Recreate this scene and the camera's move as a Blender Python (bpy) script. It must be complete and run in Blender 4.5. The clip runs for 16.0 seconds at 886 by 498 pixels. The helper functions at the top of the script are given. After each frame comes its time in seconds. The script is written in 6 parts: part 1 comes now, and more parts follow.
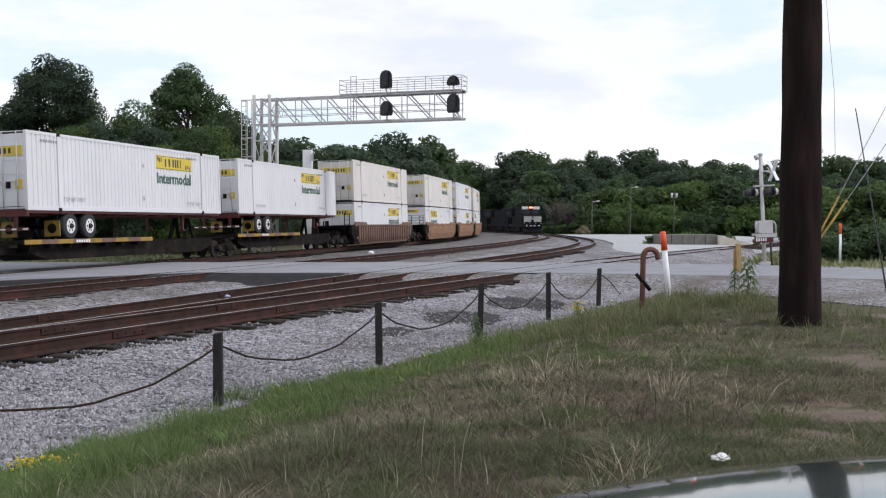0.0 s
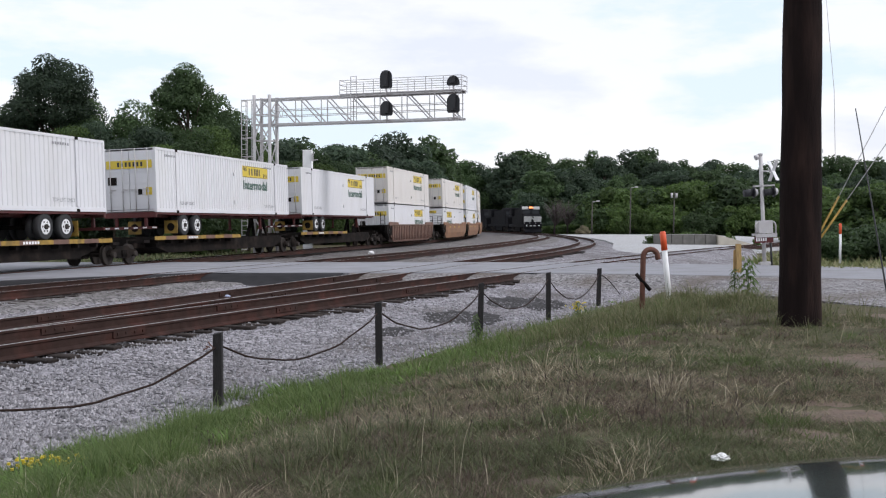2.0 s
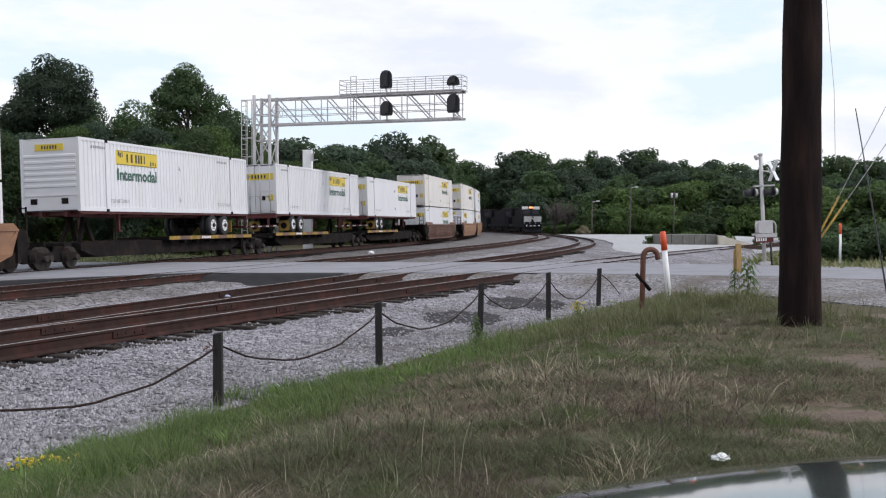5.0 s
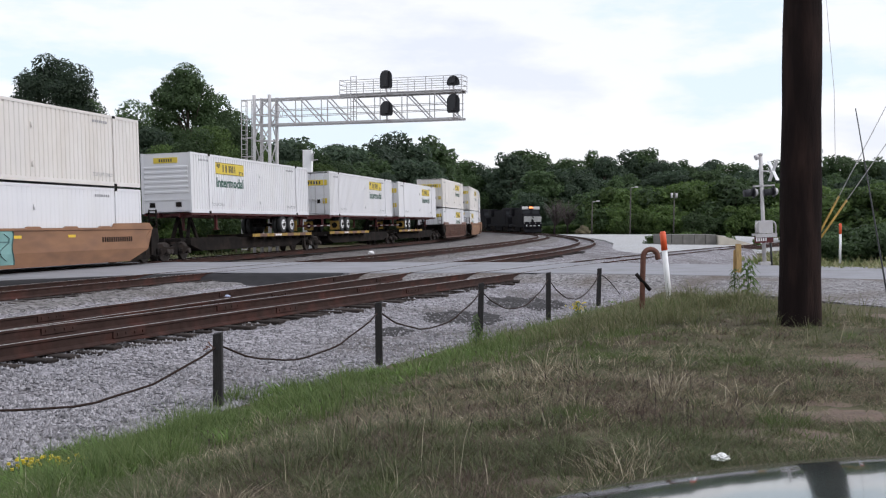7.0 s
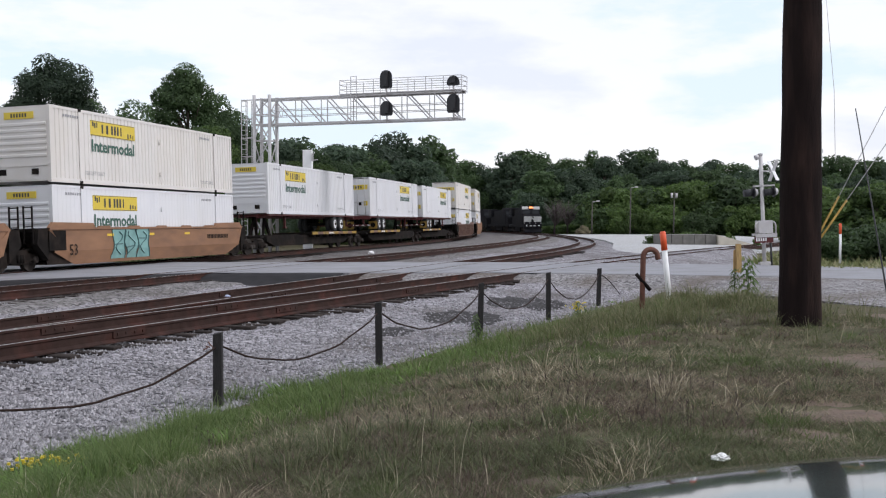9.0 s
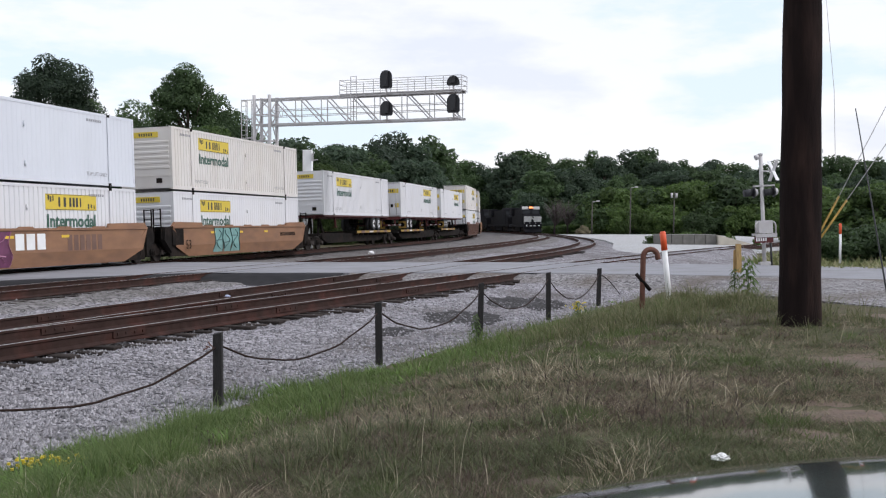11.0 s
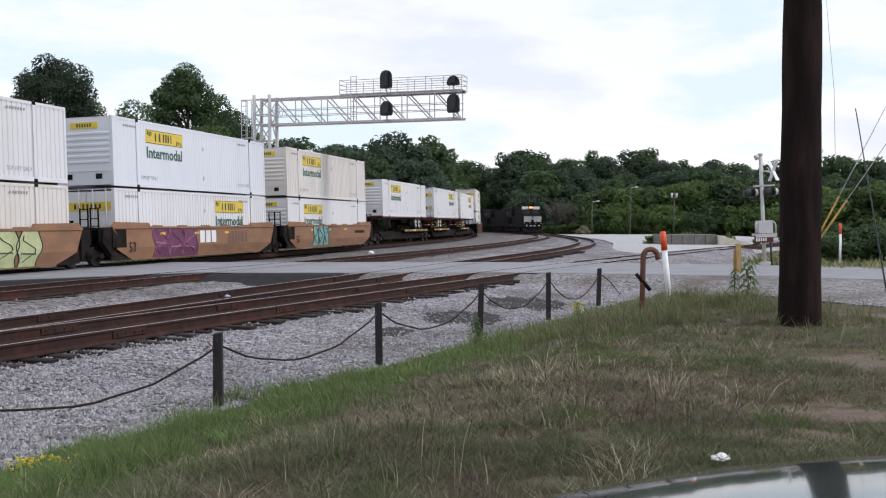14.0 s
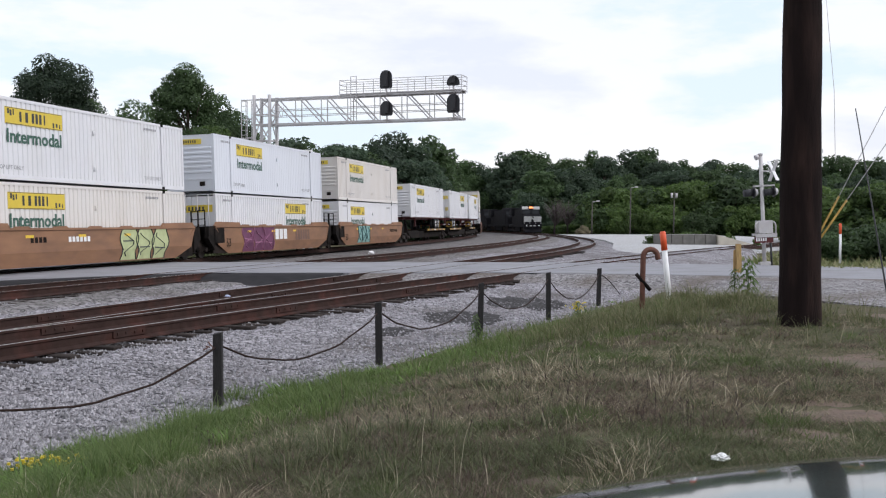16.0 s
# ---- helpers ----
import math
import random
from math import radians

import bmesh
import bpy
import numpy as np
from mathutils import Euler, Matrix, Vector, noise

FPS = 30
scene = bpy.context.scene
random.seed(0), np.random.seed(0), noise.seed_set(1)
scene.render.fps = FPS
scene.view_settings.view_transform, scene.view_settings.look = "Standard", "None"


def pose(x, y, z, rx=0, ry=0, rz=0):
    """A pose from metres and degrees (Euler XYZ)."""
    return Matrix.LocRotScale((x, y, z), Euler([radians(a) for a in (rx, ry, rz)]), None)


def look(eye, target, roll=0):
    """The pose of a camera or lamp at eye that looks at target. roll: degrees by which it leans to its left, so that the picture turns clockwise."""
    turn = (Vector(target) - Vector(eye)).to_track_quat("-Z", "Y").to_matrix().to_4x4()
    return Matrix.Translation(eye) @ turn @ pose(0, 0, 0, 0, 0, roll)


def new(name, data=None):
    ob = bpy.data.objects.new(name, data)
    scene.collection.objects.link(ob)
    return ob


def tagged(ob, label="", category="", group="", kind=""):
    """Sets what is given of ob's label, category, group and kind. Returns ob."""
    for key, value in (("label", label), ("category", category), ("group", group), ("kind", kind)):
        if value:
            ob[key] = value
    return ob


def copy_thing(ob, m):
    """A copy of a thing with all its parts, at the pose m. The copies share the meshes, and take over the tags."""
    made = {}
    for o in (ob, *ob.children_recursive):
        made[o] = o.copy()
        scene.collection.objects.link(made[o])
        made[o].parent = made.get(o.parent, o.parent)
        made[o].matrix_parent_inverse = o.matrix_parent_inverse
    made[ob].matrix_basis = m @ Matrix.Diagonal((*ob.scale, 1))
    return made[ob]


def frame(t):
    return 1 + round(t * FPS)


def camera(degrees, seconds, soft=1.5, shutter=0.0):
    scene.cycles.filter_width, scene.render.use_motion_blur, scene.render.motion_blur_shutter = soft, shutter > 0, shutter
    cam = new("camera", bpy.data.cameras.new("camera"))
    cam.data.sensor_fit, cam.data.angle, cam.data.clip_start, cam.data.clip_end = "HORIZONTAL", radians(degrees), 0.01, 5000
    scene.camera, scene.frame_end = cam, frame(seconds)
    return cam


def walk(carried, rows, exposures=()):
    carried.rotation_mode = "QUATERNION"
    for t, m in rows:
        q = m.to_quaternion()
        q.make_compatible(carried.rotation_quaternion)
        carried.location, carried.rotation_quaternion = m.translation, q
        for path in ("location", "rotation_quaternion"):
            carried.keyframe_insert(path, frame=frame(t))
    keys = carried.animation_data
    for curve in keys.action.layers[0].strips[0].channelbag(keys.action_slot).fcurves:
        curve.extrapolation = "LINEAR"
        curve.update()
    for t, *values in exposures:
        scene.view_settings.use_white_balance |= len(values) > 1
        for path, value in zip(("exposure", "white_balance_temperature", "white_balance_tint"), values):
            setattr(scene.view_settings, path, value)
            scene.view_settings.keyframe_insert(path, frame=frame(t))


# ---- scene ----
# ---------------- camera ----------------
EYE_Z = 1.80
PITCH = -1.387
cam = camera(44.38, 16.0, soft=1.2)
CAM = pose(0, 0, EYE_Z, 90 + PITCH, 0, 0)
walk(cam, [(0.0, CAM), (16.0, CAM)], exposures=[(0.0, -0.02, 6200, 15), (16.0, -0.02, 6200, 15)])

# ---------------- world and sun ----------------
world = bpy.data.worlds.new("world")
scene.world = world
world.use_nodes = True
wn, wl = world.node_tree.nodes, world.node_tree.links
wn.clear()
w_out = wn.new("ShaderNodeOutputWorld")
w_bg = wn.new("ShaderNodeBackground")
w_sky = wn.new("ShaderNodeTexSky")
w_sky.sky_type = 'NISHITA'
w_sky.sun_disc = False
w_sky.sun_elevation = radians(41)
w_sky.sun_rotation = radians(105)
w_sky.air_density, w_sky.dust_density = 1.4, 0.3
w_map = wn.new("ShaderNodeMapping")
w_map.inputs["Scale"].default_value = (1.0, 1.0, 3.2)
w_co = wn.new("ShaderNodeTexCoord")
w_noise = wn.new("ShaderNodeTexNoise")
w_noise.inputs["Scale"].default_value = 3.1
w_noise.inputs["Detail"].default_value = 7.0
w_noise.inputs["Roughness"].default_value = 0.55
w_ramp = wn.new("ShaderNodeValToRGB")
w_ramp.color_ramp.elements[0].position = 0.40
w_ramp.color_ramp.elements[0].color = (0.80, 0.92, 0.98, 1)
w_ramp.color_ramp.elements[1].position = 0.64
w_ramp.color_ramp.elements[1].color = (0.84, 0.87, 0.92, 1)
w_ramp.color_ramp.elements.new(0.47).color = (0.99, 1.0, 1.0, 1)
w_ramp.color_ramp.elements.new(0.55).color = (1.0, 1.0, 1.0, 1)
w_gain = wn.new("ShaderNodeVectorMath")
w_gain.operation = 'SCALE'
w_gain.inputs["Scale"].default_value = 10.2
w_mix = wn.new("ShaderNodeMix")
w_mix.data_type = 'RGBA'
w_mix.inputs[0].default_value = 0.84
wl.new(w_co.outputs["Generated"], w_map.inputs["Vector"])
wl.new(w_map.outputs[0], w_noise.inputs["Vector"])
wl.new(w_noise.outputs[0], w_ramp.inputs[0])
wl.new(w_ramp.outputs[0], w_gain.inputs[0])
wl.new(w_sky.outputs[0], w_mix.inputs[6])
wl.new(w_gain.outputs[0], w_mix.inputs[7])
wl.new(w_mix.outputs[2], w_bg.inputs[0])
w_bg.inputs[1].default_value = 0.11
wl.new(w_bg.outputs[0], w_out.inputs[0])

sun = new("sun", bpy.data.lights.new("sun", 'SUN'))
sun.data.energy = 1.7
sun.data.angle = radians(12)
sun.data.color = (1.0, 0.97, 0.92)
sun.matrix_world = look((58, -16, 52), (0, 0, 0))

# ---------------- materials ----------------
def mat(name, base, rough=0.7, metal=0.0, var=0.15, scale=4.0, bump=0.0, bscale=40.0, stain=None, stain_amt=0.4,
        stain_scale=1.2, island=0.0, obj=0.0, stretch=(1, 1, 1), spec=0.5):
    """Principled surface: base colour varied by a fine and a broad noise, stains of a second colour, bump."""
    m = bpy.data.materials.new(name)
    m.use_nodes = True
    n, l = m.node_tree.nodes, m.node_tree.links
    b = n["Principled BSDF"]
    b.inputs["Roughness"].default_value = rough
    b.inputs["Metallic"].default_value = metal
    b.inputs["Specular IOR Level"].default_value = spec
    co = n.new("ShaderNodeTexCoord")
    mp = n.new("ShaderNodeMapping")
    mp.inputs["Scale"].default_value = stretch
    l.new(co.outputs["Object"], mp.inputs["Vector"])
    f = n.new("ShaderNodeTexNoise")
    f.inputs["Scale"].default_value, f.inputs["Detail"].default_value = scale, 6.0
    l.new(mp.outputs[0], f.inputs["Vector"])
    mr = n.new("ShaderNodeMapRange")
    mr.inputs["From Min"].default_value, mr.inputs["From Max"].default_value = 0.25, 0.75
    mr.inputs["To Min"].default_value, mr.inputs["To Max"].default_value = 1 - var, 1 + var
    l.new(f.outputs[0], mr.inputs["Value"])
    last = mr.outputs[0]
    if island or obj:
        if island:
            g = n.new("ShaderNodeNewGeometry")
            src, amt = g.outputs["Random Per Island"], island
        else:
            g = n.new("ShaderNodeObjectInfo")
            src, amt = g.outputs["Random"], obj
        m2 = n.new("ShaderNodeMapRange")
        m2.inputs["To Min"].default_value, m2.inputs["To Max"].default_value = 1 - amt, 1 + amt
        l.new(src, m2.inputs["Value"])
        mu = n.new("ShaderNodeMath")
        mu.operation = 'MULTIPLY'
        l.new(last, mu.inputs[0])
        l.new(m2.outputs[0], mu.inputs[1])
        last = mu.outputs[0]
    col = n.new("ShaderNodeMix")
    col.data_type = 'RGBA'
    col.inputs[6].default_value = (*base, 1)
    col.inputs[7].default_value = (*(stain or base), 1)
    if stain:
        s = n.new("ShaderNodeTexNoise")
        s.inputs["Scale"].default_value, s.inputs["Detail"].default_value = stain_scale, 8.0
        l.new(mp.outputs[0], s.inputs["Vector"])
        sr = n.new("ShaderNodeMapRange")
        sr.inputs["From Min"].default_value, sr.inputs["From Max"].default_value = 0.48, 0.72
        sr.inputs["To Min"].default_value, sr.inputs["To Max"].default_value = 0.0, stain_amt
        l.new(s.outputs[0], sr.inputs["Value"])
        l.new(sr.outputs[0], col.inputs[0])
    else:
        col.inputs[0].default_value = 0.0
    vm = n.new("ShaderNodeVectorMath")
    vm.operation = 'SCALE'
    l.new(col.outputs[2], vm.inputs[0])
    l.new(last, vm.inputs["Scale"])
    l.new(vm.outputs[0], b.inputs["Base Color"])
    if bump:
        bn = n.new("ShaderNodeTexNoise")
        bn.inputs["Scale"].default_value, bn.inputs["Detail"].default_value = bscale, 4.0
        l.new(mp.outputs[0], bn.inputs["Vector"])
        bp = n.new("ShaderNodeBump")
        bp.inputs["Strength"].default_value, bp.inputs["Distance"].default_value = 1.0, bump
        l.new(bn.outputs[0], bp.inputs["Height"])
        l.new(bp.outputs[0], b.inputs["Normal"])
    return m


def leaf_mat(name, a, b2, c, thin=0.45):
    """Foliage: three greens picked per leaf, a little light passing through."""
    m = bpy.data.materials.new(name)
    m.use_nodes = True
    n, l = m.node_tree.nodes, m.node_tree.links
    b = n["Principled BSDF"]
    b.inputs["Roughness"].default_value = 0.6
    b.inputs["Specular IOR Level"].default_value = 0.25
    g = n.new("ShaderNodeNewGeometry")
    o = n.new("ShaderNodeObjectInfo")
    r = n.new("ShaderNodeValToRGB")
    r.color_ramp.elements[0].color = (*a, 1)
    r.color_ramp.elements[1].color = (*c, 1)
    r.color_ramp.elements.new(0.5).color = (*b2, 1)
    l.new(g.outputs["Random Per Island"], r.inputs[0])
    mr = n.new("ShaderNodeMapRange")
    mr.inputs["To Min"].default_value, mr.inputs["To Max"].default_value = 0.72, 1.3
    l.new(o.outputs["Random"], mr.inputs["Value"])
    vm = n.new("ShaderNodeVectorMath")
    vm.operation = 'SCALE'
    l.new(r.outputs[0], vm.inputs[0])
    l.new(mr.outputs[0], vm.inputs["Scale"])
    l.new(vm.outputs[0], b.inputs["Base Color"])
    tr = n.new("ShaderNodeBsdfTranslucent")
    l.new(vm.outputs[0], tr.inputs["Color"])
    ms = n.new("ShaderNodeMixShader")
    ms.inputs[0].default_value = thin
    l.new(b.outputs[0], ms.inputs[1])
    l.new(tr.outputs[0], ms.inputs[2])
    l.new(ms.outputs[0], n["Material Output"].inputs["Surface"])
    return m


def gravel_mat(name, dark, light, size, bump, dirt=None, dirt_amt=0.0):
    """Crushed stone: voronoi cells each with its own grey, domed by bump."""
    m = bpy.data.materials.new(name)
    m.use_nodes = True
    n, l = m.node_tree.nodes, m.node_tree.links
    b = n["Principled BSDF"]
    b.inputs["Roughness"].default_value = 0.9
    b.inputs["Specular IOR Level"].default_value = 0.2
    co = n.new("ShaderNodeTexCoord")
    v = n.new("ShaderNodeTexVoronoi")
    v.inputs["Scale"].default_value = 1 / size
    l.new(co.outputs["Object"], v.inputs["Vector"])
    sep = n.new("ShaderNodeSeparateColor")
    l.new(v.outputs["Color"], sep.inputs[0])
    r = n.new("ShaderNodeValToRGB")
    r.color_ramp.elements[0].color = (*dark, 1)
    r.color_ramp.elements[1].color = (*light, 1)
    l.new(sep.outputs[0], r.inputs[0])
    big = n.new("ShaderNodeTexNoise")
    big.inputs["Scale"].default_value, big.inputs["Detail"].default_value = 0.35, 8.0
    l.new(co.outputs["Object"], big.inputs["Vector"])
    br = n.new("ShaderNodeMapRange")
    br.inputs["From Min"].default_value, br.inputs["From Max"].default_value = 0.46, 0.70
    br.inputs["To Max"].default_value = dirt_amt
    l.new(big.outputs[0], br.inputs["Value"])
    mx = n.new("ShaderNodeMix")
    mx.data_type = 'RGBA'
    mx.inputs[7].default_value = (*(dirt or dark), 1)
    l.new(br.outputs[0], mx.inputs[0])
    l.new(r.outputs[0], mx.inputs[6])
    l.new(mx.outputs[2], b.inputs["Base Color"])
    inv = n.new("ShaderNodeMath")
    inv.operation = 'SUBTRACT'
    inv.inputs[0].default_value = 1.0
    l.new(v.outputs["Distance"], inv.inputs[1])
    bp = n.new("ShaderNodeBump")
    bp.inputs["Strength"].default_value, bp.inputs["Distance"].default_value = 1.0, bump
    l.new(inv.outputs[0], bp.inputs["Height"])
    l.new(bp.outputs[0], b.inputs["Normal"])
    return m


M_GRAVEL = gravel_mat("ballast_stone", (0.055, 0.052, 0.056), (0.42, 0.40, 0.425), 0.062, 0.03, (0.085, 0.073, 0.066), 0.85)
# stained stone, its greys lowered further for the shade between the tracks
M_GRAVEL_MAIN = gravel_mat("main_line_ballast", (0.030, 0.027, 0.026), (0.30, 0.283, 0.280), 0.085, 0.04, (0.085, 0.070, 0.060), 0.55)
M_STONE = mat("loose_stone", (0.27, 0.26, 0.272), 0.85, var=0.25, island=0.45, scale=30)
M_SHOULDER = gravel_mat("shoulder_gravel", (0.060, 0.055, 0.055), (0.36, 0.345, 0.35), 0.062, 0.03, (0.115, 0.090, 0.072), 0.92)
M_LOT = gravel_mat("lot_gravel", (0.32, 0.32, 0.325), (0.50, 0.50, 0.505), 0.10, 0.01, (0.36, 0.345, 0.32), 0.7)
M_DIRT = mat("dry_soil", (0.095, 0.082, 0.052), 0.95, spec=0.1, var=0.35, scale=3.0, bump=0.03, bscale=12, stain=(0.060, 0.068, 0.034), stain_amt=0.8, stain_scale=0.9)
M_SOIL = mat("bare_red_soil", (0.135, 0.093, 0.070), 0.95, var=0.25, scale=5.0, bump=0.02, bscale=25, stain=(0.10, 0.085, 0.055), stain_amt=0.9, stain_scale=2.5)
M_ROAD = mat("worn_asphalt", (0.25, 0.25, 0.268), 0.85, spec=0.3, var=0.12, scale=1.1, bump=0.006, bscale=60, stain=(0.18, 0.175, 0.178), stain_amt=0.6, stain_scale=0.5)
M_PANEL = mat("crossing_panel_rubber", (0.030, 0.029, 0.031), 0.9, var=0.2, scale=2, spec=0.08)
M_RAIL = mat("rusty_rail", (0.042, 0.025, 0.021), 0.85, spec=0.12, var=0.3, scale=5, bump=0.004, bscale=60, stain=(0.085, 0.033, 0.025), stain_amt=0.8)
M_HEAD = mat("polished_railhead", (0.38, 0.36, 0.35), 0.38, metal=0.8, var=0.15, scale=3)
M_TIE = mat("creosoted_tie", (0.040, 0.033, 0.030), 0.95, spec=0.1, var=0.35, scale=9, bump=0.01, bscale=40, obj=0.35, stain=(0.18, 0.16, 0.15), stain_amt=0.6, stain_scale=3)
M_STEEL = mat("galvanised_steel", (0.50, 0.485, 0.485), 0.55, metal=0.25, var=0.1, scale=3, stain=(0.40, 0.33, 0.28), stain_amt=0.3)
M_BLACK = mat("black_paint", (0.022, 0.022, 0.025), 0.55, var=0.2, scale=3)
M_UNDER = mat("grimy_black_steel", (0.014, 0.012, 0.011), 0.85, spec=0.06, var=0.35, scale=3, bump=0.004, bscale=30, stain=(0.038, 0.028, 0.023), stain_amt=0.7)
M_WOODPOLE = mat("creosoted_pole", (0.014, 0.0095, 0.009), 0.9, var=0.22, scale=5, bump=0.010, bscale=16, stretch=(3, 3, 0.5), stain=(0.040, 0.024, 0.020), stain_amt=0.7, stain_scale=2, spec=0.08)
M_POST = mat("weathered_fence_post", (0.016, 0.014, 0.014), 0.9, var=0.3, scale=12, bump=0.01, bscale=50, stretch=(3, 3, 0.5))
M_RUST = mat("rusted_pipe", (0.13, 0.055, 0.038), 0.85, var=0.3, scale=14, bump=0.004, bscale=80)
M_CABLE = mat("rusty_cable", (0.032, 0.021, 0.018), 0.85, var=0.3, scale=20, spec=0.1)
M_WHITE = mat("white_paint", (0.78, 0.78, 0.78), 0.5, var=0.05, scale=3, stain=(0.5, 0.47, 0.42), stain_amt=0.3)
M_ORANGE = mat("orange_red_cap", (0.72, 0.10, 0.03), 0.5, var=0.08)
M_YELLOW = mat("yellow_paint", (0.70, 0.47, 0.04), 0.55, var=0.12, scale=4)
M_STRIP = mat("dirty_yellow_strip", (0.30, 0.185, 0.03), 0.7, var=0.35, scale=3, stain=(0.10, 0.07, 0.03), stain_amt=0.7, stain_scale=2)
M_DECAL = mat("yellow_decal", (0.64, 0.475, 0.045), 0.5, var=0.06)
M_GREEN = mat("dark_green_lettering", (0.035, 0.10, 0.07), 0.5)
M_INK = mat("black_lettering", (0.03, 0.03, 0.03), 0.5)
M_GREYINK = mat("faded_lettering", (0.27, 0.27, 0.28), 0.6)
M_WELL = mat("tan_orange_paint", (0.245, 0.124, 0.064), 0.65, var=0.20, scale=1.6, stain=(0.15, 0.08, 0.05), stain_amt=0.7, stain_scale=0.9, stretch=(0.5, 1, 1.6))
M_WELL2 = mat("brown_red_paint", (0.155, 0.085, 0.062), 0.7, var=0.2, scale=1.6, stain=(0.08, 0.05, 0.04), stain_amt=0.6, stain_scale=0.9)
M_CHASSIS = mat("red_chassis_paint", (0.085, 0.012, 0.011), 0.6, var=0.25, scale=3, stain=(0.07, 0.03, 0.025), stain_amt=0.6)
M_TYRE = mat("tyre_rubber", (0.025, 0.025, 0.026), 0.85)
M_RIM = mat("white_wheel_rim", (0.72, 0.72, 0.72), 0.45, var=0.1, scale=8)
M_WHEEL = mat("rail_wheel_steel", (0.040, 0.033, 0.029), 0.7, metal=0.2, var=0.3, spec=0.2)
M_BOX = [mat("container_white", (0.68, 0.675, 0.69), 0.5, var=0.05, scale=0.8, stain=(0.62, 0.60, 0.56), stain_amt=0.30, stain_scale=0.6, stretch=(1, 1, 0.35)),
         mat("container_cool_white", (0.655, 0.675, 0.72), 0.5, var=0.04, scale=0.8, stain=(0.62, 0.64, 0.66), stain_amt=0.25, stain_scale=0.6, stretch=(1, 1, 0.35)),
         mat("container_cream_white", (0.67, 0.635, 0.60), 0.55, var=0.05, scale=0.8, stain=(0.58, 0.52, 0.45), stain_amt=0.4, stain_scale=0.6, stretch=(1, 1, 0.35))]
M_BARK = mat("bark", (0.09, 0.07, 0.055), 0.95, var=0.3, scale=4, bump=0.02, bscale=10)
# leaf_deep carries extra blue: the haze before the woods, put into the colour
M_LEAF = [leaf_mat("leaf_deep", (0.044, 0.068, 0.044), (0.058, 0.088, 0.054), (0.074, 0.108, 0.063)),
          leaf_mat("leaf_mid", (0.048, 0.077, 0.035), (0.068, 0.109, 0.045), (0.088, 0.136, 0.057)),
          leaf_mat("leaf_bright", (0.055, 0.092, 0.027), (0.080, 0.128, 0.036), (0.110, 0.165, 0.048))]
M_GRASS = leaf_mat("grass_green", (0.075, 0.118, 0.032), (0.118, 0.176, 0.052), (0.19, 0.235, 0.09))
M_DRY = leaf_mat("grass_dry", (0.11, 0.094, 0.056), (0.25, 0.215, 0.145), (0.50, 0.44, 0.325))
M_WEED = leaf_mat("weed_dark", (0.050, 0.066, 0.028), (0.118, 0.140, 0.066), (0.225, 0.235, 0.125))
M_FRESH = leaf_mat("weed_fresh", (0.085, 0.150, 0.032), (0.120, 0.200, 0.045), (0.165, 0.250, 0.070))
M_DEAD = leaf_mat("grass_dead", (0.080, 0.056, 0.044), (0.170, 0.122, 0.096), (0.310, 0.235, 0.185))
M_TALL = leaf_mat("grass_rank", (0.110, 0.135, 0.052), (0.190, 0.200, 0.090), (0.310, 0.290, 0.170))
M_SPIKE = mat("seed_spike", (0.06, 0.045, 0.038), 0.9, island=0.4)
M_CONC = mat("weathered_concrete", (0.145, 0.138, 0.125), 0.9, var=0.2, scale=2, stain=(0.18, 0.17, 0.16), stain_amt=0.6, bump=0.006, bscale=30)
M_SIGNALBLACK = mat("signal_black", (0.016, 0.016, 0.019), 0.5)
M_LOCO = mat("locomotive_black", (0.012, 0.012, 0.014), 0.8, var=0.2, scale=1, spec=0.06)


def glow(name, colour, strength):
    m = bpy.data.materials.new(name)
    m.use_nodes = True
    b = m.node_tree.nodes["Principled BSDF"]
    b.inputs["Base Color"].default_value = (*colour, 1)
    b.inputs["Emission Color"].default_value = (*colour, 1)
    b.inputs["Emission Strength"].default_value = strength
    return m


M_HEADLIGHT = glow("lit_headlight", (1.0, 0.30, 0.10), 1.9)
M_GLASS = mat("dark_window_glass", (0.012, 0.013, 0.015), 0.25, var=0.05, spec=0.25)

# ---------------- mesh helpers ----------------
def box(bm, x0, x1, y0, y1, z0, z1):
    v = [bm.verts.new(p) for p in ((x0, y0, z0), (x1, y0, z0), (x1, y1, z0), (x0, y1, z0),
                                   (x0, y0, z1), (x1, y0, z1), (x1, y1, z1), (x0, y1, z1))]
    for f in ((3, 2, 1, 0), (4, 5, 6, 7), (0, 1, 5, 4), (1, 2, 6, 5), (2, 3, 7, 6), (3, 0, 4, 7)):
        bm.faces.new([v[i] for i in f])
    return v


def frame_of(p0, p1):
    d = (Vector(p1) - Vector(p0)).normalized()
    a = d.cross(Vector((0, 0, 1)))
    a = a.normalized() if a.length > 1e-4 else Vector((1, 0, 0))
    return d, a, d.cross(a)


def beam(bm, p0, p1, w, h=None):
    """A square bar from p0 to p1."""
    h = h or w
    d, a, b = frame_of(p0, p1)
    lo, hi = [], []
    for sa, sb in ((-1, -1), (1, -1), (1, 1), (-1, 1)):
        o = a * (sa * w / 2) + b * (sb * h / 2)
        lo.append(bm.verts.new(Vector(p0) + o))
        hi.append(bm.verts.new(Vector(p1) + o))
    for i in range(4):
        j = (i + 1) % 4
        bm.faces.new((lo[i], lo[j], hi[j], hi[i]))
    bm.faces.new(lo[::-1])
    bm.faces.new(hi)


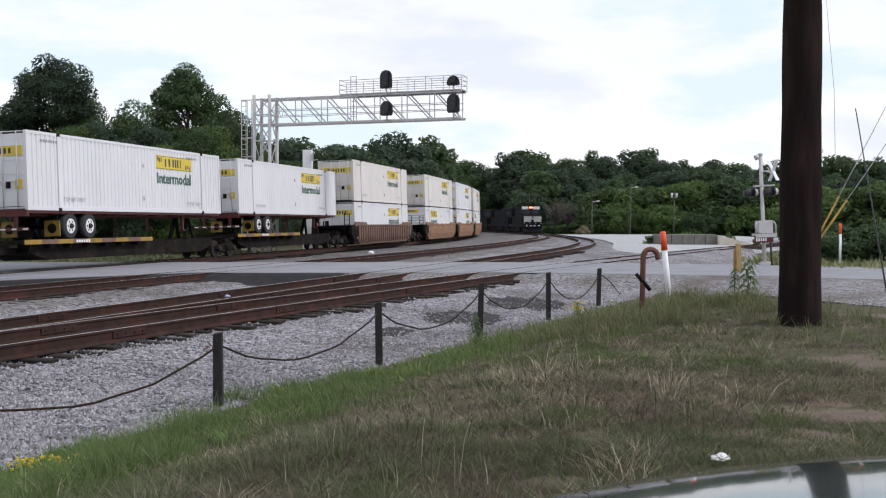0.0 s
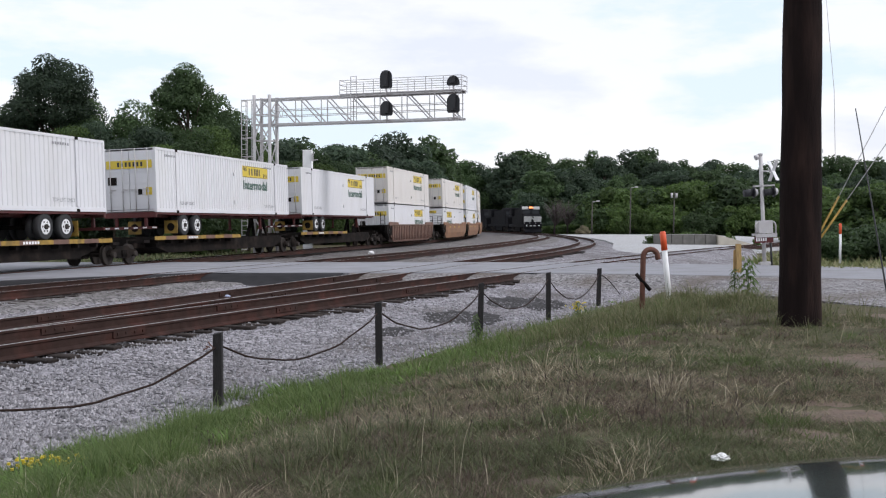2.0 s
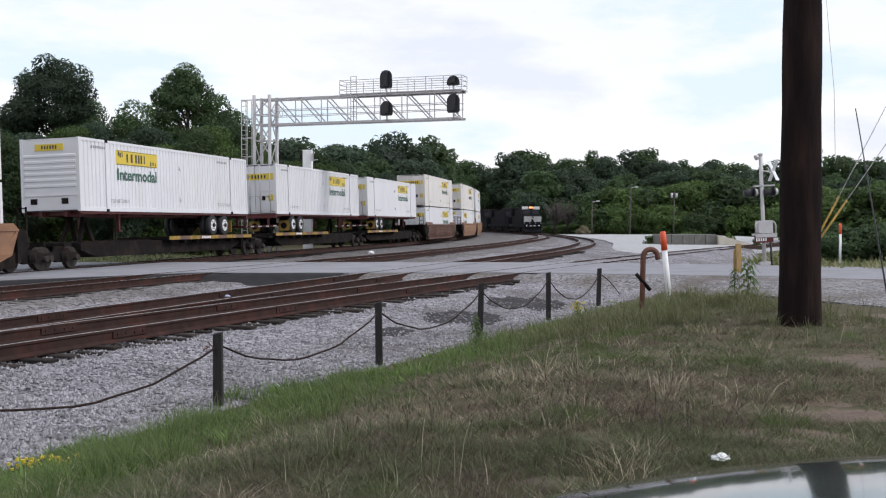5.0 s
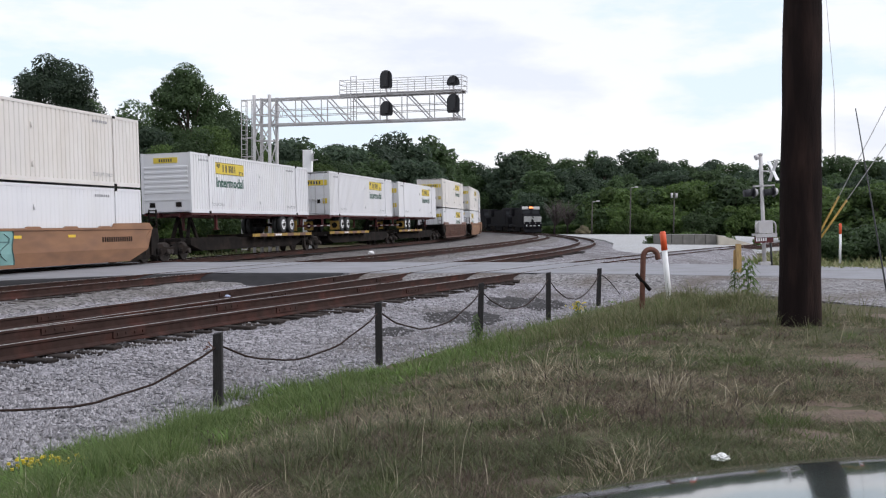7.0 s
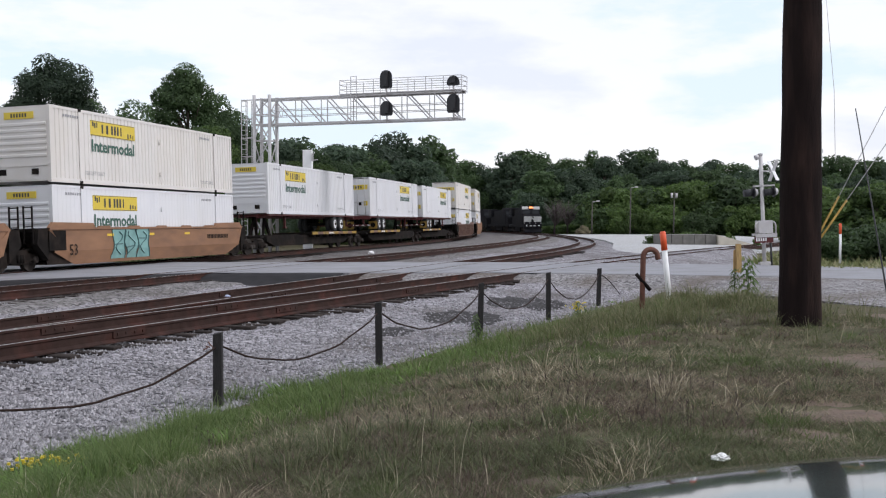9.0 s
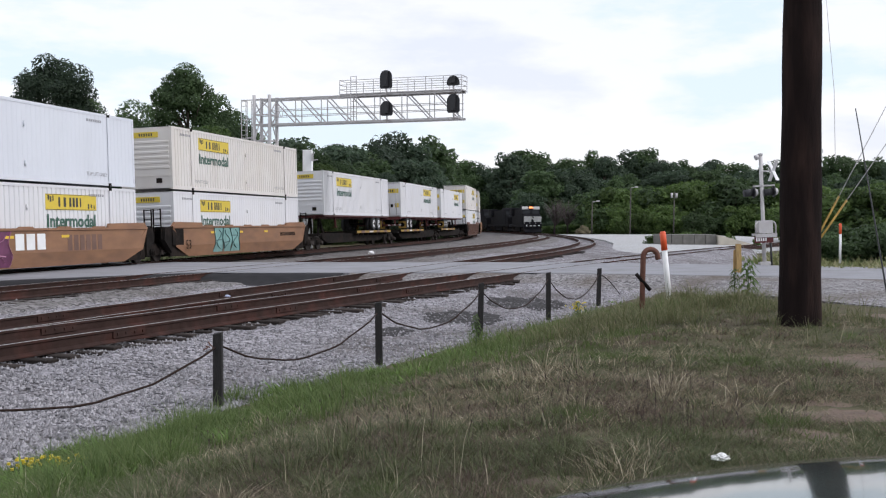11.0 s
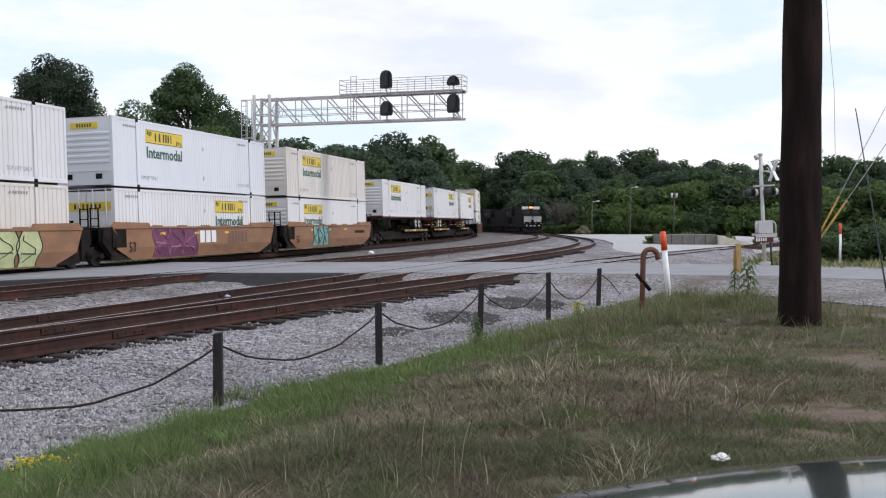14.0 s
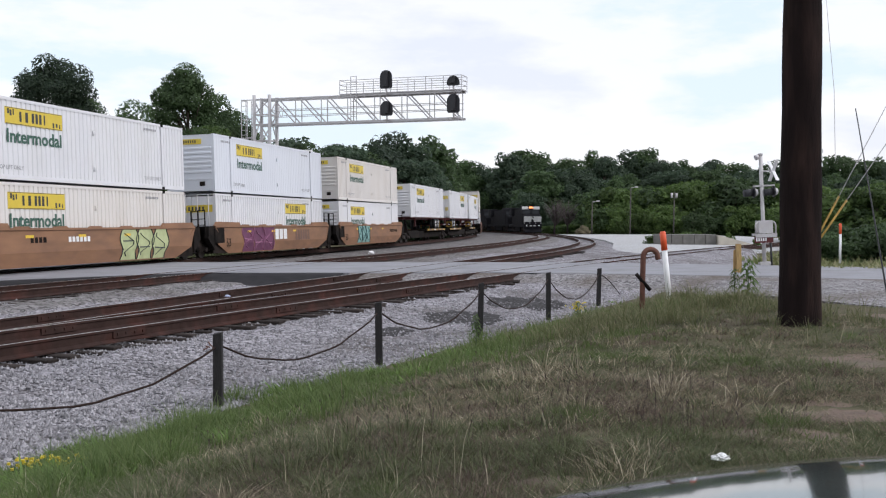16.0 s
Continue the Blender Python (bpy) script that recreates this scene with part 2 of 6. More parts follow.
def tube(bm, pts, radii, n=8, cap=True, smooth=True):
    """A round tube through pts."""
    rings = []
    for i, p in enumerate(pts):
        a0 = pts[max(0, i - 1)]
        a1 = pts[min(len(pts) - 1, i + 1)]
        _, a, b = frame_of(a0, a1)
        r = radii[i] if isinstance(radii, (list, tuple)) else radii
        rings.append([bm.verts.new(Vector(p) + (a * math.cos(2 * math.pi * k / n) + b * math.sin(2 * math.pi * k / n)) * r) for k in range(n)])
    for q, w in zip(rings, rings[1:]):
        for k in range(n):
            f = bm.faces.new((q[k], q[(k + 1) % n], w[(k + 1) % n], w[k]))
            f.smooth = smooth
    if cap:
        bm.faces.new(rings[0][::-1])
        bm.faces.new(rings[-1])


def prism(bm, outline, axis_lo, axis_hi, place):
    """An outline (list of 2D points) pushed from axis_lo to axis_hi; place(a, b, t) gives the 3D point."""
    lo = [bm.verts.new(place(a, b, axis_lo)) for a, b in outline]
    hi = [bm.verts.new(place(a, b, axis_hi)) for a, b in outline]
    n = len(outline)
    for i in range(n):
        bm.faces.new((lo[i], lo[(i + 1) % n], hi[(i + 1) % n], hi[i]))
    bm.faces.new(lo[::-1])
    bm.faces.new(hi)


def mesh_of(name, bm, material, fix=True):
    me = bpy.data.meshes.new(name)
    if fix:
        bmesh.ops.recalc_face_normals(bm, faces=bm.faces)
    bm.to_mesh(me)
    bm.free()
    me.materials.append(material)
    return me


def part(name, bm, material, parent=None, label="", fix=True):
    ob = new(name, mesh_of(name, bm, material, fix))
    if parent:
        ob.parent = parent
    return tagged(ob, label=label)


def split_part(name, bm, material, parent, label=""):
    """Every loose piece of bm becomes a part of its own."""
    bmesh.ops.recalc_face_normals(bm, faces=bm.faces)
    left, order = set(bm.verts), list(bm.verts)[::-1]
    while left:
        seed = order.pop()
        if seed not in left:
            continue
        todo, got = [seed], {seed}
        while todo:
            for e in todo.pop().link_edges:
                for v in e.verts:
                    if v not in got:
                        got.add(v)
                        todo.append(v)
        left -= got
        nb = bmesh.new()
        made = {v: nb.verts.new(v.co) for v in got}
        for f in {f for v in got for f in v.link_faces}:
            nf = nb.faces.new([made[v] for v in f.verts])
            nf.smooth = f.smooth
        part(name, nb, material, parent, label, fix=False)
    bm.free()


def small_part(name, bm, material, parent, label=""):
    """Many pieces too small to tell apart, kept as one part."""
    return tagged(part(name, bm, material, parent, label), kind="stuff")


def thing(name, label, category, group="", at=None):
    e = tagged(new(name), label, category, group)
    e.empty_display_size = 0.3
    if at is not None:
        e.matrix_basis = at
    return e


def letters(body, size, bold=0.0):
    """A flat mesh of the built-in font, written along x, upright in z, facing -y, starting at the origin."""
    cu = bpy.data.curves.new("text", 'FONT')
    cu.body, cu.size, cu.resolution_u, cu.offset = body, size, 2, bold
    ob = bpy.data.objects.new("text", cu)
    scene.collection.objects.link(ob)
    dg = bpy.context.evaluated_depsgraph_get()
    me = bpy.data.meshes.new_from_object(ob.evaluated_get(dg))
    bm = bmesh.new()
    bm.from_mesh(me)
    bpy.data.objects.remove(ob)
    bpy.data.curves.remove(cu)
    bpy.data.meshes.remove(me)
    bm.transform(Matrix.Rotation(radians(90), 4, 'X'))
    return bm


# ---------------- track lines ----------------
class Line:
    """A track's line in plan: a start, a heading from +y towards +x, and curvature at stations along it."""
    def __init__(self, x0, y0, heading, stations, kappas, lo, hi, step=0.5):
        self.s = np.arange(lo, hi, step)
        k = np.interp(self.s, stations, kappas)
        hd = np.cumsum(k * step)
        i = int(np.argmin(abs(self.s)))
        self.h = hd - hd[i] + heading
        x, y = np.cumsum(np.sin(self.h) * step), np.cumsum(np.cos(self.h) * step)
        self.x, self.y = x - x[i] + x0, y - y[i] + y0

    def at(self, s, off=0.0):
        """x, y, heading at station s, off metres to the right of the line."""
        x, y, h = (float(np.interp(s, self.s, v)) for v in (self.x, self.y, self.h))
        return x + off * math.cos(h), y - off * math.sin(h), h


# the moving train's line runs along the near side of its loads, 1.30 m right of the track's centre
T_SIDE = Line(-14.2371, 41.6739, 0.2346, [-10, 30, 50, 80, 110, 140], [-0.0004, -0.0007, -0.0015, -0.0020, -0.0026, -0.0031], -60, 260)
CANT = 0.0300
# the second main, the siding and the spur are led by one of their rails
MAIN = Line(-11.5, 28.3, radians(15.5), [30, 31, 106, 118], [0.0, -0.0016, -0.0016, -0.0035], -40, 260)
SIDING = Line(-8.28, 20.3, radians(16.2), [42, 52, 105, 125], [0.0, -0.0036, -0.0036, -0.0012], -30, 240)
SPUR = Line(-6.49, 15.9, radians(20.5), [0, 1], [0.0017, 0.0017], -25, 130)
TRACKS = [("main_track_1", T_SIDE, -1.30), ("main_track_2", MAIN, -0.75), ("siding_track", SIDING, 0.75), ("spur_track", SPUR, -0.75)]


def advance(t):
    """Metres that the train has gone since the start."""
    return 4.7382 * t + 0.0028 * t * t


def t1_z(s):
    """Height of the first main track: it climbs gently away from the crossing."""
    return 0.0037 + 0.0020 * min(30.0, max(-30.0, s))

# ---------------- ground, road and tracks ----------------
def smooth(a, b, v):
    t = min(1.0, max(0.0, (v - a) / (b - a)))
    return t * t * (3 - 2 * t)


def past_fence(x, y):
    """Metres to the right of the fence line."""
    return (x + 2.7) * 0.918 - (y - 13.0) * 0.397


def ground_z(x, y):
    """The grass bank rises from the fence towards the parked car and the pole, and ends at the road."""
    p = past_fence(x, y)
    bank = 0.98 * smooth(-0.2, 5.6, p) * (1 - smooth(20, 31, y)) * (1 - smooth(16, 40, x)) * (1 - 0.9 * smooth(13.5, 20, y) * smooth(4.4, 6.5, x))
    far = 7.0 * smooth(262, 460, y) + 5.0 * smooth(-30, -110, x) * smooth(30, 90, y)
    lumps = 0.05 * noise.noise((x * 0.6, y * 0.6, 0)) + 0.025 * noise.noise((x * 2.1, y * 2.1, 5))
    return -0.42 - 0.2 * smooth(0.25, -0.4, p) + bank + far + lumps * smooth(0.0, 1.5, p) * (1 - smooth(24, 30, y))


def sheet(name, xs, ys, zf, material):
    bm = bmesh.new()
    rows = [[bm.verts.new((x, y, zf(x, y))) for x in xs] for y in ys]
    for r0, r1 in zip(rows, rows[1:]):
        for i in range(len(xs) - 1):
            bm.faces.new((r0[i], r0[i + 1], r1[i + 1], r1[i])).smooth = True
    ob = part(name, bm, material)
    return tagged(ob, kind="structure")


gx = [-1500, -700, -300] + list(np.arange(-140, -12, 8.0)) + list(np.arange(-12, 14, 0.33)) + list(np.arange(14, 40, 2.0)) + list(np.arange(40, 160, 10.0)) + [300, 700, 1500]
gy = [-900, -300, -80, -20] + list(np.arange(-8, 32, 0.33)) + list(np.arange(32, 60, 3.0)) + list(np.arange(60, 450, 12.0)) + [700, 1200, 2500]
ground = sheet("ground", gx, gy, ground_z, M_DIRT)
tagged(ground, "dry soil ground with patches of low weeds", "ground")


def centre(line, off, y):
    """x of a track's centre where it passes y."""
    i = int(np.argmin(abs(line.y - y)))
    return line.x[i] + off * math.cos(line.h[i])


def bed_right(y):
    fence = -2.7 + (y - 13) * 0.4325 + 0.35
    spur = centre(SPUR, -0.75, y) + 3.2
    side = centre(SIDING, 0.75, y) + 4.0
    if y < 30:
        return fence
    k = smooth(30, 36, y)
    a = fence * (1 - k) + spur * k
    if y < 44:
        a = max(a, fence)
    k = smooth(74, 96, y)
    a = a * (1 - k) + side * k
    return max(a, 21 * smooth(48, 60, y) * (1 - smooth(150, 175, y)))


def bed_z(x, y):
    d = min(abs(x - centre(line, off, y)) * math.cos(0.25) for _, line, off in TRACKS)
    filled = 0.0
    if y > 49:
        filled = 0.225 * (1 - smooth(1.2, 4.0, abs(x - centre(SPUR, -0.75, y))))
    return -0.285 + filled - 0.13 * smooth(1.35, 3.3, d) + 0.045 * noise.noise((x * 1.3, y * 1.3, 2)) + 0.02 * noise.noise((x * 4.0, y * 4.0, 3))


def trackbed():
    bm = bmesh.new()
    ys = list(np.arange(2, 40, 0.45)) + list(np.arange(40, 90, 2.0)) + list(np.arange(90, 262, 6.0))
    rows = []
    n = 96
    for y in ys:
        l, r = centre(T_SIDE, -1.3, y) - 4.5, bed_right(y)
        row = []
        for i in range(n):
            x = l + (r - l) * i / (n - 1)
            z = bed_z(x, y)
            if i in (0, n - 1):
                z = -0.56
            row.append(bm.verts.new((x, y, z)))
        rows.append(row)
    for r0, r1 in zip(rows, rows[1:]):
        for i in range(n - 1):
            bm.faces.new((r0[i], r0[i + 1], r1[i + 1], r1[i])).smooth = True
    ob = part("trackbed", bm, M_GRAVEL)
    return tagged(ob, "grey crushed stone ballast bed under the tracks", "ballast", kind="structure")


trackbed()


def main_ballast():
    """Browner, oil-stained stone between and beside the two main tracks; shade there is in its colour too."""
    bm = bmesh.new()
    rows = []
    n = 30
    for y in list(np.arange(2, 40, 0.7)) + list(np.arange(40, 90, 2.0)) + list(np.arange(90, 262, 6.0)):
        l, r = centre(T_SIDE, -1.3, y) - 3.6, centre(MAIN, -0.75, y) + 2.9 + 0.25 * noise.noise((0, y * 0.4, 1))
        row = []
        for i in range(n):
            x = l + (r - l) * i / (n - 1)
            row.append(bm.verts.new((x, y, bed_z(x, y) + (0.03 if 0 < i < n - 1 else -0.05))))
        rows.append(row)
    for r0, r1 in zip(rows, rows[1:]):
        for i in range(n - 1):
            bm.faces.new((r0[i], r0[i + 1], r1[i + 1], r1[i])).smooth = True
    return tagged(part("main_line_bed", bm, M_GRAVEL_MAIN), "brown-stained ballast of the main tracks, darkened by painted-in shade", "ballast", kind="structure")


main_ballast()


def road_near(x):
    """The near edge of the road; left of the second main it swings nearer."""
    if x < -9.3:
        return max(30.0, 39.4 + 1.12 * (x + 9.3))
    return 39.4 - 0.33 * max(0.0, x - 3.0) + 0.0045 * max(0.0, x - 3) ** 2


def road_z(x, y):
    return -0.014 - 0.12 * smooth(8, 20, x) + 0.02 * noise.noise((x * 0.4, y * 0.4, 9)) * smooth(10, 16, x)


def slab(name, xs, near, far, zf, deep, material, n=6):
    """A paved strip with real edges."""
    bm = bmesh.new()
    top = [[bm.verts.new((x, near(x) + (far(x) - near(x)) * k / n, zf(x, near(x) + (far(x) - near(x)) * k / n))) for k in range(n + 1)] for x in xs]
    for a, b in zip(top, top[1:]):
        for k in range(n):
            bm.faces.new((a[k], b[k], b[k + 1], a[k + 1]))
    for k in (0, n):
        low = [bm.verts.new((v[k].co.x, v[k].co.y, v[k].co.z - deep)) for v in top]
        for i in range(len(xs) - 1):
            f = (top[i][k], low[i], low[i + 1], top[i + 1][k])
            bm.faces.new(f)
    ob = part(name, bm, material)
    return tagged(ob, kind="structure")


road = slab("road", list(np.arange(-70, -20, 2.0)) + list(np.arange(-20, 0, 0.5)) + list(np.arange(0, 90, 2.0)), road_near, lambda x: max(50.0 if x < -9.3 else 0.0, road_near(x) + 10.6 + 0.12 * max(0, x - 6)), road_z, 0.42, M_ROAD)
tagged(road, "worn pale grey asphalt road crossing the tracks", "road")


apron = slab("crossing_apron", list(np.arange(-14.6, -3.2, 0.5)), lambda x: road_near(x) - 1.7 + 0.5 * min(3.5, abs(x + 6.5)) * 0.3, lambda x: road_near(x) + 0.02,
             lambda x, y: -0.40 + 0.375 * smooth(road_near(x) - 1.9, road_near(x), y), 0.2, M_PANEL, 6)
tagged(apron, "dark tarred apron at the edge of the crossing", "apron")


def lot_near(x):
    return 59 + 1.94 * (x - 11.2) if x > 13 else 62.5 + 9.0 * (13 - x)


def lot_far(x):
    """The yard ends where the siding curves across it."""
    for y in range(64, 187):
        if centre(SIDING, 0.75, y) + 2.6 > x:
            return max(lot_near(x) + 0.5, y)
    return 187


lot = slab("gravel_lot", list(np.arange(12.5, 24, 0.5)) + list(np.arange(24, 44, 1.5)), lot_near, lot_far, lambda x, y: -0.20 - 0.34 * (1 - smooth(0, 12, y - lot_near(x)) * smooth(12.5, 16.5, x)) + 0.05 * noise.noise((x * 0.1, y * 0.1, 4)), 0.3, M_LOT, 14)
tagged(lot, "pale gravel yard beside the tracks", "yard")
def shoulder_near(x):
    return road_near(x) - 4.5 - 5.5 * smooth(8, 13, x) + 1.5 * (1 - smooth(4, 9, x))


shoulder = slab("road_shoulder", list(np.arange(-3.4, 60, 0.8)), shoulder_near, lambda x: road_near(x) + 0.1,
                lambda x, y: -0.46 + (0.435 - 0.12 * smooth(8, 20, x)) * smooth(shoulder_near(x) + 0.3 - 3.5 * smooth(7, 10, x), road_near(x), y) + 0.03 * noise.noise((x, y, 8)) * (1 - smooth(-1.5, 0, y - road_near(x))), 0.1, M_SHOULDER, 8)
tagged(shoulder, "loose gravel shoulder along the road", "gravel")

RAIL = [(-0.10, -0.225), (0.10, -0.225), (0.10, -0.205), (0.075, -0.195), (0.014, -0.165), (0.014, -0.048), (0.038, -0.036), (0.038, -0.004), (0.030, 0.0),
        (-0.030, 0.0), (-0.038, -0.004), (-0.038, -0.036), (-0.014, -0.048), (-0.014, -0.165), (-0.075, -0.195), (-0.10, -0.205)]


def rail(parent, line, off, s0, s1, step, lift=0.0, climb=None):
    bm, head = bmesh.new(), bmesh.new()
    rings, caps = [], []
    for s in np.arange(s0, s1, step):
        x, y, h = line.at(s, off)
        c, n = math.cos(h), math.sin(h)
        z = lift + (climb(s) if climb else 0.0)
        rings.append([bm.verts.new((x + a * c, y - a * n, z + b)) for a, b in RAIL])
        caps.append([head.verts.new((x + a * c, y - a * n, z + 0.002)) for a in (-0.026, 0.026)])
    m = len(RAIL)
    for a, b in zip(rings, rings[1:]):
        for k in range(m):
            bm.faces.new((a[k], a[(k + 1) % m], b[(k + 1) % m], b[k]))
    for a, b in zip(caps, caps[1:]):
        head.faces.new((a[0], a[1], b[1], b[0]))
    r = part("rail", bm, M_RAIL, parent)
    part("rail_head", head, M_HEAD, r, "polished running surface")


tie_bm = bmesh.new()
box(tie_bm, -1.3, 1.3, -0.125, 0.125, -0.40, -0.228)
bmesh.ops.bevel(tie_bm, geom=tie_bm.edges[:], offset=0.012, segments=1, affect='EDGES')
TIE = mesh_of("tie", tie_bm, M_TIE)
rnd = random.Random(5)
RANGES = {"main_track_1": (-30, 215), "main_track_2": (-28, 225), "siding_track": (-16, 200), "spur_track": (-12, 110)}
TIE_RANGE = {"main_track_1": (-12, 30), "main_track_2": (-10, 40), "siding_track": (-6, 60), "spur_track": (-8, 62)}
LABEL = {"main_track_1": "curving main line with rusty rails under the moving train", "main_track_2": "second main line with rusty rails in grey ballast",
         "siding_track": "rusty siding track that leaves the turnout", "spur_track": "rusty spur track crossing the road"}
for name, line, off in TRACKS:
    tr = tagged(new(name), LABEL[name], "railway track", kind="structure")
    s0, s1 = RANGES[name]
    for o in (-0.7525, 0.7525):
        first = name == "main_track_1"
        rail(tr, line, off + o, s0, s1, 1.0, math.copysign(0.0225, o) if first else 0.0, t1_z if first else None)
    a, b = TIE_RANGE[name]
    for s in np.arange(a, b, 0.56):
        x, y, h = line.at(s, off)
        if road_near(x) - 0.4 < y < road_near(x) + 11:
            continue
        t = new("tie", TIE)
        t.parent = tr
        slip = rnd.gauss(0, 0.13)
        t.matrix_basis = pose(x + slip * math.cos(h), y - slip * math.sin(h) + rnd.uniform(-0.04, 0.04), rnd.uniform(-0.035, 0.012), rnd.uniform(-1, 1), rnd.uniform(-0.8, 0.8), -math.degrees(h) + rnd.uniform(-2, 2))

# bolted joint bars on the siding and spur rails
for tname, line, off, stations in (("siding_track", SIDING, 0.75, (1.5, 9.0, 17.0)), ("spur_track", SPUR, -0.75, (3.0, 8.5, 15.5))):
    for s in stations:
        for o in (-0.7525, 0.7525):
            bm = bmesh.new()
            x, y, h = line.at(s, off + o)
            for e in (-0.030, 0.030):
                box(bm, e - 0.014, e + 0.014, -0.46, 0.46, -0.150, -0.042)
                for q in (-0.35, -0.12, 0.12, 0.35):
                    box(bm, e - 0.030, e + 0.030, q - 0.02, q + 0.02, -0.11, -0.07)
            bm.transform(pose(x, y, 0, 0, 0, -math.degrees(h)))
            part("joint_bar", bm, M_RAIL, bpy.data.objects[tname], "red-brown rusted joint bar")

# dark rubber panels on both sides of the rails in the crossing
for name, line, off in TRACKS:
    for o in (0.0, 1.12, -1.12):
        bm = bmesh.new()
        w = 0.62 if o == 0.0 else 0.30
        pts = [s for s in np.arange(-20, 60, 0.5) if road_near(line.at(s, off)[0]) - 0.1 < line.at(s, off)[1] < road_near(line.at(s, off)[0]) + 10.7]
        if len(pts) < 2:
            continue
        row = []
        for s in pts:
            x, y, h = line.at(s, off + o)
            c, n = math.cos(h), math.sin(h)
            row.append([bm.verts.new((x + e * w * c, y - e * w * n, -0.006)) for e in (-1, 1)])
        for q, w2 in zip(row, row[1:]):
            bm.faces.new((q[0], q[1], w2[1], w2[0]))
        pn = part("crossing_panel", bm, M_ROAD)
        tagged(pn, "worn grey crossing panel between the rails", "crossing panel", kind="structure")

# ---------------- the moving train ----------------
TRAIN = []      # (thing, station of its centre at the start, height of its base)


def ride(ob, s, z=0.0):
    TRAIN.append((ob, s, z))
    return ob


def car_pose(s, z=0.0):
    x, y, h = T_SIDE.at(s, -1.30)
    m = pose(x, y, 0, 0, 0, 90 - math.degrees(h))
    return m @ pose(0, 0, t1_z(s), -math.degrees(CANT)) @ pose(0, 0, z)


# car space: x forwards along the train, y to its left; the camera sees the -y side and the rear (-x) end
def corrugated_side(bm, y, sign, x0, x1, z0, z1, pitch, depth):
    """A wall with upright ribs."""
    n = max(2, int((x1 - x0) / pitch))
    prof = []
    for i in range(n):
        a = x0 + (x1 - x0) * i / n
        p = (x1 - x0) / n
        prof += [(a, 0), (a + p * 0.54, 0), (a + p * 0.62, depth), (a + p * 0.92, depth)]
    prof.append((x1, 0))
    lo = [bm.verts.new((a, y - sign * d, z0)) for a, d in prof]
    hi = [bm.verts.new((a, y - sign * d, z1)) for a, d in prof]
    for i in range(len(prof) - 1):
        bm.faces.new((lo[i], lo[i + 1], hi[i + 1], hi[i]))


def decal(parent, x0, x1, z0, z1, y, sign):
    """Yellow panel with dark bars, and the word below it."""
    bm = bmesh.new()
    box(bm, x0, x1, y - 0.004, y + 0.004, z0, z1)
    d = part("decal", bm, M_DECAL, parent, "yellow panel with dark lettering bars")
    bm = bmesh.new()
    w, h = x1 - x0, z1 - z0
    yy = y + sign * 0.006
    for a, b in ((0.24, 0.275), (0.34, 0.385), (0.45, 0.49), (0.515, 0.555), (0.58, 0.62), (0.66, 0.685)):
        box(bm, x0 + w * a, x0 + w * b, yy - 0.002, yy + 0.002, z0 + h * 0.20, z0 + h * 0.80)
    for a, b, c, e in ((0.04, 0.07, 0.60, 0.92), (0.08, 0.11, 0.50, 0.84), (0.13, 0.15, 0.55, 0.90), (0.82, 0.85, 0.10, 0.42), (0.88, 0.91, 0.16, 0.40), (0.94, 0.96, 0.10, 0.34),
                       (0.01, 0.99, 0.02, 0.05), (0.01, 0.99, 0.95, 0.98)):
        box(bm, x0 + w * a, x0 + w * b, yy - 0.002, yy + 0.002, z0 + h * c, z0 + h * e)
    small_part("decal_lettering", bm, M_INK, d)
    return d


INTERMODAL = letters("Intermodal", 1.0, 0.028)
xs_ = [v.co.x for v in INTERMODAL.verts]
zs_ = [v.co.z for v in INTERMODAL.verts]
WORD = (min(xs_), max(xs_), min(zs_), max(zs_))


def small_words(parent, text, x0, z0, height, y, material, width=None):
    bm = letters(text, 1.0)
    xs = [v.co.x for v in bm.verts]
    zs = [v.co.z for v in bm.verts]
    k = height / (max(zs) - min(zs))
    kx = (width / (max(xs) - min(xs))) if width else k
    for v in bm.verts:
        v.co = Vector((x0 + (v.co.x - min(xs)) * kx, y, z0 + (v.co.z - min(zs)) * k))
    return tagged(part("lettering", bm, material, parent, fix=False), kind="stuff")


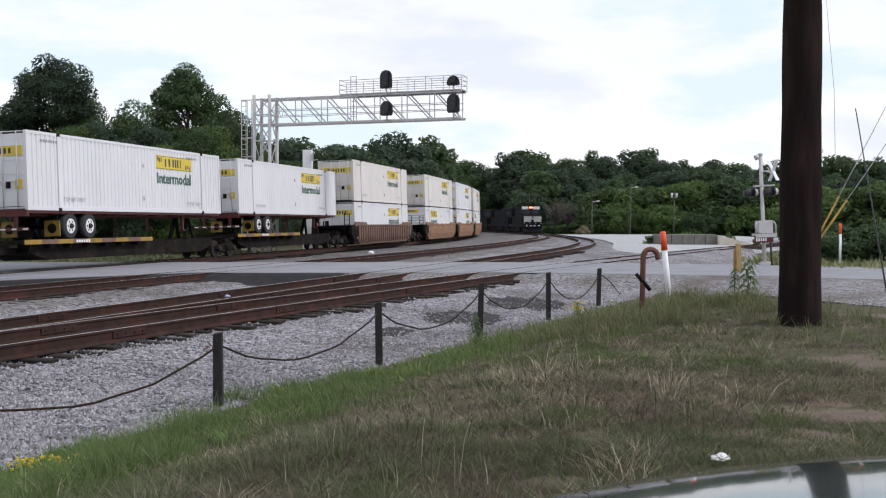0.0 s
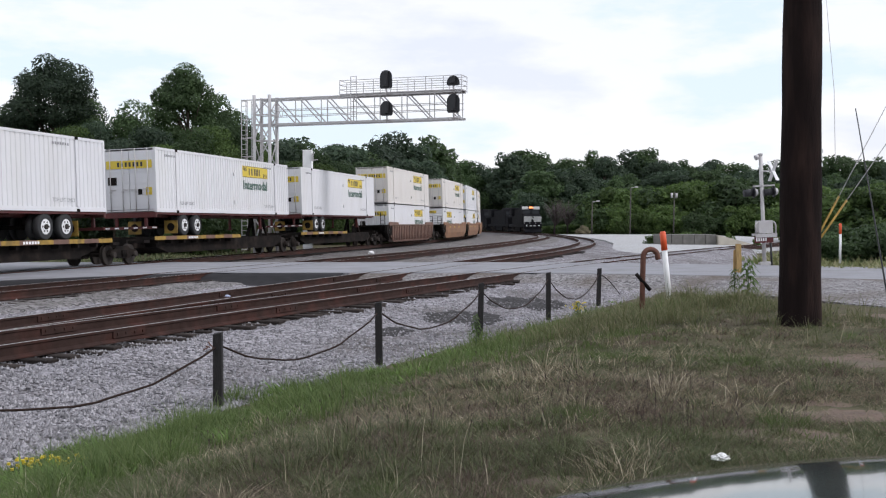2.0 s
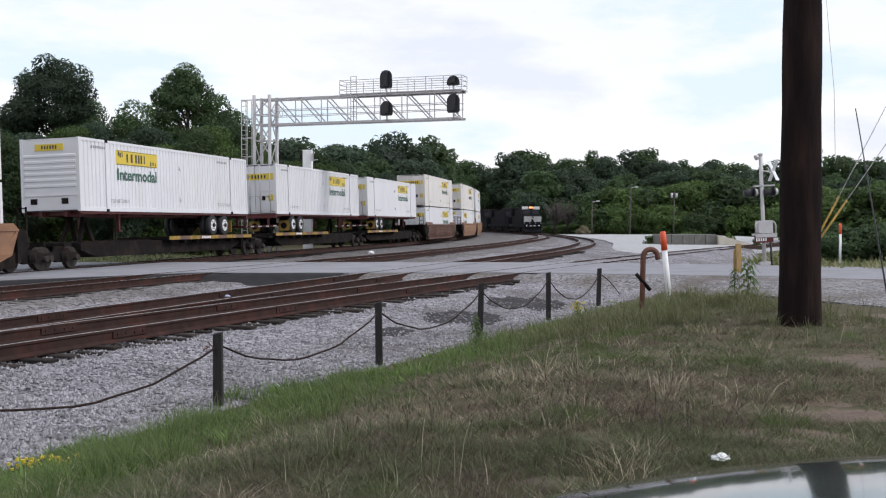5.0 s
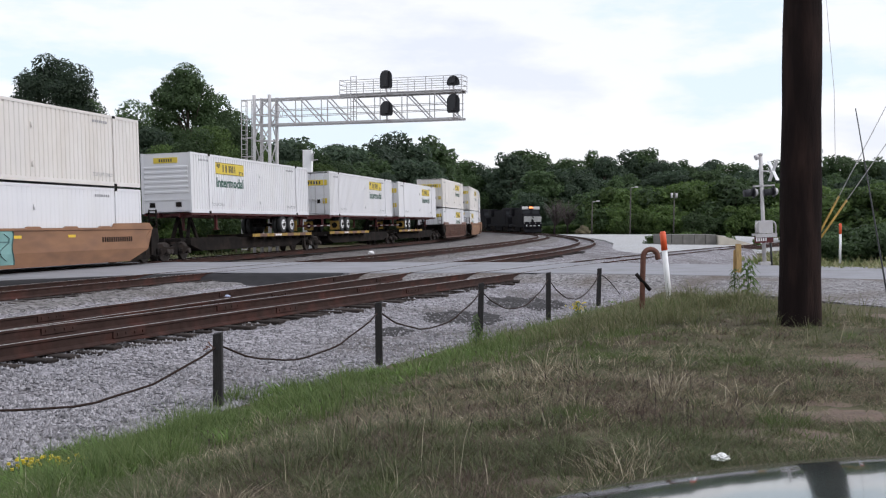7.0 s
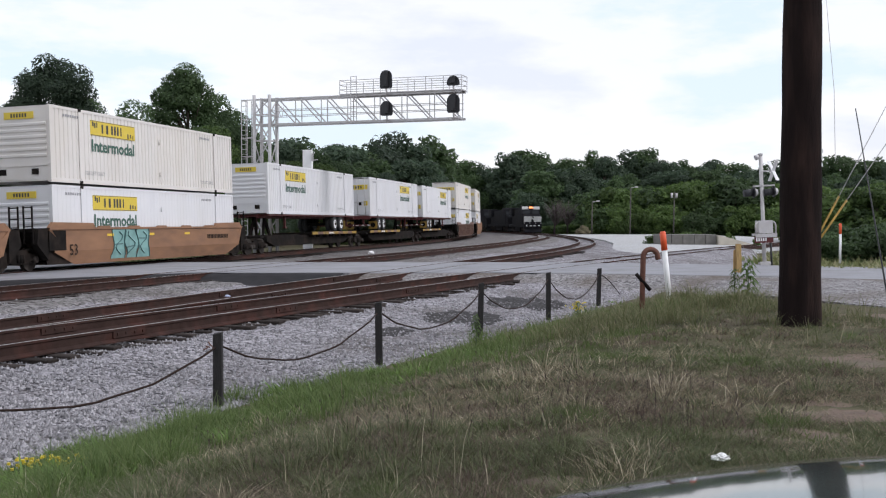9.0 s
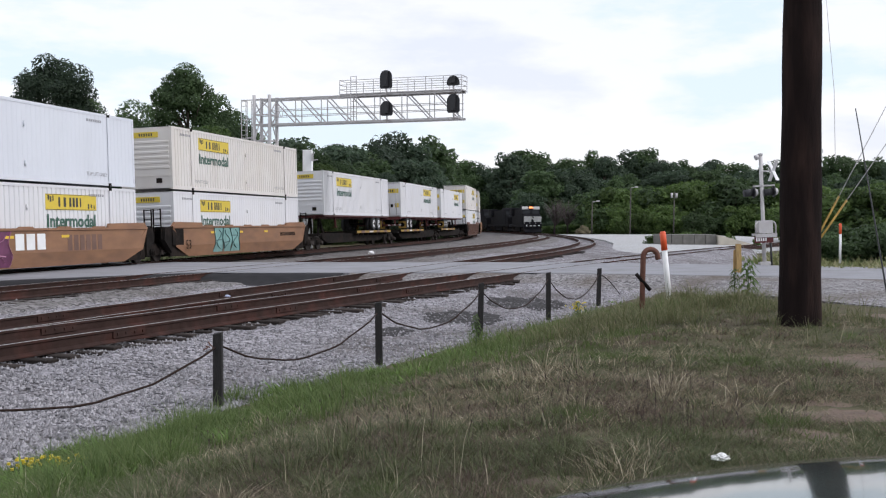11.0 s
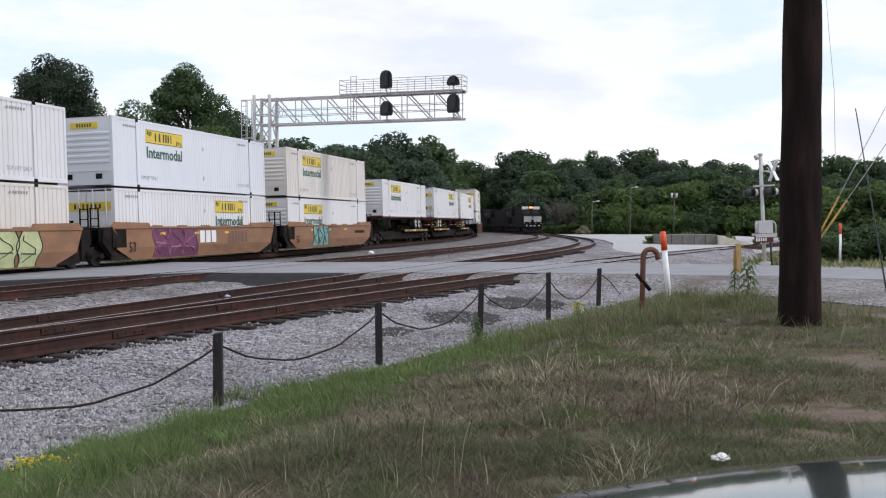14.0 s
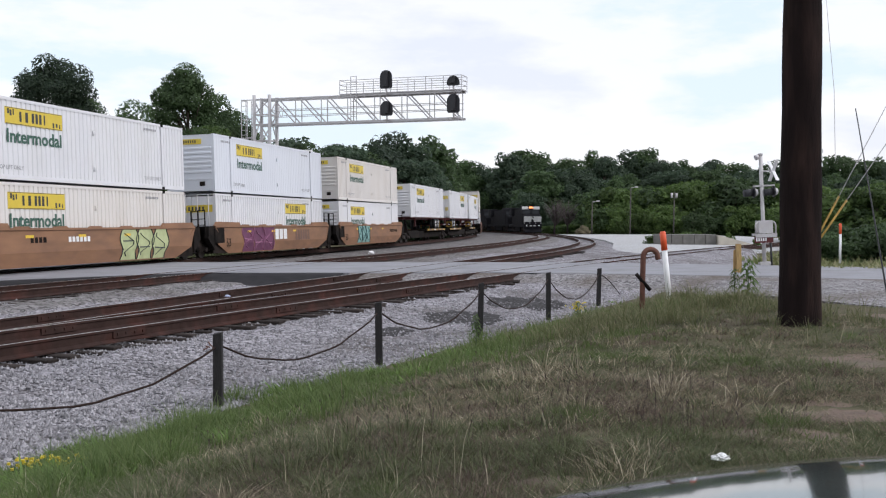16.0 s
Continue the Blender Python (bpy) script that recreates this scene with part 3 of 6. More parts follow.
def container(s_front, z, nose_rear, tint, ribs, name_group, soft=False):
    """A 53-foot box, built round its own base; nose_rear: the ribbed blank end faces backwards."""
    L, W, H = 16.15, 2.59, 2.896
    c = thing("shipping_container", "", "container", name_group)
    m = M_BOX[tint]
    hx, hy = L / 2, W / 2
    # side walls
    for sign in (-1, 1):
        bm = bmesh.new()
        corrugated_side(bm, sign * (hy - 0.015), sign, -hx + 0.12, hx - 0.12, 0.17, H - 0.11, ribs, 0.009 if soft else 0.034)
        part("side_wall", bm, m, c)
        bm = bmesh.new()
        box(bm, -hx, hx, sign * hy - 0.045 * (sign > 0) , sign * hy + 0.045 * (sign < 0), 0.0, 0.17)
        part("bottom_rail", bm, m, c)
        bm = bmesh.new()
        box(bm, -hx, hx, sign * hy - 0.05 * (sign > 0), sign * hy + 0.05 * (sign < 0), H - 0.11, H)
        part("top_rail", bm, m, c)
        # lifting posts at the 40-foot positions and seams
        bm = bmesh.new()
        for px in (-6.05, 6.05):
            box(bm, px - 0.09, px + 0.09, sign * (hy + 0.004) - 0.02, sign * (hy + 0.004), 0.171, H - 0.112) if sign < 0 else box(bm, px - 0.09, px + 0.09, hy - 0.016, hy + 0.004, 0.171, H - 0.112)
        split_part("lifting_post", bm, m, c)
        bm = bmesh.new()
        for px in (-6.05, 6.05):
            for zz in (H - 0.10, 0.0):
                box(bm, px - 0.10, px + 0.10, sign * (hy + 0.008) - 0.01, sign * (hy + 0.008) + 0.01, zz - 0.03, zz + 0.10)
        split_part("corner_casting", bm, M_UNDER, c, "dark steel lifting sockets")
    bm = bmesh.new()
    for px in (-hx + 0.06, hx - 0.06):
        for sign in (-1, 1):
            box(bm, px - 0.0605, px + 0.0605, sign * (hy - 0.057) - 0.06, sign * (hy - 0.057) + 0.06, 0.003, H - 0.003)
    split_part("corner_post", bm, m, c)
    bm = bmesh.new()
    box(bm, -hx + 0.02, hx - 0.02, -hy + 0.06, hy - 0.06, H - 0.05, H - 0.02)
    box(bm, -hx + 0.02, hx - 0.02, -hy + 0.06, hy - 0.06, 0.06, 0.12)
    part("roof", bm, m, c)
    # nose end: horizontal ribs
    nx = -hx if nose_rear else hx
    o = -1 if nose_rear else 1
    bm = bmesh.new()
    box(bm, *sorted((nx - o * 0.06, nx - o * 0.02)), -hy + 0.11, hy - 0.11, 0.10, H - 0.06)
    nw = part("nose_wall", bm, m, c, "blank end with pressed horizontal ribs")
    bm = bmesh.new()
    for k in range(6):
        zz = 0.95 + k * 0.235
        prism(bm, [(-0.035, zz - 0.02), (0.018, zz + 0.02), (0.018, zz + 0.10), (-0.035, zz + 0.15)], -hy + 0.16, hy - 0.16, lambda p, z, t: (nx + o * p, t, z))
    box(bm, *sorted((nx - o * 0.03, nx + o * 0.012)), -hy + 0.13, hy - 0.13, 0.62, 0.68)
    split_part("rib", bm, m, nw)
    # recesses drawn as flat dark plates, their inner shade given by colour
    bm = bmesh.new()
    for yy in (-0.62, 0.75):
        box(bm, *sorted((nx - o * 0.03, nx + o * 0.010)), yy - 0.14, yy + 0.14, 0.30, 0.52)
    split_part("nose_placard", bm, M_UNDER, c, "dark plate in the blank end, coloured like a shaded recess")
    bm = bmesh.new()
    box(bm, *sorted((nx - o * 0.02, nx + o * 0.016)), -0.62, 0.62, 2.40, 2.66)
    dn = part("nose_decal", bm, M_DECAL, c, "yellow name panel")
    bm = bmesh.new()
    for k in range(6):
        box(bm, *sorted((nx, nx + o * 0.020)), -0.34 + k * 0.12, -0.27 + k * 0.12, 2.46, 2.60)
    small_part("decal_lettering", bm, M_INK, dn)
    # door end: two leaves, bars, hinges
    dx, o = -nx, -o
    for sgn in (-1, 1):
        bm = bmesh.new()
        y0, y1 = sorted((sgn * 0.015, sgn * (hy - 0.115)))
        box(bm, *sorted((dx - o * 0.06, dx - o * 0.015)), y0, y1, 0.15, H - 0.12)
        for k in range(5):
            zz = 0.32 + k * 0.50
            box(bm, *sorted((dx - o * 0.02, dx + o * 0.006)), y0 + 0.06, y1 - 0.06, zz, zz + 0.05)
        leaf = part("door_leaf", bm, m, c)
        bm = bmesh.new()
        for yy in (sgn * 0.32, sgn * 0.92):
            tube(bm, [(dx + o * 0.035, yy, 0.06), (dx + o * 0.035, yy, H - 0.03)], 0.022, 6)
            box(bm, *sorted((dx, dx + o * 0.05)), yy - 0.05, yy + 0.05, 0.9, 0.98)
            box(bm, *sorted((dx, dx + o * 0.05)), min(yy, yy - sgn * 0.26), max(yy, yy - sgn * 0.26), 1.02, 1.06)
        split_part("locking_bar", bm, M_STEEL, leaf, "grey galvanised locking bars")
    bm = bmesh.new()
    box(bm, *sorted((dx, dx + o * 0.012)), -1.12, 1.12, 1.98, 2.34)
    dd = part("door_decal", bm, M_DECAL, c, "yellow name panel across the doors")
    bm = bmesh.new()
    for k in range(7):
        box(bm, *sorted((dx, dx + o * 0.017)), -0.62 + k * 0.19 - 0.05, -0.62 + k * 0.19 + 0.05, 2.06, 2.26)
    small_part("decal_lettering", bm, M_INK, dd)
    bm = bmesh.new()
    box(bm, *sorted((dx, dx + o * 0.012)), -1.10, -0.80, 0.78, 1.12)
    part("notice_plate", bm, M_DECAL, c, "small yellow notice")
    bm = bmesh.new()
    box(bm, *sorted((dx, dx + o * 0.012)), 0.62, 1.05, 1.25, 1.60)
    box(bm, *sorted((dx, dx + o * 0.012)), -0.62, -0.42, 0.80, 1.05)
    split_part("notice_plate", bm, M_UNDER, c, "dark notice")
    # side decals sit towards the nose
    for sign in (-1, 1):
        if nose_rear:
            x0, x1 = -hx + 2.80, -hx + 6.30
        else:
            x0, x1 = hx - 6.55, hx - 3.10
        yy = sign * (hy - 0.009)
        decal(c, x0, x1, 1.96, 2.56, yy, sign)
        bm = INTERMODAL.copy()
        wx = (x1 - x0 - 0.16) / (WORD[1] - WORD[0])
        for v in bm.verts:
            u = (v.co.x - WORD[0]) * wx
            v.co = Vector(((x0 + 0.08 + u) if sign < 0 else (x1 - 0.08 - u), sign * (hy - 0.007), 1.30 + (v.co.z - WORD[2]) / (WORD[3] - WORD[2]) * 0.50))
        tagged(part("lettering", bm, M_GREEN, c, "dark green word on the side", fix=False), kind="stuff")
    small_words(c, "TOP LIFT ONLY", -hx + 2.3, 0.36, 0.15, -hy + 0.008, M_GREYINK, 1.5)
    small_words(c, "TOP LIFT ONLY", hx - 3.7, 0.36, 0.15, -hy + 0.008, M_GREYINK, 1.5)
    bm = bmesh.new()
    for k in range(7):
        box(bm, hx - 3.6 + k * 0.16, hx - 3.5 + k * 0.16, -hy + 0.004, -hy + 0.009, 2.52, 2.62)
        box(bm, -hx + 0.9 + k * 0.16, -hx + 1.0 + k * 0.16, -hy + 0.004, -hy + 0.009, 2.52, 2.62)
    small_part("marking", bm, M_GREYINK, c)
    # bright dents and scuffs
    bm = bmesh.new()
    for zz in (0.62, 2.05):
        tube(bm, [(0.35, -hy - 0.02, zz - 0.10), (0.35, -hy - 0.02, zz + 0.10)], 0.035, 6)
    split_part("vent_cover", bm, m, c)
    ends = "blank ribbed end" if nose_rear else "door end"
    hue = ("white", "cool white", "cream white")[tint]
    tagged(c, "%s corrugated steel intermodal container, %s facing backwards" % (hue, ends))
    return ride(c, s_front - L / 2, z)


def bogie(s, lone_group="freight bogies"):
    """A two-axle bogie: side frames with springs, bolster, four wheels on two axles."""
    b = thing("bogie", "grimy black two-axle railway bogie under the train", "bogie", lone_group)
    for sign in (-1, 1):
        bm = bmesh.new()
        out = [(-1.12, 0.42), (-1.02, 0.60), (-0.5, 0.66), (-0.35, 0.78), (0.35, 0.78), (0.5, 0.66), (1.02, 0.60), (1.12, 0.42), (0.72, 0.40), (0.42, 0.26), (-0.42, 0.26), (-0.72, 0.40)]
        prism(bm, out, sign * 0.92, sign * 1.06, lambda a, z, t: (a, t, z))
        part("side_frame", bm, M_UNDER, b)
        bm = bmesh.new()
        for dx in (-0.15, 0.0, 0.15):
            tube(bm, [(dx, sign * 1.09, 0.32), (dx, sign * 1.09, 0.60)], 0.06, 8)
        split_part("spring", bm, M_UNDER, b)
        bm = bmesh.new()
        for dx in (-0.88, 0.88):
            tube(bm, [(dx, sign * 0.95, 0.42), (dx, sign * 1.16, 0.42)], 0.12, 10)
        split_part("axle_box", bm, M_WHEEL, b)
    bm = bmesh.new()
    box(bm, -0.22, 0.22, -1.05, 1.05, 0.50, 0.72)
    tube(bm, [(0, 0, 0.70), (0, 0, 0.95)], 0.24, 12)
    part("bolster", bm, M_UNDER, b)
    for dx in (-0.88, 0.88):
        w = wheelset()
        w.parent = b
        w.matrix_basis = pose(dx, 0, 0.42)
        SPIN.append((w, dx, 0.42))
    return ride(b, s)


SPIN = []
WHEELSET = {}


def wheelset():
    if not WHEELSET:
        bm = bmesh.new()
        for sign in (-1, 1):
            y = sign * 0.78
            tube(bm, [(0, y - 0.065, 0), (0, y + 0.065, 0)], 0.42, 24)
            tube(bm, [(0, y - sign * 0.09, 0), (0, y - sign * 0.066, 0)], 0.455, 24)
            tube(bm, [(0, y + sign * 0.066, 0), (0, y + sign * 0.13, 0)], 0.13, 12)
            for k in range(5):
                a = k * math.tau / 5
                tube(bm, [(0.27 * math.cos(a), y + sign * 0.06, 0.27 * math.sin(a)), (0.27 * math.cos(a), y + sign * 0.072, 0.27 * math.sin(a))], 0.05, 6)
        tube(bm, [(0, -0.8, 0), (0, 0.8, 0)], 0.08, 10)
        WHEELSET["mesh"] = mesh_of("wheelset", bm, M_WHEEL)
    return new("wheelset", WHEELSET["mesh"])


def sill_y(z):
    """The outer face of a well car's side sill at height z."""
    return -(1.47 if z > 0.66 else 1.36 + (z - 0.15) / 0.51 * 0.11)


def graffiti(parent, x0, x1, z0, z1, y, fill, edge, seed, label):
    """Wobbly painted shapes lying on the sill, without any readable letters."""
    r = random.Random(seed)
    n = max(3, int((x1 - x0) / 1.25))
    w = (x1 - x0) / n
    zs = sorted({z0 + (z1 - z0) * k / 9 for k in range(10)} | {0.66})
    bm, bo = bmesh.new(), bmesh.new()
    for i in range(n):
        cx, ph, sl = x0 + w * (i + 0.5), r.uniform(0, 6), r.uniform(-0.22, 0.22)
        rows = []
        for z in zs:
            u = (z - z0) / (z1 - z0)
            m = cx + sl * (u - 0.5) * w
            hw = w * (0.50 + 0.09 * math.sin(u * 7 + ph) - 0.10 * abs(u - 0.5))
            rows.append([bm.verts.new((m + k * hw, sill_y(z) - 0.006 - 0.001 * i, z)) for k in (-1, 1)])
        for a, b in zip(rows, rows[1:]):
            bm.faces.new((a[0], a[1], b[1], b[0]))
        for side in (0, 1):
            for a, b in zip(rows, rows[1:]):
                beam(bo, a[side].co + Vector((0, -0.004, 0)), b[side].co + Vector((0, -0.004, 0)), 0.075, 0.006)
        pts = [Vector((cx + w * 0.30 * math.sin(u * 9 + ph), sill_y(z0 + (z1 - z0) * u) - 0.013, z0 + (z1 - z0) * u)) for u in (0.12, 0.25, 0.38, 0.5, 0.62, 0.75, 0.88)]
        for a, b in zip(pts, pts[1:]):
            beam(bo, a, b, 0.07, 0.006)
        zc = z0 + (z1 - z0) * r.uniform(0.35, 0.65)
        beam(bo, Vector((cx - w * 0.36, sill_y(zc) - 0.014, zc)), Vector((cx + w * 0.3, sill_y(zc) - 0.014, zc + 0.1 * r.uniform(-1, 1))), 0.006, 0.05)
    g = part("painted_tag", bm, fill, parent, label)
    small_part("tag_outline", bo, edge, g)


M_TEAL = mat("teal_spray", (0.18, 0.33, 0.31), 0.6, var=0.2, scale=3)
M_TEALD = mat("dark_teal_spray", (0.07, 0.14, 0.14), 0.6)
M_PURPLE = mat("purple_spray", (0.13, 0.035, 0.085), 0.6, var=0.3, scale=3)
M_PINK = mat("pink_spray", (0.38, 0.17, 0.27), 0.6)
M_LIME = mat("pale_lime_spray", (0.42, 0.46, 0.24), 0.6, var=0.2, scale=3)
M_DARKTAG = mat("dark_spray", (0.035, 0.045, 0.05), 0.6)


def well_car(s_front, paint, tags, ribbed=False, group="well car platforms"):
    """A well platform round a 53-foot box: side sills with a kink, raised ends, dark end bulkheads."""
    c = thing("well_car", "tan orange steel well car platform carrying two stacked containers" if not ribbed else "brown ribbed steel well car platform carrying stacked containers", "rail wagon", group)
    L = 8.08
    for sign in (-1, 1):
        bm = bmesh.new()
        prof = [(1.36, 0.15), (1.46, 0.63), (1.47, 0.67), (1.47, 1.46), (1.52, 1.48), (1.52, 1.56), (1.36, 1.56)]
        prism(bm, [(sign * a, z) for a, z in prof], -L - 0.55, L + 0.55, lambda a, z, t: (t, a, z))
        for v in bm.verts:
            if v.co.z < 0.70:
                v.co.x -= math.copysign(1.75 if v.co.z < 0.4 else 0.35, v.co.x)
        side = part("side_sill", bm, paint, c)
        bm = bmesh.new()
        for e in (-1, 1):
            hump = bmesh.new()
            out = [(e * (L + 0.55), 1.56), (e * (L - 2.6), 1.56), (e * (L - 2.45), 1.73), (e * (L + 0.3), 1.76)]
            prism(hump, out, sign * 1.38, sign * 1.50, lambda a, z, t: (a, t, z))
            part("end_hump", hump, paint, side)
            out = [(e * (L + 0.552), 0.35), (e * (L + 0.552), 1.54), (e * (L + 1.15), 1.50), (e * (L + 1.25), 0.95)]
            prism(bm, out, sign * 1.20, sign * 1.44, lambda a, z, t: (a, t, z))
            box(bm, *sorted((e * (L - 1.75), e * (L + 0.54))), *sorted((sign * 1.305, sign * 1.345)), 0.19, 0.74)
        split_part("end_gusset", bm, M_UNDER, side)
        if ribbed:
            bm = bmesh.new()
            for k in range(26):
                x = -L + 0.3 + k * 0.62
                box(bm, x, x + 0.12, *sorted((sign * 1.44, sign * 1.53)), 0.3, 1.47)
            split_part("side_rib", bm, paint, side)
        else:
            bm = bmesh.new()
            for k in range(5):
                x = -5.2 + k * 2.4
                out = [(x, 1.56), (x + 0.12, 1.62), (x + 0.8, 1.62), (x + 0.9, 1.56)]
                prism(bm, out, sign * 1.38, sign * 1.49, lambda a, z, t: (a, t, z))
            split_part("top_chord_lug", bm, paint, side)
    bm = bmesh.new()
    box(bm, -L - 0.2, L + 0.2, -1.34, 1.34, 0.18, 0.28)
    part("well_floor", bm, M_UNDER, c)
    for e in (-1, 1):
        bm = bmesh.new()
        box(bm, *sorted((e * (L + 0.15), e * (L + 0.45))), -1.36, 1.36, 0.36, 1.55)
        box(bm, *sorted((e * (L + 0.45), e * (L + 1.55))), -0.45, 0.45, 0.78, 1.15)
        box(bm, *sorted((e * (L + 0.45), e * (L + 1.2))), -1.3, 1.3, 1.42, 1.52)
        part("end_bulkhead", bm, M_UNDER, c, "grimy dark end structure")
        bm = bmesh.new()
        for yy in (-1.30, -0.95):
            beam(bm, (e * (L + 1.3), yy, 1.0), (e * (L + 1.3), yy, 2.35), 0.05)
        for zz in (1.3, 1.6, 1.9, 2.3):
            beam(bm, (e * (L + 1.3), -1.30, zz), (e * (L + 1.3), -0.95, zz), 0.04)
        part("end_ladder", bm, M_UNDER, c)
    bm = bmesh.new()
    box(bm, -L - 0.55, -L + 0.55, -1.478, -1.470, 0.70, 1.45)
    part("stencil_panel", bm, M_UNDER, c, "dark stencil panel")
    if not ribbed:
        small_words(c, "53", -L + 0.75, 0.50, 0.42, -1.50, M_UNDER)
        bm = bmesh.new()
        for k in range(3):
            box(bm, -4.6 + k * 3.4, -4.1 + k * 3.4, -1.482, -1.472, 1.20, 1.30)
        small_part("reflector", bm, M_YELLOW, c, "small yellow reflective strips")
    for tag in tags:
        tag(c)
    return ride(c, s_front - 8.075)


def bars(parent, x0, n, w, gap, z0, z1, y, material, label=""):
    bm = bmesh.new()
    for k in range(n):
        a = x0 + k * (w + gap)
        box(bm, a, a + w, y - 0.003, y + 0.003, z0, z1)
    return small_part("stencil_mark", bm, material, parent, label)


def logo_bars(parent, x0, y):
    """A white emblem drawn as plain upright blocks."""
    bm = bmesh.new()
    for k in range(3):
        a = x0 + k * 0.64
        box(bm, a, a + 0.50, y - 0.003, y + 0.003, 0.78, 1.36)
    split_part("emblem_block", bm, M_WHITE, parent, "white emblem block")


def spine_car(s_front, wheels_front, group="spine car platforms"):
    """A low spine platform under a trailer: centre sill, wheel platform with yellow and black edge, hitch."""
    c = thing("spine_car", "black steel spine car platform with yellow edge strips", "rail wagon", group)
    k = 1 if wheels_front else -1
    bm = bmesh.new()
    box(bm, -9.3, 9.3, -0.42, 0.42, 0.62, 1.02)
    out = [(-6.4, 0.36), (6.4, 0.36), (7.6, 0.66), (7.6, 0.96), (-7.6, 0.96), (-7.6, 0.66)]
    prism(bm, out, -0.95, 0.95, lambda a, z, t: (a, t, z))
    part("centre_sill", bm, M_UNDER, c)
    bm = bmesh.new()
    x0, x1 = sorted((k * -0.9, k * 8.4))
    box(bm, x0, x1, -1.32, 1.32, 0.98, 1.12)
    plat = part("wheel_platform", bm, M_UNDER, c)
    bm = bmesh.new()
    for j in range(7):
        xx = x0 + 0.4 + j * 1.3
        box(bm, xx, xx + 0.12, -1.25, 1.25, 0.80, 0.975)
    split_part("crossbearer", bm, M_UNDER, plat)
    bm, bk = bmesh.new(), bmesh.new()
    for sign in (-1, 1):
        for j in range(9):
            a = x0 + (x1 - x0) * j / 9
            b = x0 + (x1 - x0) * (j + 1) / 9
            box(bm if j % 2 == 0 else bk, a, b, sign * 1.32 - 0.012, sign * 1.32 + 0.012, 0.96, 1.13)
    split_part("edge_strip", bm, M_STRIP, plat, "yellow edge strip")
    split_part("edge_strip", bk, M_WELL2, plat)
    bm = bmesh.new()
    hx = -k * 6.3
    for sign in (-1, 1):
        beam(bm, (hx - 0.5, sign * 0.4, 1.0), (hx, sign * 0.30, 2.05), 0.14)
        beam(bm, (hx + 0.5, sign * 0.4, 1.0), (hx, sign * 0.30, 2.05), 0.14)
    box(bm, hx - 0.4, hx + 0.4, -0.55, 0.55, 2.03, 2.15)
    part("trailer_hitch", bm, M_UNDER, c, "dark steel hitch stand")
    bm = bmesh.new()
    for sign in (-1, 1):
        for xx in (-8.9, 8.9):
            box(bm, xx - 0.25, xx + 0.25, *sorted((sign * 0.40, sign * 1.20)), 0.85, 0.97)
    split_part("end_step", bm, M_UNDER, c)
    bars(c, x0 + 3.3 if k < 0 else x0 + 3.3, 6, 0.12, 0.05, 0.99, 1.09, -1.336, M_WHITE, "white stencil bars")
    return ride(c, s_front - 8.075)


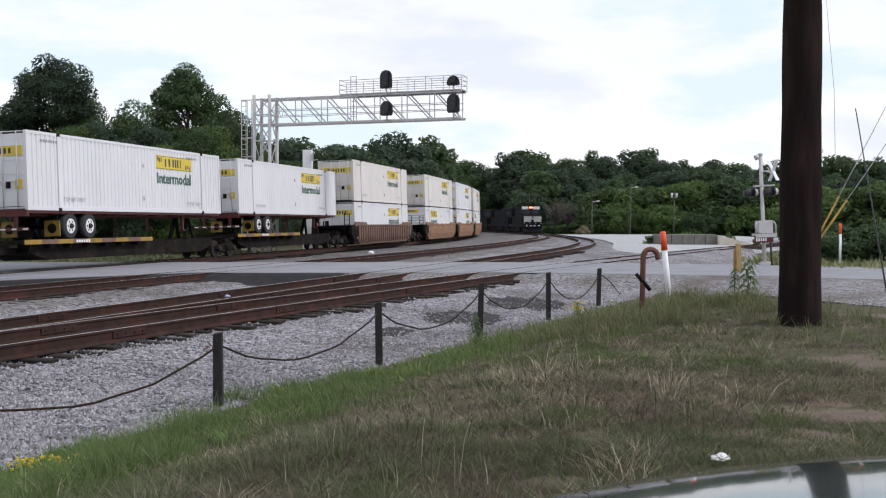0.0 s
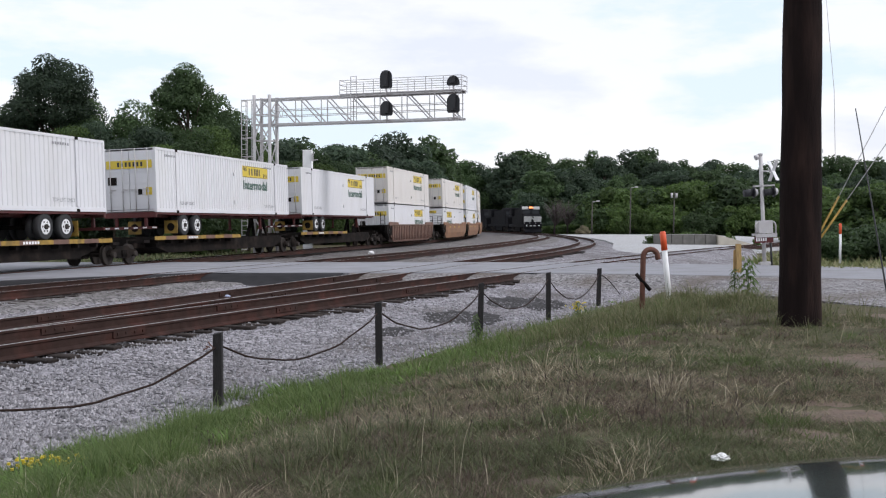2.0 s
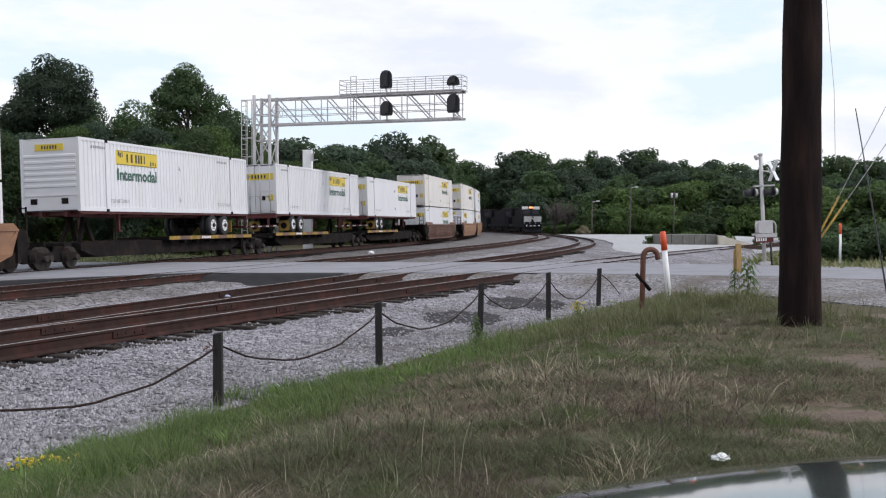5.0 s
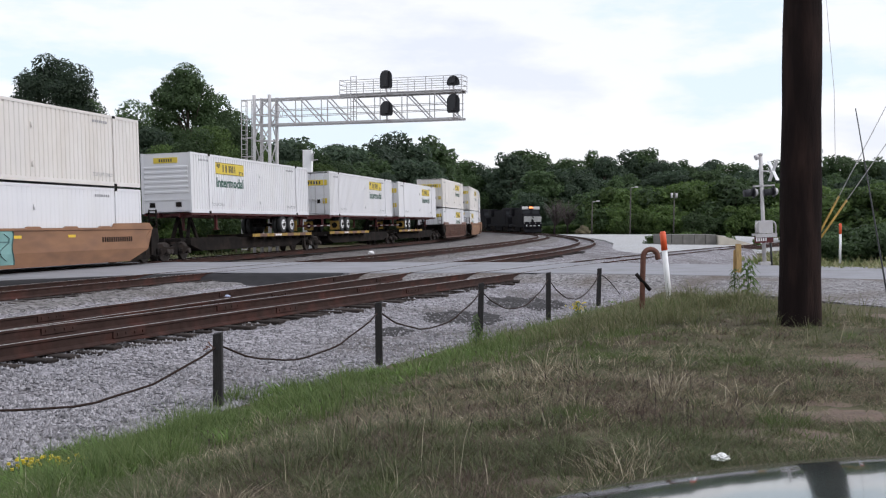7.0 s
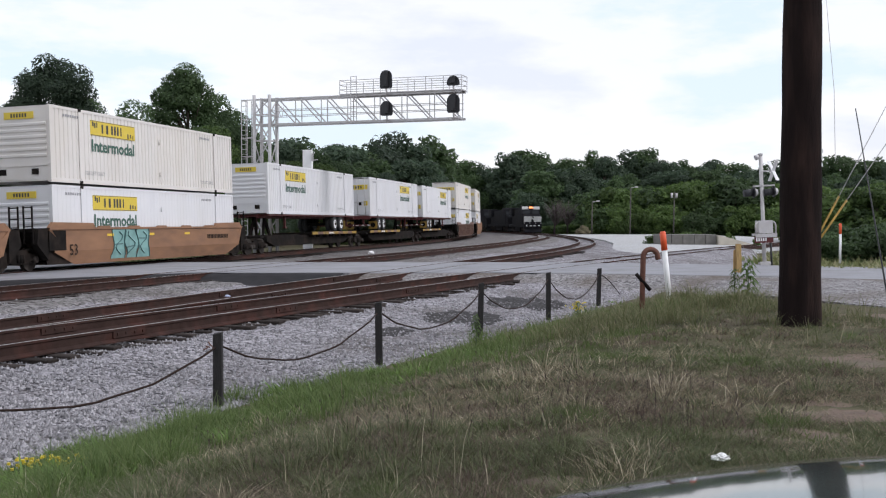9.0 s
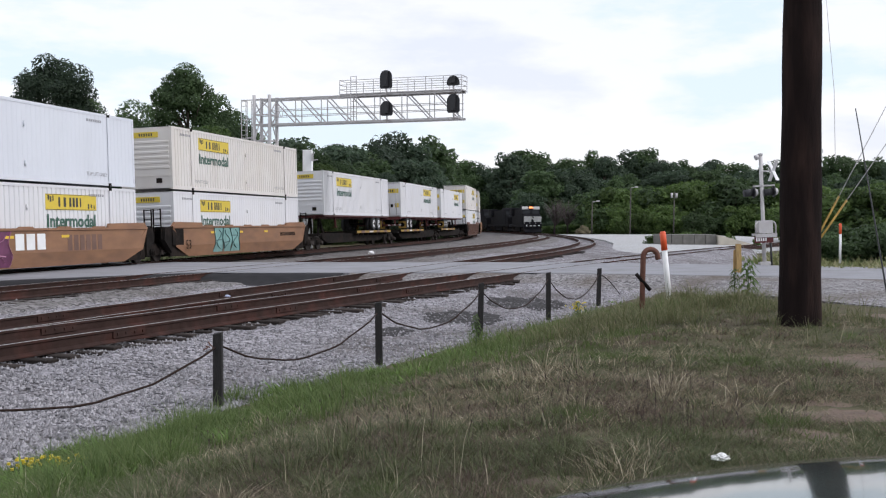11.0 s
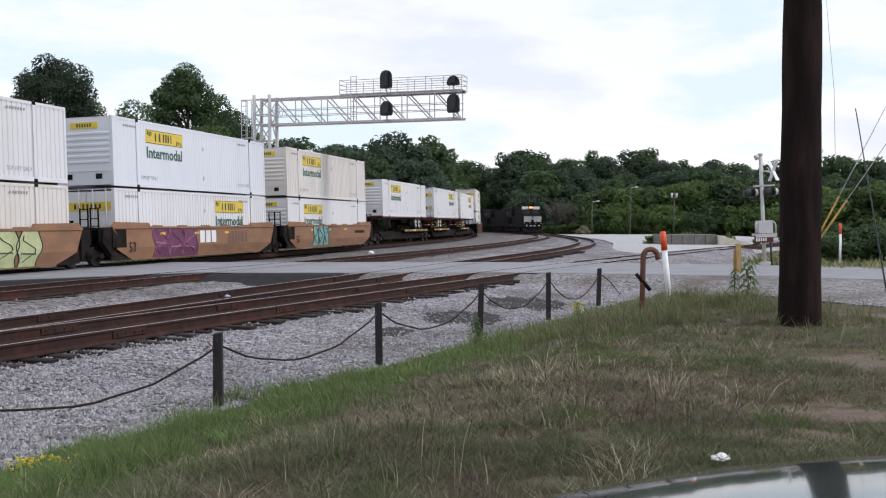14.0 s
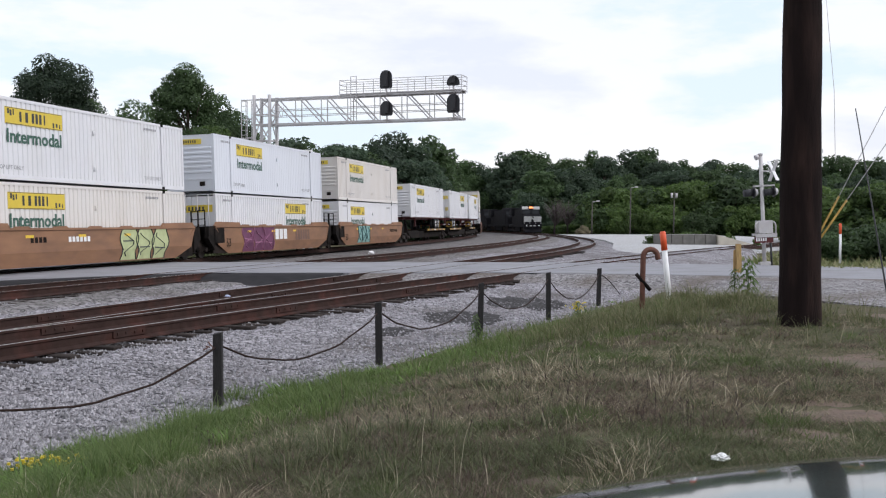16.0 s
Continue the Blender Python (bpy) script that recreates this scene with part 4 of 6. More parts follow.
def chassis(s_front, wheels_front):
    """A red container chassis: two long beams, cross members, tandem axles, landing legs, mudflaps."""
    c = thing("trailer_chassis", "dark red container chassis with two axles, standing on the spine car", "trailer chassis", "trailer chassis on the train")
    k = 1 if wheels_front else -1
    bm = bmesh.new()
    for sign in (-1, 1):
        box(bm, -7.95, 7.95, sign * 0.55 - 0.06, sign * 0.55 + 0.06, 0.88, 1.10)
        box(bm, -8.0, 8.0, *sorted((sign * 1.16, sign * 1.24)), 0.98, 1.105)
    for j in range(9):
        x = -7.6 + j * 1.9
        box(bm, x - 0.05, x + 0.05, -1.2, 1.2, 0.94, 1.09)
    part("frame", bm, M_CHASSIS, c)
    bm = bmesh.new()
    e = k * 7.95
    box(bm, *sorted((e, e + k * 0.16)), -1.25, 1.25, 0.86, 1.10)
    for yy in (-0.72, 0.72):
        box(bm, *sorted((e, e + k * 0.10)), yy - 0.06, yy + 0.06, 0.42, 0.86)
    box(bm, *sorted((e, e + k * 0.12)), -1.22, 1.22, 0.34, 0.46)
    part("rear_bumper", bm, M_CHASSIS, c)
    bm = bmesh.new()
    for j in range(6):
        yy = -1.15 + j * 0.46
        box(bm, *sorted((e + k * 0.12, e + k * 0.13)), yy - 0.10, yy + 0.10, 0.37, 0.43)
    small_part("reflective_tape", bm, M_WHITE, c, "white reflective tape")
    for ax in (5.28, 3.95):
        xx = k * ax
        for sign in (-1, 1):
            bm = bmesh.new()
            for yy in (1.10, 0.80):
                tube(bm, [(xx, sign * (yy - 0.13), 0.50), (xx, sign * (yy - 0.10), 0.50), (xx, sign * (yy + 0.10), 0.50), (xx, sign * (yy + 0.13), 0.50)], [0.45, 0.50, 0.50, 0.45], 24)
            tyre = part("tyre", bm, M_TYRE, c)
            bm = bmesh.new()
            tube(bm, [(xx, sign * 1.16, 0.50), (xx, sign * 1.236, 0.50)], 0.29, 20)
            rim = part("rim", bm, M_RIM, tyre, "white steel rim")
            bm = bmesh.new()
            tube(bm, [(xx, sign * 1.237, 0.50), (xx, sign * 1.30, 0.50)], 0.10, 12)
            for q in range(6):
                a = q * math.tau / 6
                tube(bm, [(xx + 0.19 * math.cos(a), sign * 1.236, 0.50 + 0.19 * math.sin(a)), (xx + 0.19 * math.cos(a), sign * 1.241, 0.50 + 0.19 * math.sin(a))], 0.04, 8)
            part("hub", bm, M_WHEEL, tyre)
        bm = bmesh.new()
        tube(bm, [(xx, -1.0, 0.50), (xx, 1.0, 0.50)], 0.08, 8)
        box(bm, xx - 0.35, xx + 0.35, -0.62, -0.50, 0.6, 0.88)
        box(bm, xx - 0.35, xx + 0.35, 0.50, 0.62, 0.6, 0.88)
        part("axle", bm, M_UNDER, c)
    for sign in (-1, 1):
        bm = bmesh.new()
        xx = k * 6.05
        box(bm, xx - 0.02, xx + 0.02, sign * 0.92 - 0.33, sign * 0.92 + 0.33, 0.12, 0.72)
        flap = part("mudflap", bm, M_STRIP, c, "yellow mudflap")
        bm = bmesh.new()
        tube(bm, [(xx - 0.025, sign * 0.92, 0.42), (xx + 0.025, sign * 0.92, 0.42)], 0.19, 14)
        part("mudflap_mark", bm, M_UNDER, flap)
        bm = bmesh.new()
        beam(bm, (-k * 4.6, sign * 0.9, 0.30), (-k * 4.6, sign * 0.9, 1.0), 0.12)
        box(bm, -k * 4.6 - 0.14, -k * 4.6 + 0.14, sign * 0.9 - 0.12, sign * 0.9 + 0.12, 0.26, 0.31)
        part("landing_leg", bm, M_CHASSIS, c)
    return ride(c, s_front - 8.075, 1.125)


def tag_a(c):
    graffiti(c, -4.2, -1.2, 0.28, 1.52, -1.478, M_TEAL, M_TEALD, 3, "teal spray-painted tag")
    bars(c, 4.6, 14, 0.11, 0.06, 0.98, 1.18, -1.476, M_UNDER, "dark stencil bars")


def tag_e(c):
    graffiti(c, -5.2, -0.9, 0.20, 1.45, -1.478, M_PURPLE, M_PINK, 7, "purple spray-painted tag with pink outline")
    logo_bars(c, -0.62, -1.478)
    bars(c, 2.6, 6, 0.3, 0.12, 0.7, 1.30, -1.474, M_WELL2, "faded paint marks")


def tag_f(c):
    graffiti(c, 1.9, 5.9, 0.20, 1.46, -1.478, M_LIME, M_DARKTAG, 11, "pale lime spray-painted tag with dark outline")
    bars(c, -4.3, 4, 0.18, 0.08, 1.02, 1.22, -1.478, M_UNDER)
    bars(c, -1.9, 6, 0.18, 0.08, 1.02, 1.22, -1.478, M_WHITE, "white stencil bars")


GB = "containers on the train"
S = {"A": -27.90, "B": -6.90, "E": -47.49, "F": -67.0, "G": 13.47, "H": 31.89, "I": 52.2, "K": 75.9}
ZT, ZS, ZL = 2.206, 3.276, 0.39
container(S["F"], ZS, True, 0, 0.28, GB)
container(S["F"], ZL - 0.105, True, 2, 0.28, GB)
container(S["E"], ZS, True, 1, 0.28, GB, True)
container(S["E"], ZL - 0.105, False, 0, 0.28, GB)
container(S["A"], ZS, True, 2, 0.28, GB)
container(S["A"], ZL - 0.105, True, 0, 0.28, GB, True)
container(S["B"], ZT, True, 0, 0.28, GB)
container(S["G"], ZT, False, 0, 0.28, GB)
container(S["H"], ZT, False, 0, 0.28, GB, True)
container(S["I"], ZS, False, 2, 0.28, GB, True)
container(S["I"], ZL - 0.105, False, 0, 0.28, GB, True)
for j in range(5):
    container(S["K"] + 19.4 * j, ZS, False, (2, 0, 2, 0, 2)[j], 0.28, GB, True)
    container(S["K"] + 19.4 * j, ZL - 0.105, j % 2 == 0, 0, 0.28, GB, True)
well_car(S["F"], M_WELL, [tag_f])
well_car(S["E"], M_WELL, [tag_e])
well_car(S["A"], M_WELL, [tag_a])
well_car(S["I"], M_WELL2, [], True)
for j in range(5):
    well_car(S["K"] + 19.4 * j, M_WELL, [])
for key, wf in (("B", True), ("G", False), ("H", False)):
    spine_car(S[key], wf)
    chassis(S[key], wf)
# bogies: shared between joined platforms, single at the free ends
HALF = 8.075
for s in ((S["F"] + S["E"]) / 2 - HALF, (S["E"] + S["A"]) / 2 - HALF, S["A"] + 1.9, S["F"] - 2 * HALF - 1.6,
          S["B"] - 2 * HALF - 0.9, (S["B"] + S["G"]) / 2 - HALF - 0.4, (S["G"] + S["H"]) / 2 - HALF, S["H"] + 0.7,
          S["I"] - 2 * HALF - 1.5, S["I"] + 1.6, S["K"] - 2 * HALF - 1.6):
    bogie(s)
for j in range(4):
    bogie(S["K"] + 1.6 + 19.4 * j)

# ---------------- fence along the ballast ----------------
F_STEP = Vector((1.704, 3.94, 0))
F_ORIGIN = Vector((-2.70, 13.0, 0))
POST_H = [0.84, 0.92, 1.00, 1.02, 0.95]


def fence():
    f = thing("cable_fence", "low fence of dark weathered posts joined by sagging rusty cable", "fence")
    tops = []
    lean = [(0.0, 0.0), (-0.012, 0.0), (0.03, 0.0), (0.0, 0.01), (0.03, 0.0)]
    for k in range(-1, 5):
        p = F_ORIGIN + F_STEP * k
        h = POST_H[max(k, 0)]
        z0 = -0.42
        bm = bmesh.new()
        lx, ly = lean[max(k, 0)]
        w = 0.056
        lo = [bm.verts.new((p.x + a * w, p.y + b * w, z0 - 0.15)) for a, b in ((-1, -1), (1, -1), (1, 1), (-1, 1))]
        hi = [bm.verts.new((p.x + lx + a * w * 0.95, p.y + ly + b * w * 0.95, z0 + 0.06 + h + 0.01 * a)) for a, b in ((-1, -1), (1, -1), (1, 1), (-1, 1))]
        for i in range(4):
            bm.faces.new((lo[i], lo[(i + 1) % 4], hi[(i + 1) % 4], hi[i]))
        bm.faces.new(lo[::-1])
        bm.faces.new(hi)
        bmesh.ops.bevel(bm, geom=bm.edges[:], offset=0.008, segments=1, affect='EDGES')
        part("post", bm, M_POST, f)
        tops.append(Vector((p.x + lx * 0.8, p.y, z0 + 0.06 + h - 0.15)))
    sags = [0.36, 0.42, 0.47, 0.50, 0.56]
    for i in range(5):
        a, b = tops[i], tops[i + 1]
        bm = bmesh.new()
        pts = []
        for q in range(15):
            t = q / 14
            pts.append(a.lerp(b, t) - Vector((0, 0, sags[i] * 4 * t * (1 - t))) + Vector((0.01 * math.sin(q * 2.1), 0, 0.008 * math.sin(q * 1.7 + i))))
        tube(bm, pts, 0.013, 6)
        part("cable", bm, M_CABLE, f)
    a = tops[5]
    bm = bmesh.new()
    tube(bm, [a + Vector((0.75 * t, 1.2 * t, -0.62 * t ** 1.4)) for t in (0, 0.25, 0.5, 0.75, 1.0)], 0.012, 6)
    part("cable", bm, M_CABLE, f, "loose cable end hanging into the grass")
    bm = bmesh.new()
    for k in range(3):
        tube(bm, [tops[1] + Vector((-0.05 - 0.03 * k, -0.06, -0.02)), tops[1] + Vector((-0.10 - 0.03 * k, -0.08, 0.05 - 0.05 * k))], 0.008, 5)
    small_part("wire_knot", bm, M_RUST, f)


fence()

# ---------------- utility pole ----------------
def utility_pole():
    x, y = 4.275, 13.0
    z0 = ground_z(x, y)
    p = thing("utility_pole", "thick dark creosoted wooden utility pole standing in the grass", "pole", at=pose(x, y, z0))
    bm = bmesh.new()
    pts, rr = [], []
    for i in range(26):
        t = i / 25
        pts.append((0.022 * t, 0.0, -0.4 + 12.4 * t))
        rr.append(0.252 - 0.09 * t + 0.006 * math.sin(i * 1.9))
    tube(bm, pts, rr, 26)
    for v in bm.verts:
        a = math.atan2(v.co.y, v.co.x)
        k = 1 + 0.003 * math.sin(a * 7) + 0.010 * noise.noise((v.co.x * 9, v.co.y * 9, v.co.z * 0.7))
        v.co.x *= k
        v.co.y *= k
    part("shaft", bm, M_WOODPOLE, p)
    bm = bmesh.new()
    for zz in (1.90, 1.98, 2.06):
        box(bm, 0.20, 0.226, -0.115, -0.10, zz, zz + 0.045)
    split_part("tag_plate", bm, M_WHITE, p, "small white plates nailed to the pole")
    return p


utility_pole()


def wire(name, label, pts, r, material, category="wire"):
    bm = bmesh.new()
    tube(bm, pts, r, 5)
    return tagged(part(name, bm, material), label, category)


def spot(px, py, d):
    """A place d metres away, by its direction on a 1568 by 882 view."""
    return Vector(((px - 784) / 1922 * d, d, EYE_Z - (py - 394.6) * d / 1922))


wire("overhead_wire", "thin grey service wire hanging beside the pole", [spot(1455, -40, 60), spot(1464, 60, 60), spot(1474, 160, 60), spot(1477, 285, 60)], 0.016, M_STEEL)

# guy wires with yellow guards
for a, b in (((1415, 482), (1484, 348)), ((1412, 480), (1498, 355))):
    p0, p1 = spot(*a, 45), spot(*b, 45)
    g = thing("guy_wire", "steel guy wire with a yellow plastic guard", "guy wire", "guy wires")
    bm = bmesh.new()
    tube(bm, [p0, p0.lerp(p1, 0.5), p1], 0.045, 8)
    part("guard", bm, M_STRIP, g, "dull yellow guard tube")
    bm = bmesh.new()
    tube(bm, [p0.lerp(p1, 0.9), p0.lerp(p1, 3.4)], 0.018, 5)
    part("strand", bm, M_STEEL, g)

# ---------------- signal bridge ----------------
def signal_bridge():
    d1 = 73.0
    base = Vector((-11.896, d1, -0.5))
    th = math.radians(19.77)
    ux, uy = Vector((math.cos(th), -math.sin(th), 0)), Vector((math.sin(th), math.cos(th), 0))
    g = thing("signal_bridge", "galvanised steel cantilever signal bridge reaching over both main tracks", "signal bridge")

    def P(a, b, z):
        return base + ux * a + uy * b + Vector((0, 0, z + 0.5))

    zb, zt, ztop = 8.32, 10.00, 10.30
    legs = [(-0.58, -0.50), (0.58, -0.50), (-0.58, 0.50), (0.58, 0.50)]
    for a, b in legs:
        bm = bmesh.new()
        tube(bm, [P(a, b, -0.5), P(a, b, ztop - (0.1 if b > 0 else 0))], 0.115, 10)
        part("mast_leg", bm, M_STEEL, g)
    bm = bmesh.new()
    ring_ = [(-0.58, -0.50), (0.58, -0.50), (0.58, 0.50), (-0.58, 0.50)]
    z = 0.4
    i = 0
    while z < zt - 0.3:
        z2 = min(z + 1.72, zt)
        for (a0, b0), (a1, b1) in zip(ring_, ring_[1:] + ring_[:1]):
            beam(bm, P(a0, b0, z), P(a1, b1, z), 0.07)
            if i % 2:
                beam(bm, P(a0, b0, z), P(a1, b1, z2), 0.06)
            else:
                beam(bm, P(a1, b1, z), P(a0, b0, z2), 0.06)
        z, i = z2, i + 1
    small_part("mast_bracing", bm, M_STEEL, g)
    L = 13.9
    n = 7
    for b in (-0.45, 0.45):
        bm = bmesh.new()
        beam(bm, P(-0.58, b, zb), P(L + 0.1, b, zb), 0.13, 0.13)
        beam(bm, P(-0.5, b, zt), P(L + 0.1, b, zt), 0.11, 0.11)
        part("chord", bm, M_STEEL, g)
        for k in range(n + 1):
            a = 0.6 + (L - 0.7) * k / n
            bm = bmesh.new()
            beam(bm, P(a, b, zb), P(a, b, zt), 0.06)
            part("truss_post", bm, M_STEEL, g)
            if k < n:
                a2 = 0.6 + (L - 0.7) * (k + 1) / n
                bm = bmesh.new()
                beam(bm, P(a + 0.25, b, zt), P(a2, b, zb), 0.07)
                part("diagonal", bm, M_STEEL, g)
    bm = bmesh.new()
    for k in range(2 * n + 1):
        a = 0.6 + (L - 0.7) * k / (2 * n)
        beam(bm, P(a, -0.45, zb), P(a, 0.45, zb), 0.06)
        beam(bm, P(a, -0.45, zt), P(a, 0.45, zt), 0.05)
    small_part("cross_strut", bm, M_STEEL, g)
    bm = bmesh.new()
    for zz in (zb + 0.55, zb + 0.95):
        for b in (-0.40, 0.40):
            tube(bm, [P(0.4, b, zz), P(L, b, zz + 0.05)], 0.022, 5)
    small_part("conduit", bm, M_STEEL, g)
    # walkway with railings on top
    w0 = 5.73
    bm = bmesh.new()
    box_pts = [P(w0, -0.55, zt + 0.07), P(L + 0.15, -0.55, zt + 0.07), P(L + 0.15, 0.55, zt + 0.07), P(w0, 0.55, zt + 0.07)]
    lo = [bm.verts.new(v) for v in box_pts]
    hi = [bm.verts.new(v + Vector((0, 0, 0.06))) for v in box_pts]
    for q in range(4):
        bm.faces.new((lo[q], lo[(q + 1) % 4], hi[(q + 1) % 4], hi[q]))
    bm.faces.new(lo[::-1])
    bm.faces.new(hi)
    part("walkway", bm, M_STEEL, g)
    for b in (-0.55, 0.55):
        bm = bmesh.new()
        for zz in (zt + 0.40, zt + 0.70, zt + 0.99):
            beam(bm, P(w0, b, zz), P(L + 0.15, b, zz), 0.034)
        for k in range(8):
            a = w0 + (L + 0.15 - w0) * k / 7
            beam(bm, P(a, b, zt), P(a, b, zt + 1.0), 0.042)
        part("railing", bm, M_STEEL, g)
    bm = bmesh.new()
    for a in (w0, L + 0.15):
        for zz in (zt + 0.40, zt + 0.70, zt + 0.99):
            beam(bm, P(a, -0.55, zz), P(a, 0.55, zz), 0.038)
    small_part("railing_end", bm, M_STEEL, g)
    # ladders
    for a, z0, z1, b in ((-1.36, 0.0, zt, -0.45), (6.75, zb, zt + 1.22, -0.62)):
        bm = bmesh.new()
        w = 0.22 if a < 0 else 0.20
        for q in (-w, w):
            beam(bm, P(a + q, b, z0), P(a + q, b, z1), 0.045)
        zz = z0
        while zz < z1:
            beam(bm, P(a - w, b, zz), P(a + w, b, zz), 0.03)
            zz += 0.32
        if a < 0:
            zz = 2.5
            while zz < z1:
                beam(bm, P(a - w, b, zz), P(a - w, b + 0.6, zz), 0.05)
                beam(bm, P(a + w, b + 0.6, zz), P(a - w, b + 0.6, zz), 0.05)
                beam(bm, P(a + w, b, zz), P(-0.5, b, zz), 0.05)
                zz += 1.25
            for q in (-w, w):
                beam(bm, P(a + q, b + 0.6, 2.5), P(a + q, b + 0.6, z1), 0.04)
            beam(bm, P(a - w, b, z1), P(0.5, b, z1), 0.06)
        part("ladder", bm, M_STEEL, g)
    bm = bmesh.new()
    for k in range(3):
        tube(bm, [P(0.7 + 0.3 * k + 0.35 * t, -0.55, zt - 0.55 - (1.2 - 0.25 * k) * 4 * t * (1 - t)) for t in (0, 0.2, 0.4, 0.6, 0.8, 1)], 0.02, 5)
    small_part("hanging_cable", bm, M_STEEL, g)
    # signal heads: black backboards with round tops, hoods facing away down the line
    for a, zc, hh in ((9.05, 10.32, 1.18), (9.08, 8.60, 0.94), (13.57, 10.32, 0.63), (13.58, 8.64, 1.18)):
        w = 0.42
        body = part_signal(g, P, a, zc, hh, w)
    return g


def part_signal(g, P, a, zc, hh, w):
    b = -0.70
    out = [(-w, 0.10), (-w * 0.8, 0.0), (w * 0.8, 0.0), (w, 0.10)]
    for k in range(11):
        t = math.pi * k / 10
        out.append((w * math.cos(t), hh - w + w * math.sin(t)))
    bm = bmesh.new()
    prism(bm, out, b, b - 0.03, lambda p, z, t: P(a + p, t, zc + z))
    board = part("signal_backboard", bm, M_SIGNALBLACK, g, "black backboard with a round top")
    bm = bmesh.new()
    ztop = zc + hh
    v = []
    for zz in (zc + 0.16, ztop - 0.08):
        v.append([P(a + p, t, zz) for p, t in ((-0.17, b - 0.032), (0.17, b - 0.032), (0.17, b - 0.26), (-0.17, b - 0.26))])
    lo, hi = [bm.verts.new(p) for p in v[0]], [bm.verts.new(p) for p in v[1]]
    for q in range(4):
        bm.faces.new((lo[q], lo[(q + 1) % 4], hi[(q + 1) % 4], hi[q]))
    bm.faces.new(lo[::-1])
    bm.faces.new(hi)
    part("signal_case", bm, M_SIGNALBLACK, board)
    bm = bmesh.new()
    tube(bm, [P(a, b + 0.05, zc - 0.45), P(a, b + 0.05, zc + 0.3)], 0.06, 8)
    part("signal_mount", bm, M_STEEL, board)
    return board


signal_bridge()

# white equipment housing behind the train
bm = bmesh.new()
hp = spot(545, 394, 78)
box(bm, hp.x - 0.33, hp.x + 0.33, hp.y - 0.33, hp.y + 0.33, -0.5, 7.0)
bmesh.ops.bevel(bm, geom=bm.edges[:], offset=0.03, segments=1, affect='EDGES')
house = tagged(part("equipment_tower", bm, M_WHITE), "narrow white equipment tower behind the tracks", "equipment tower")
bm = bmesh.new()
beam(bm, (hp.x + 0.3, hp.y - 0.3, 6.25), (hp.x + 0.75, hp.y - 0.3, 6.3), 0.06)
box(bm, hp.x + 0.33, hp.x + 0.45, hp.y - 0.45, hp.y - 0.30, 6.2, 6.75)
part("bracket_lamp", bm, M_STEEL, house)

# ---------------- crossing signal ----------------
def crossing_signal():
    base = spot(1354, 475, 48)
    g = thing("crossing_signal", "grey crossing signal mast with crossbuck and two black light hoods", "crossing signal", at=pose(base.x, base.y, -0.28, 0, -2.6, 0))
    bm = bmesh.new()
    tube(bm, [(0, 0, -0.2), (0, 0, 5.05)], 0.085, 12)
    tube(bm, [(0, 0, 5.05), (0, 0, 5.14)], 0.10, 12)
    part("mast", bm, M_STEEL, g)
    bm = bmesh.new()
    box(bm, -0.22, 0.22, -0.22, 0.22, -0.1, 0.35)
    part("foot", bm, M_STEEL, g)
    for s in (-1, 1):
        bm = bmesh.new()
        c = Vector((0.50, -0.12, 4.35))
        q = Vector((0.07 * s, -0.36 * s, 0.44))
        beam(bm, c - q, c + q, 0.15, 0.03)
        part("crossbuck_blade", bm, M_WHITE, g, "white crossbuck board")
    bm = bmesh.new()
    beam(bm, (0, -0.12, 4.35), (0.50, -0.12, 4.35), 0.05)
    beam(bm, (-0.40, -0.05, 3.70), (0.56, -0.05, 3.72), 0.07)
    part("cross_arm", bm, M_STEEL, g)
    for x in (-0.36, 0.52):
        bm = bmesh.new()
        tube(bm, [(x, -0.05, 3.44), (x - 0.03, -0.05, 3.44)], 0.27, 20)
        lamp = part("light_backboard", bm, M_BLACK, g, "black round light backboard")
        bm = bmesh.new()
        tube(bm, [(x - 0.04, -0.05, 3.44), (x - 0.46, -0.05, 3.40)], [0.17, 0.15], 14)
        part("light_hood", bm, M_BLACK, lamp)
        bm = bmesh.new()
        tube(bm, [(x + 0.01, -0.05, 3.44), (x + 0.16, -0.05, 3.44)], [0.20, 0.12], 14)
        beam(bm, (x + 0.08, -0.05, 3.48), (x, -0.05, 3.70), 0.05)
        part("light_case", bm, M_STEEL, lamp)
    bm = bmesh.new()
    box(bm, -0.28, 0.34, -0.30, 0.25, 1.62, 2.18)
    for xx in (-0.42, 0.46):
        tube(bm, [(xx, -0.3, 1.60), (xx, -0.3, 2.0), (xx * 0.8, -0.3, 2.12)], 0.035, 6)
        box(bm, xx - 0.03, xx + 0.03, -0.3, 0.25, 1.52, 1.62)
    box(bm, -0.44, 0.50, -0.34, -0.22, 1.44, 1.60)
    part("mechanism_case", bm, M_STEEL, g, "grey mechanism case")
    bm = bmesh.new()
    box(bm, -0.46, 0.34, -0.30, -0.18, 1.20, 1.50)
    plate = part("counterweight", bm, M_CHASSIS, g, "dark red counterweight plate")
    bm = bmesh.new()
    for k in range(5):
        box(bm, -0.42 + k * 0.10, -0.36 + k * 0.10, -0.305, -0.299, 1.28, 1.42)
    small_part("lettering_bar", bm, M_WHITE, plate)
    bm = bmesh.new()
    tube(bm, [(-0.25, 0, 4.95), (-0.10, 0, 5.0)], 0.12, 10)
    part("bell", bm, M_STEEL, g)
    bm = bmesh.new()
    tube(bm, [(0.34, 0.1, 0.0), (0.34, 0.1, 1.2)], 0.05, 8)
    small_part("conduit", bm, M_BLACK, g)


crossing_signal()

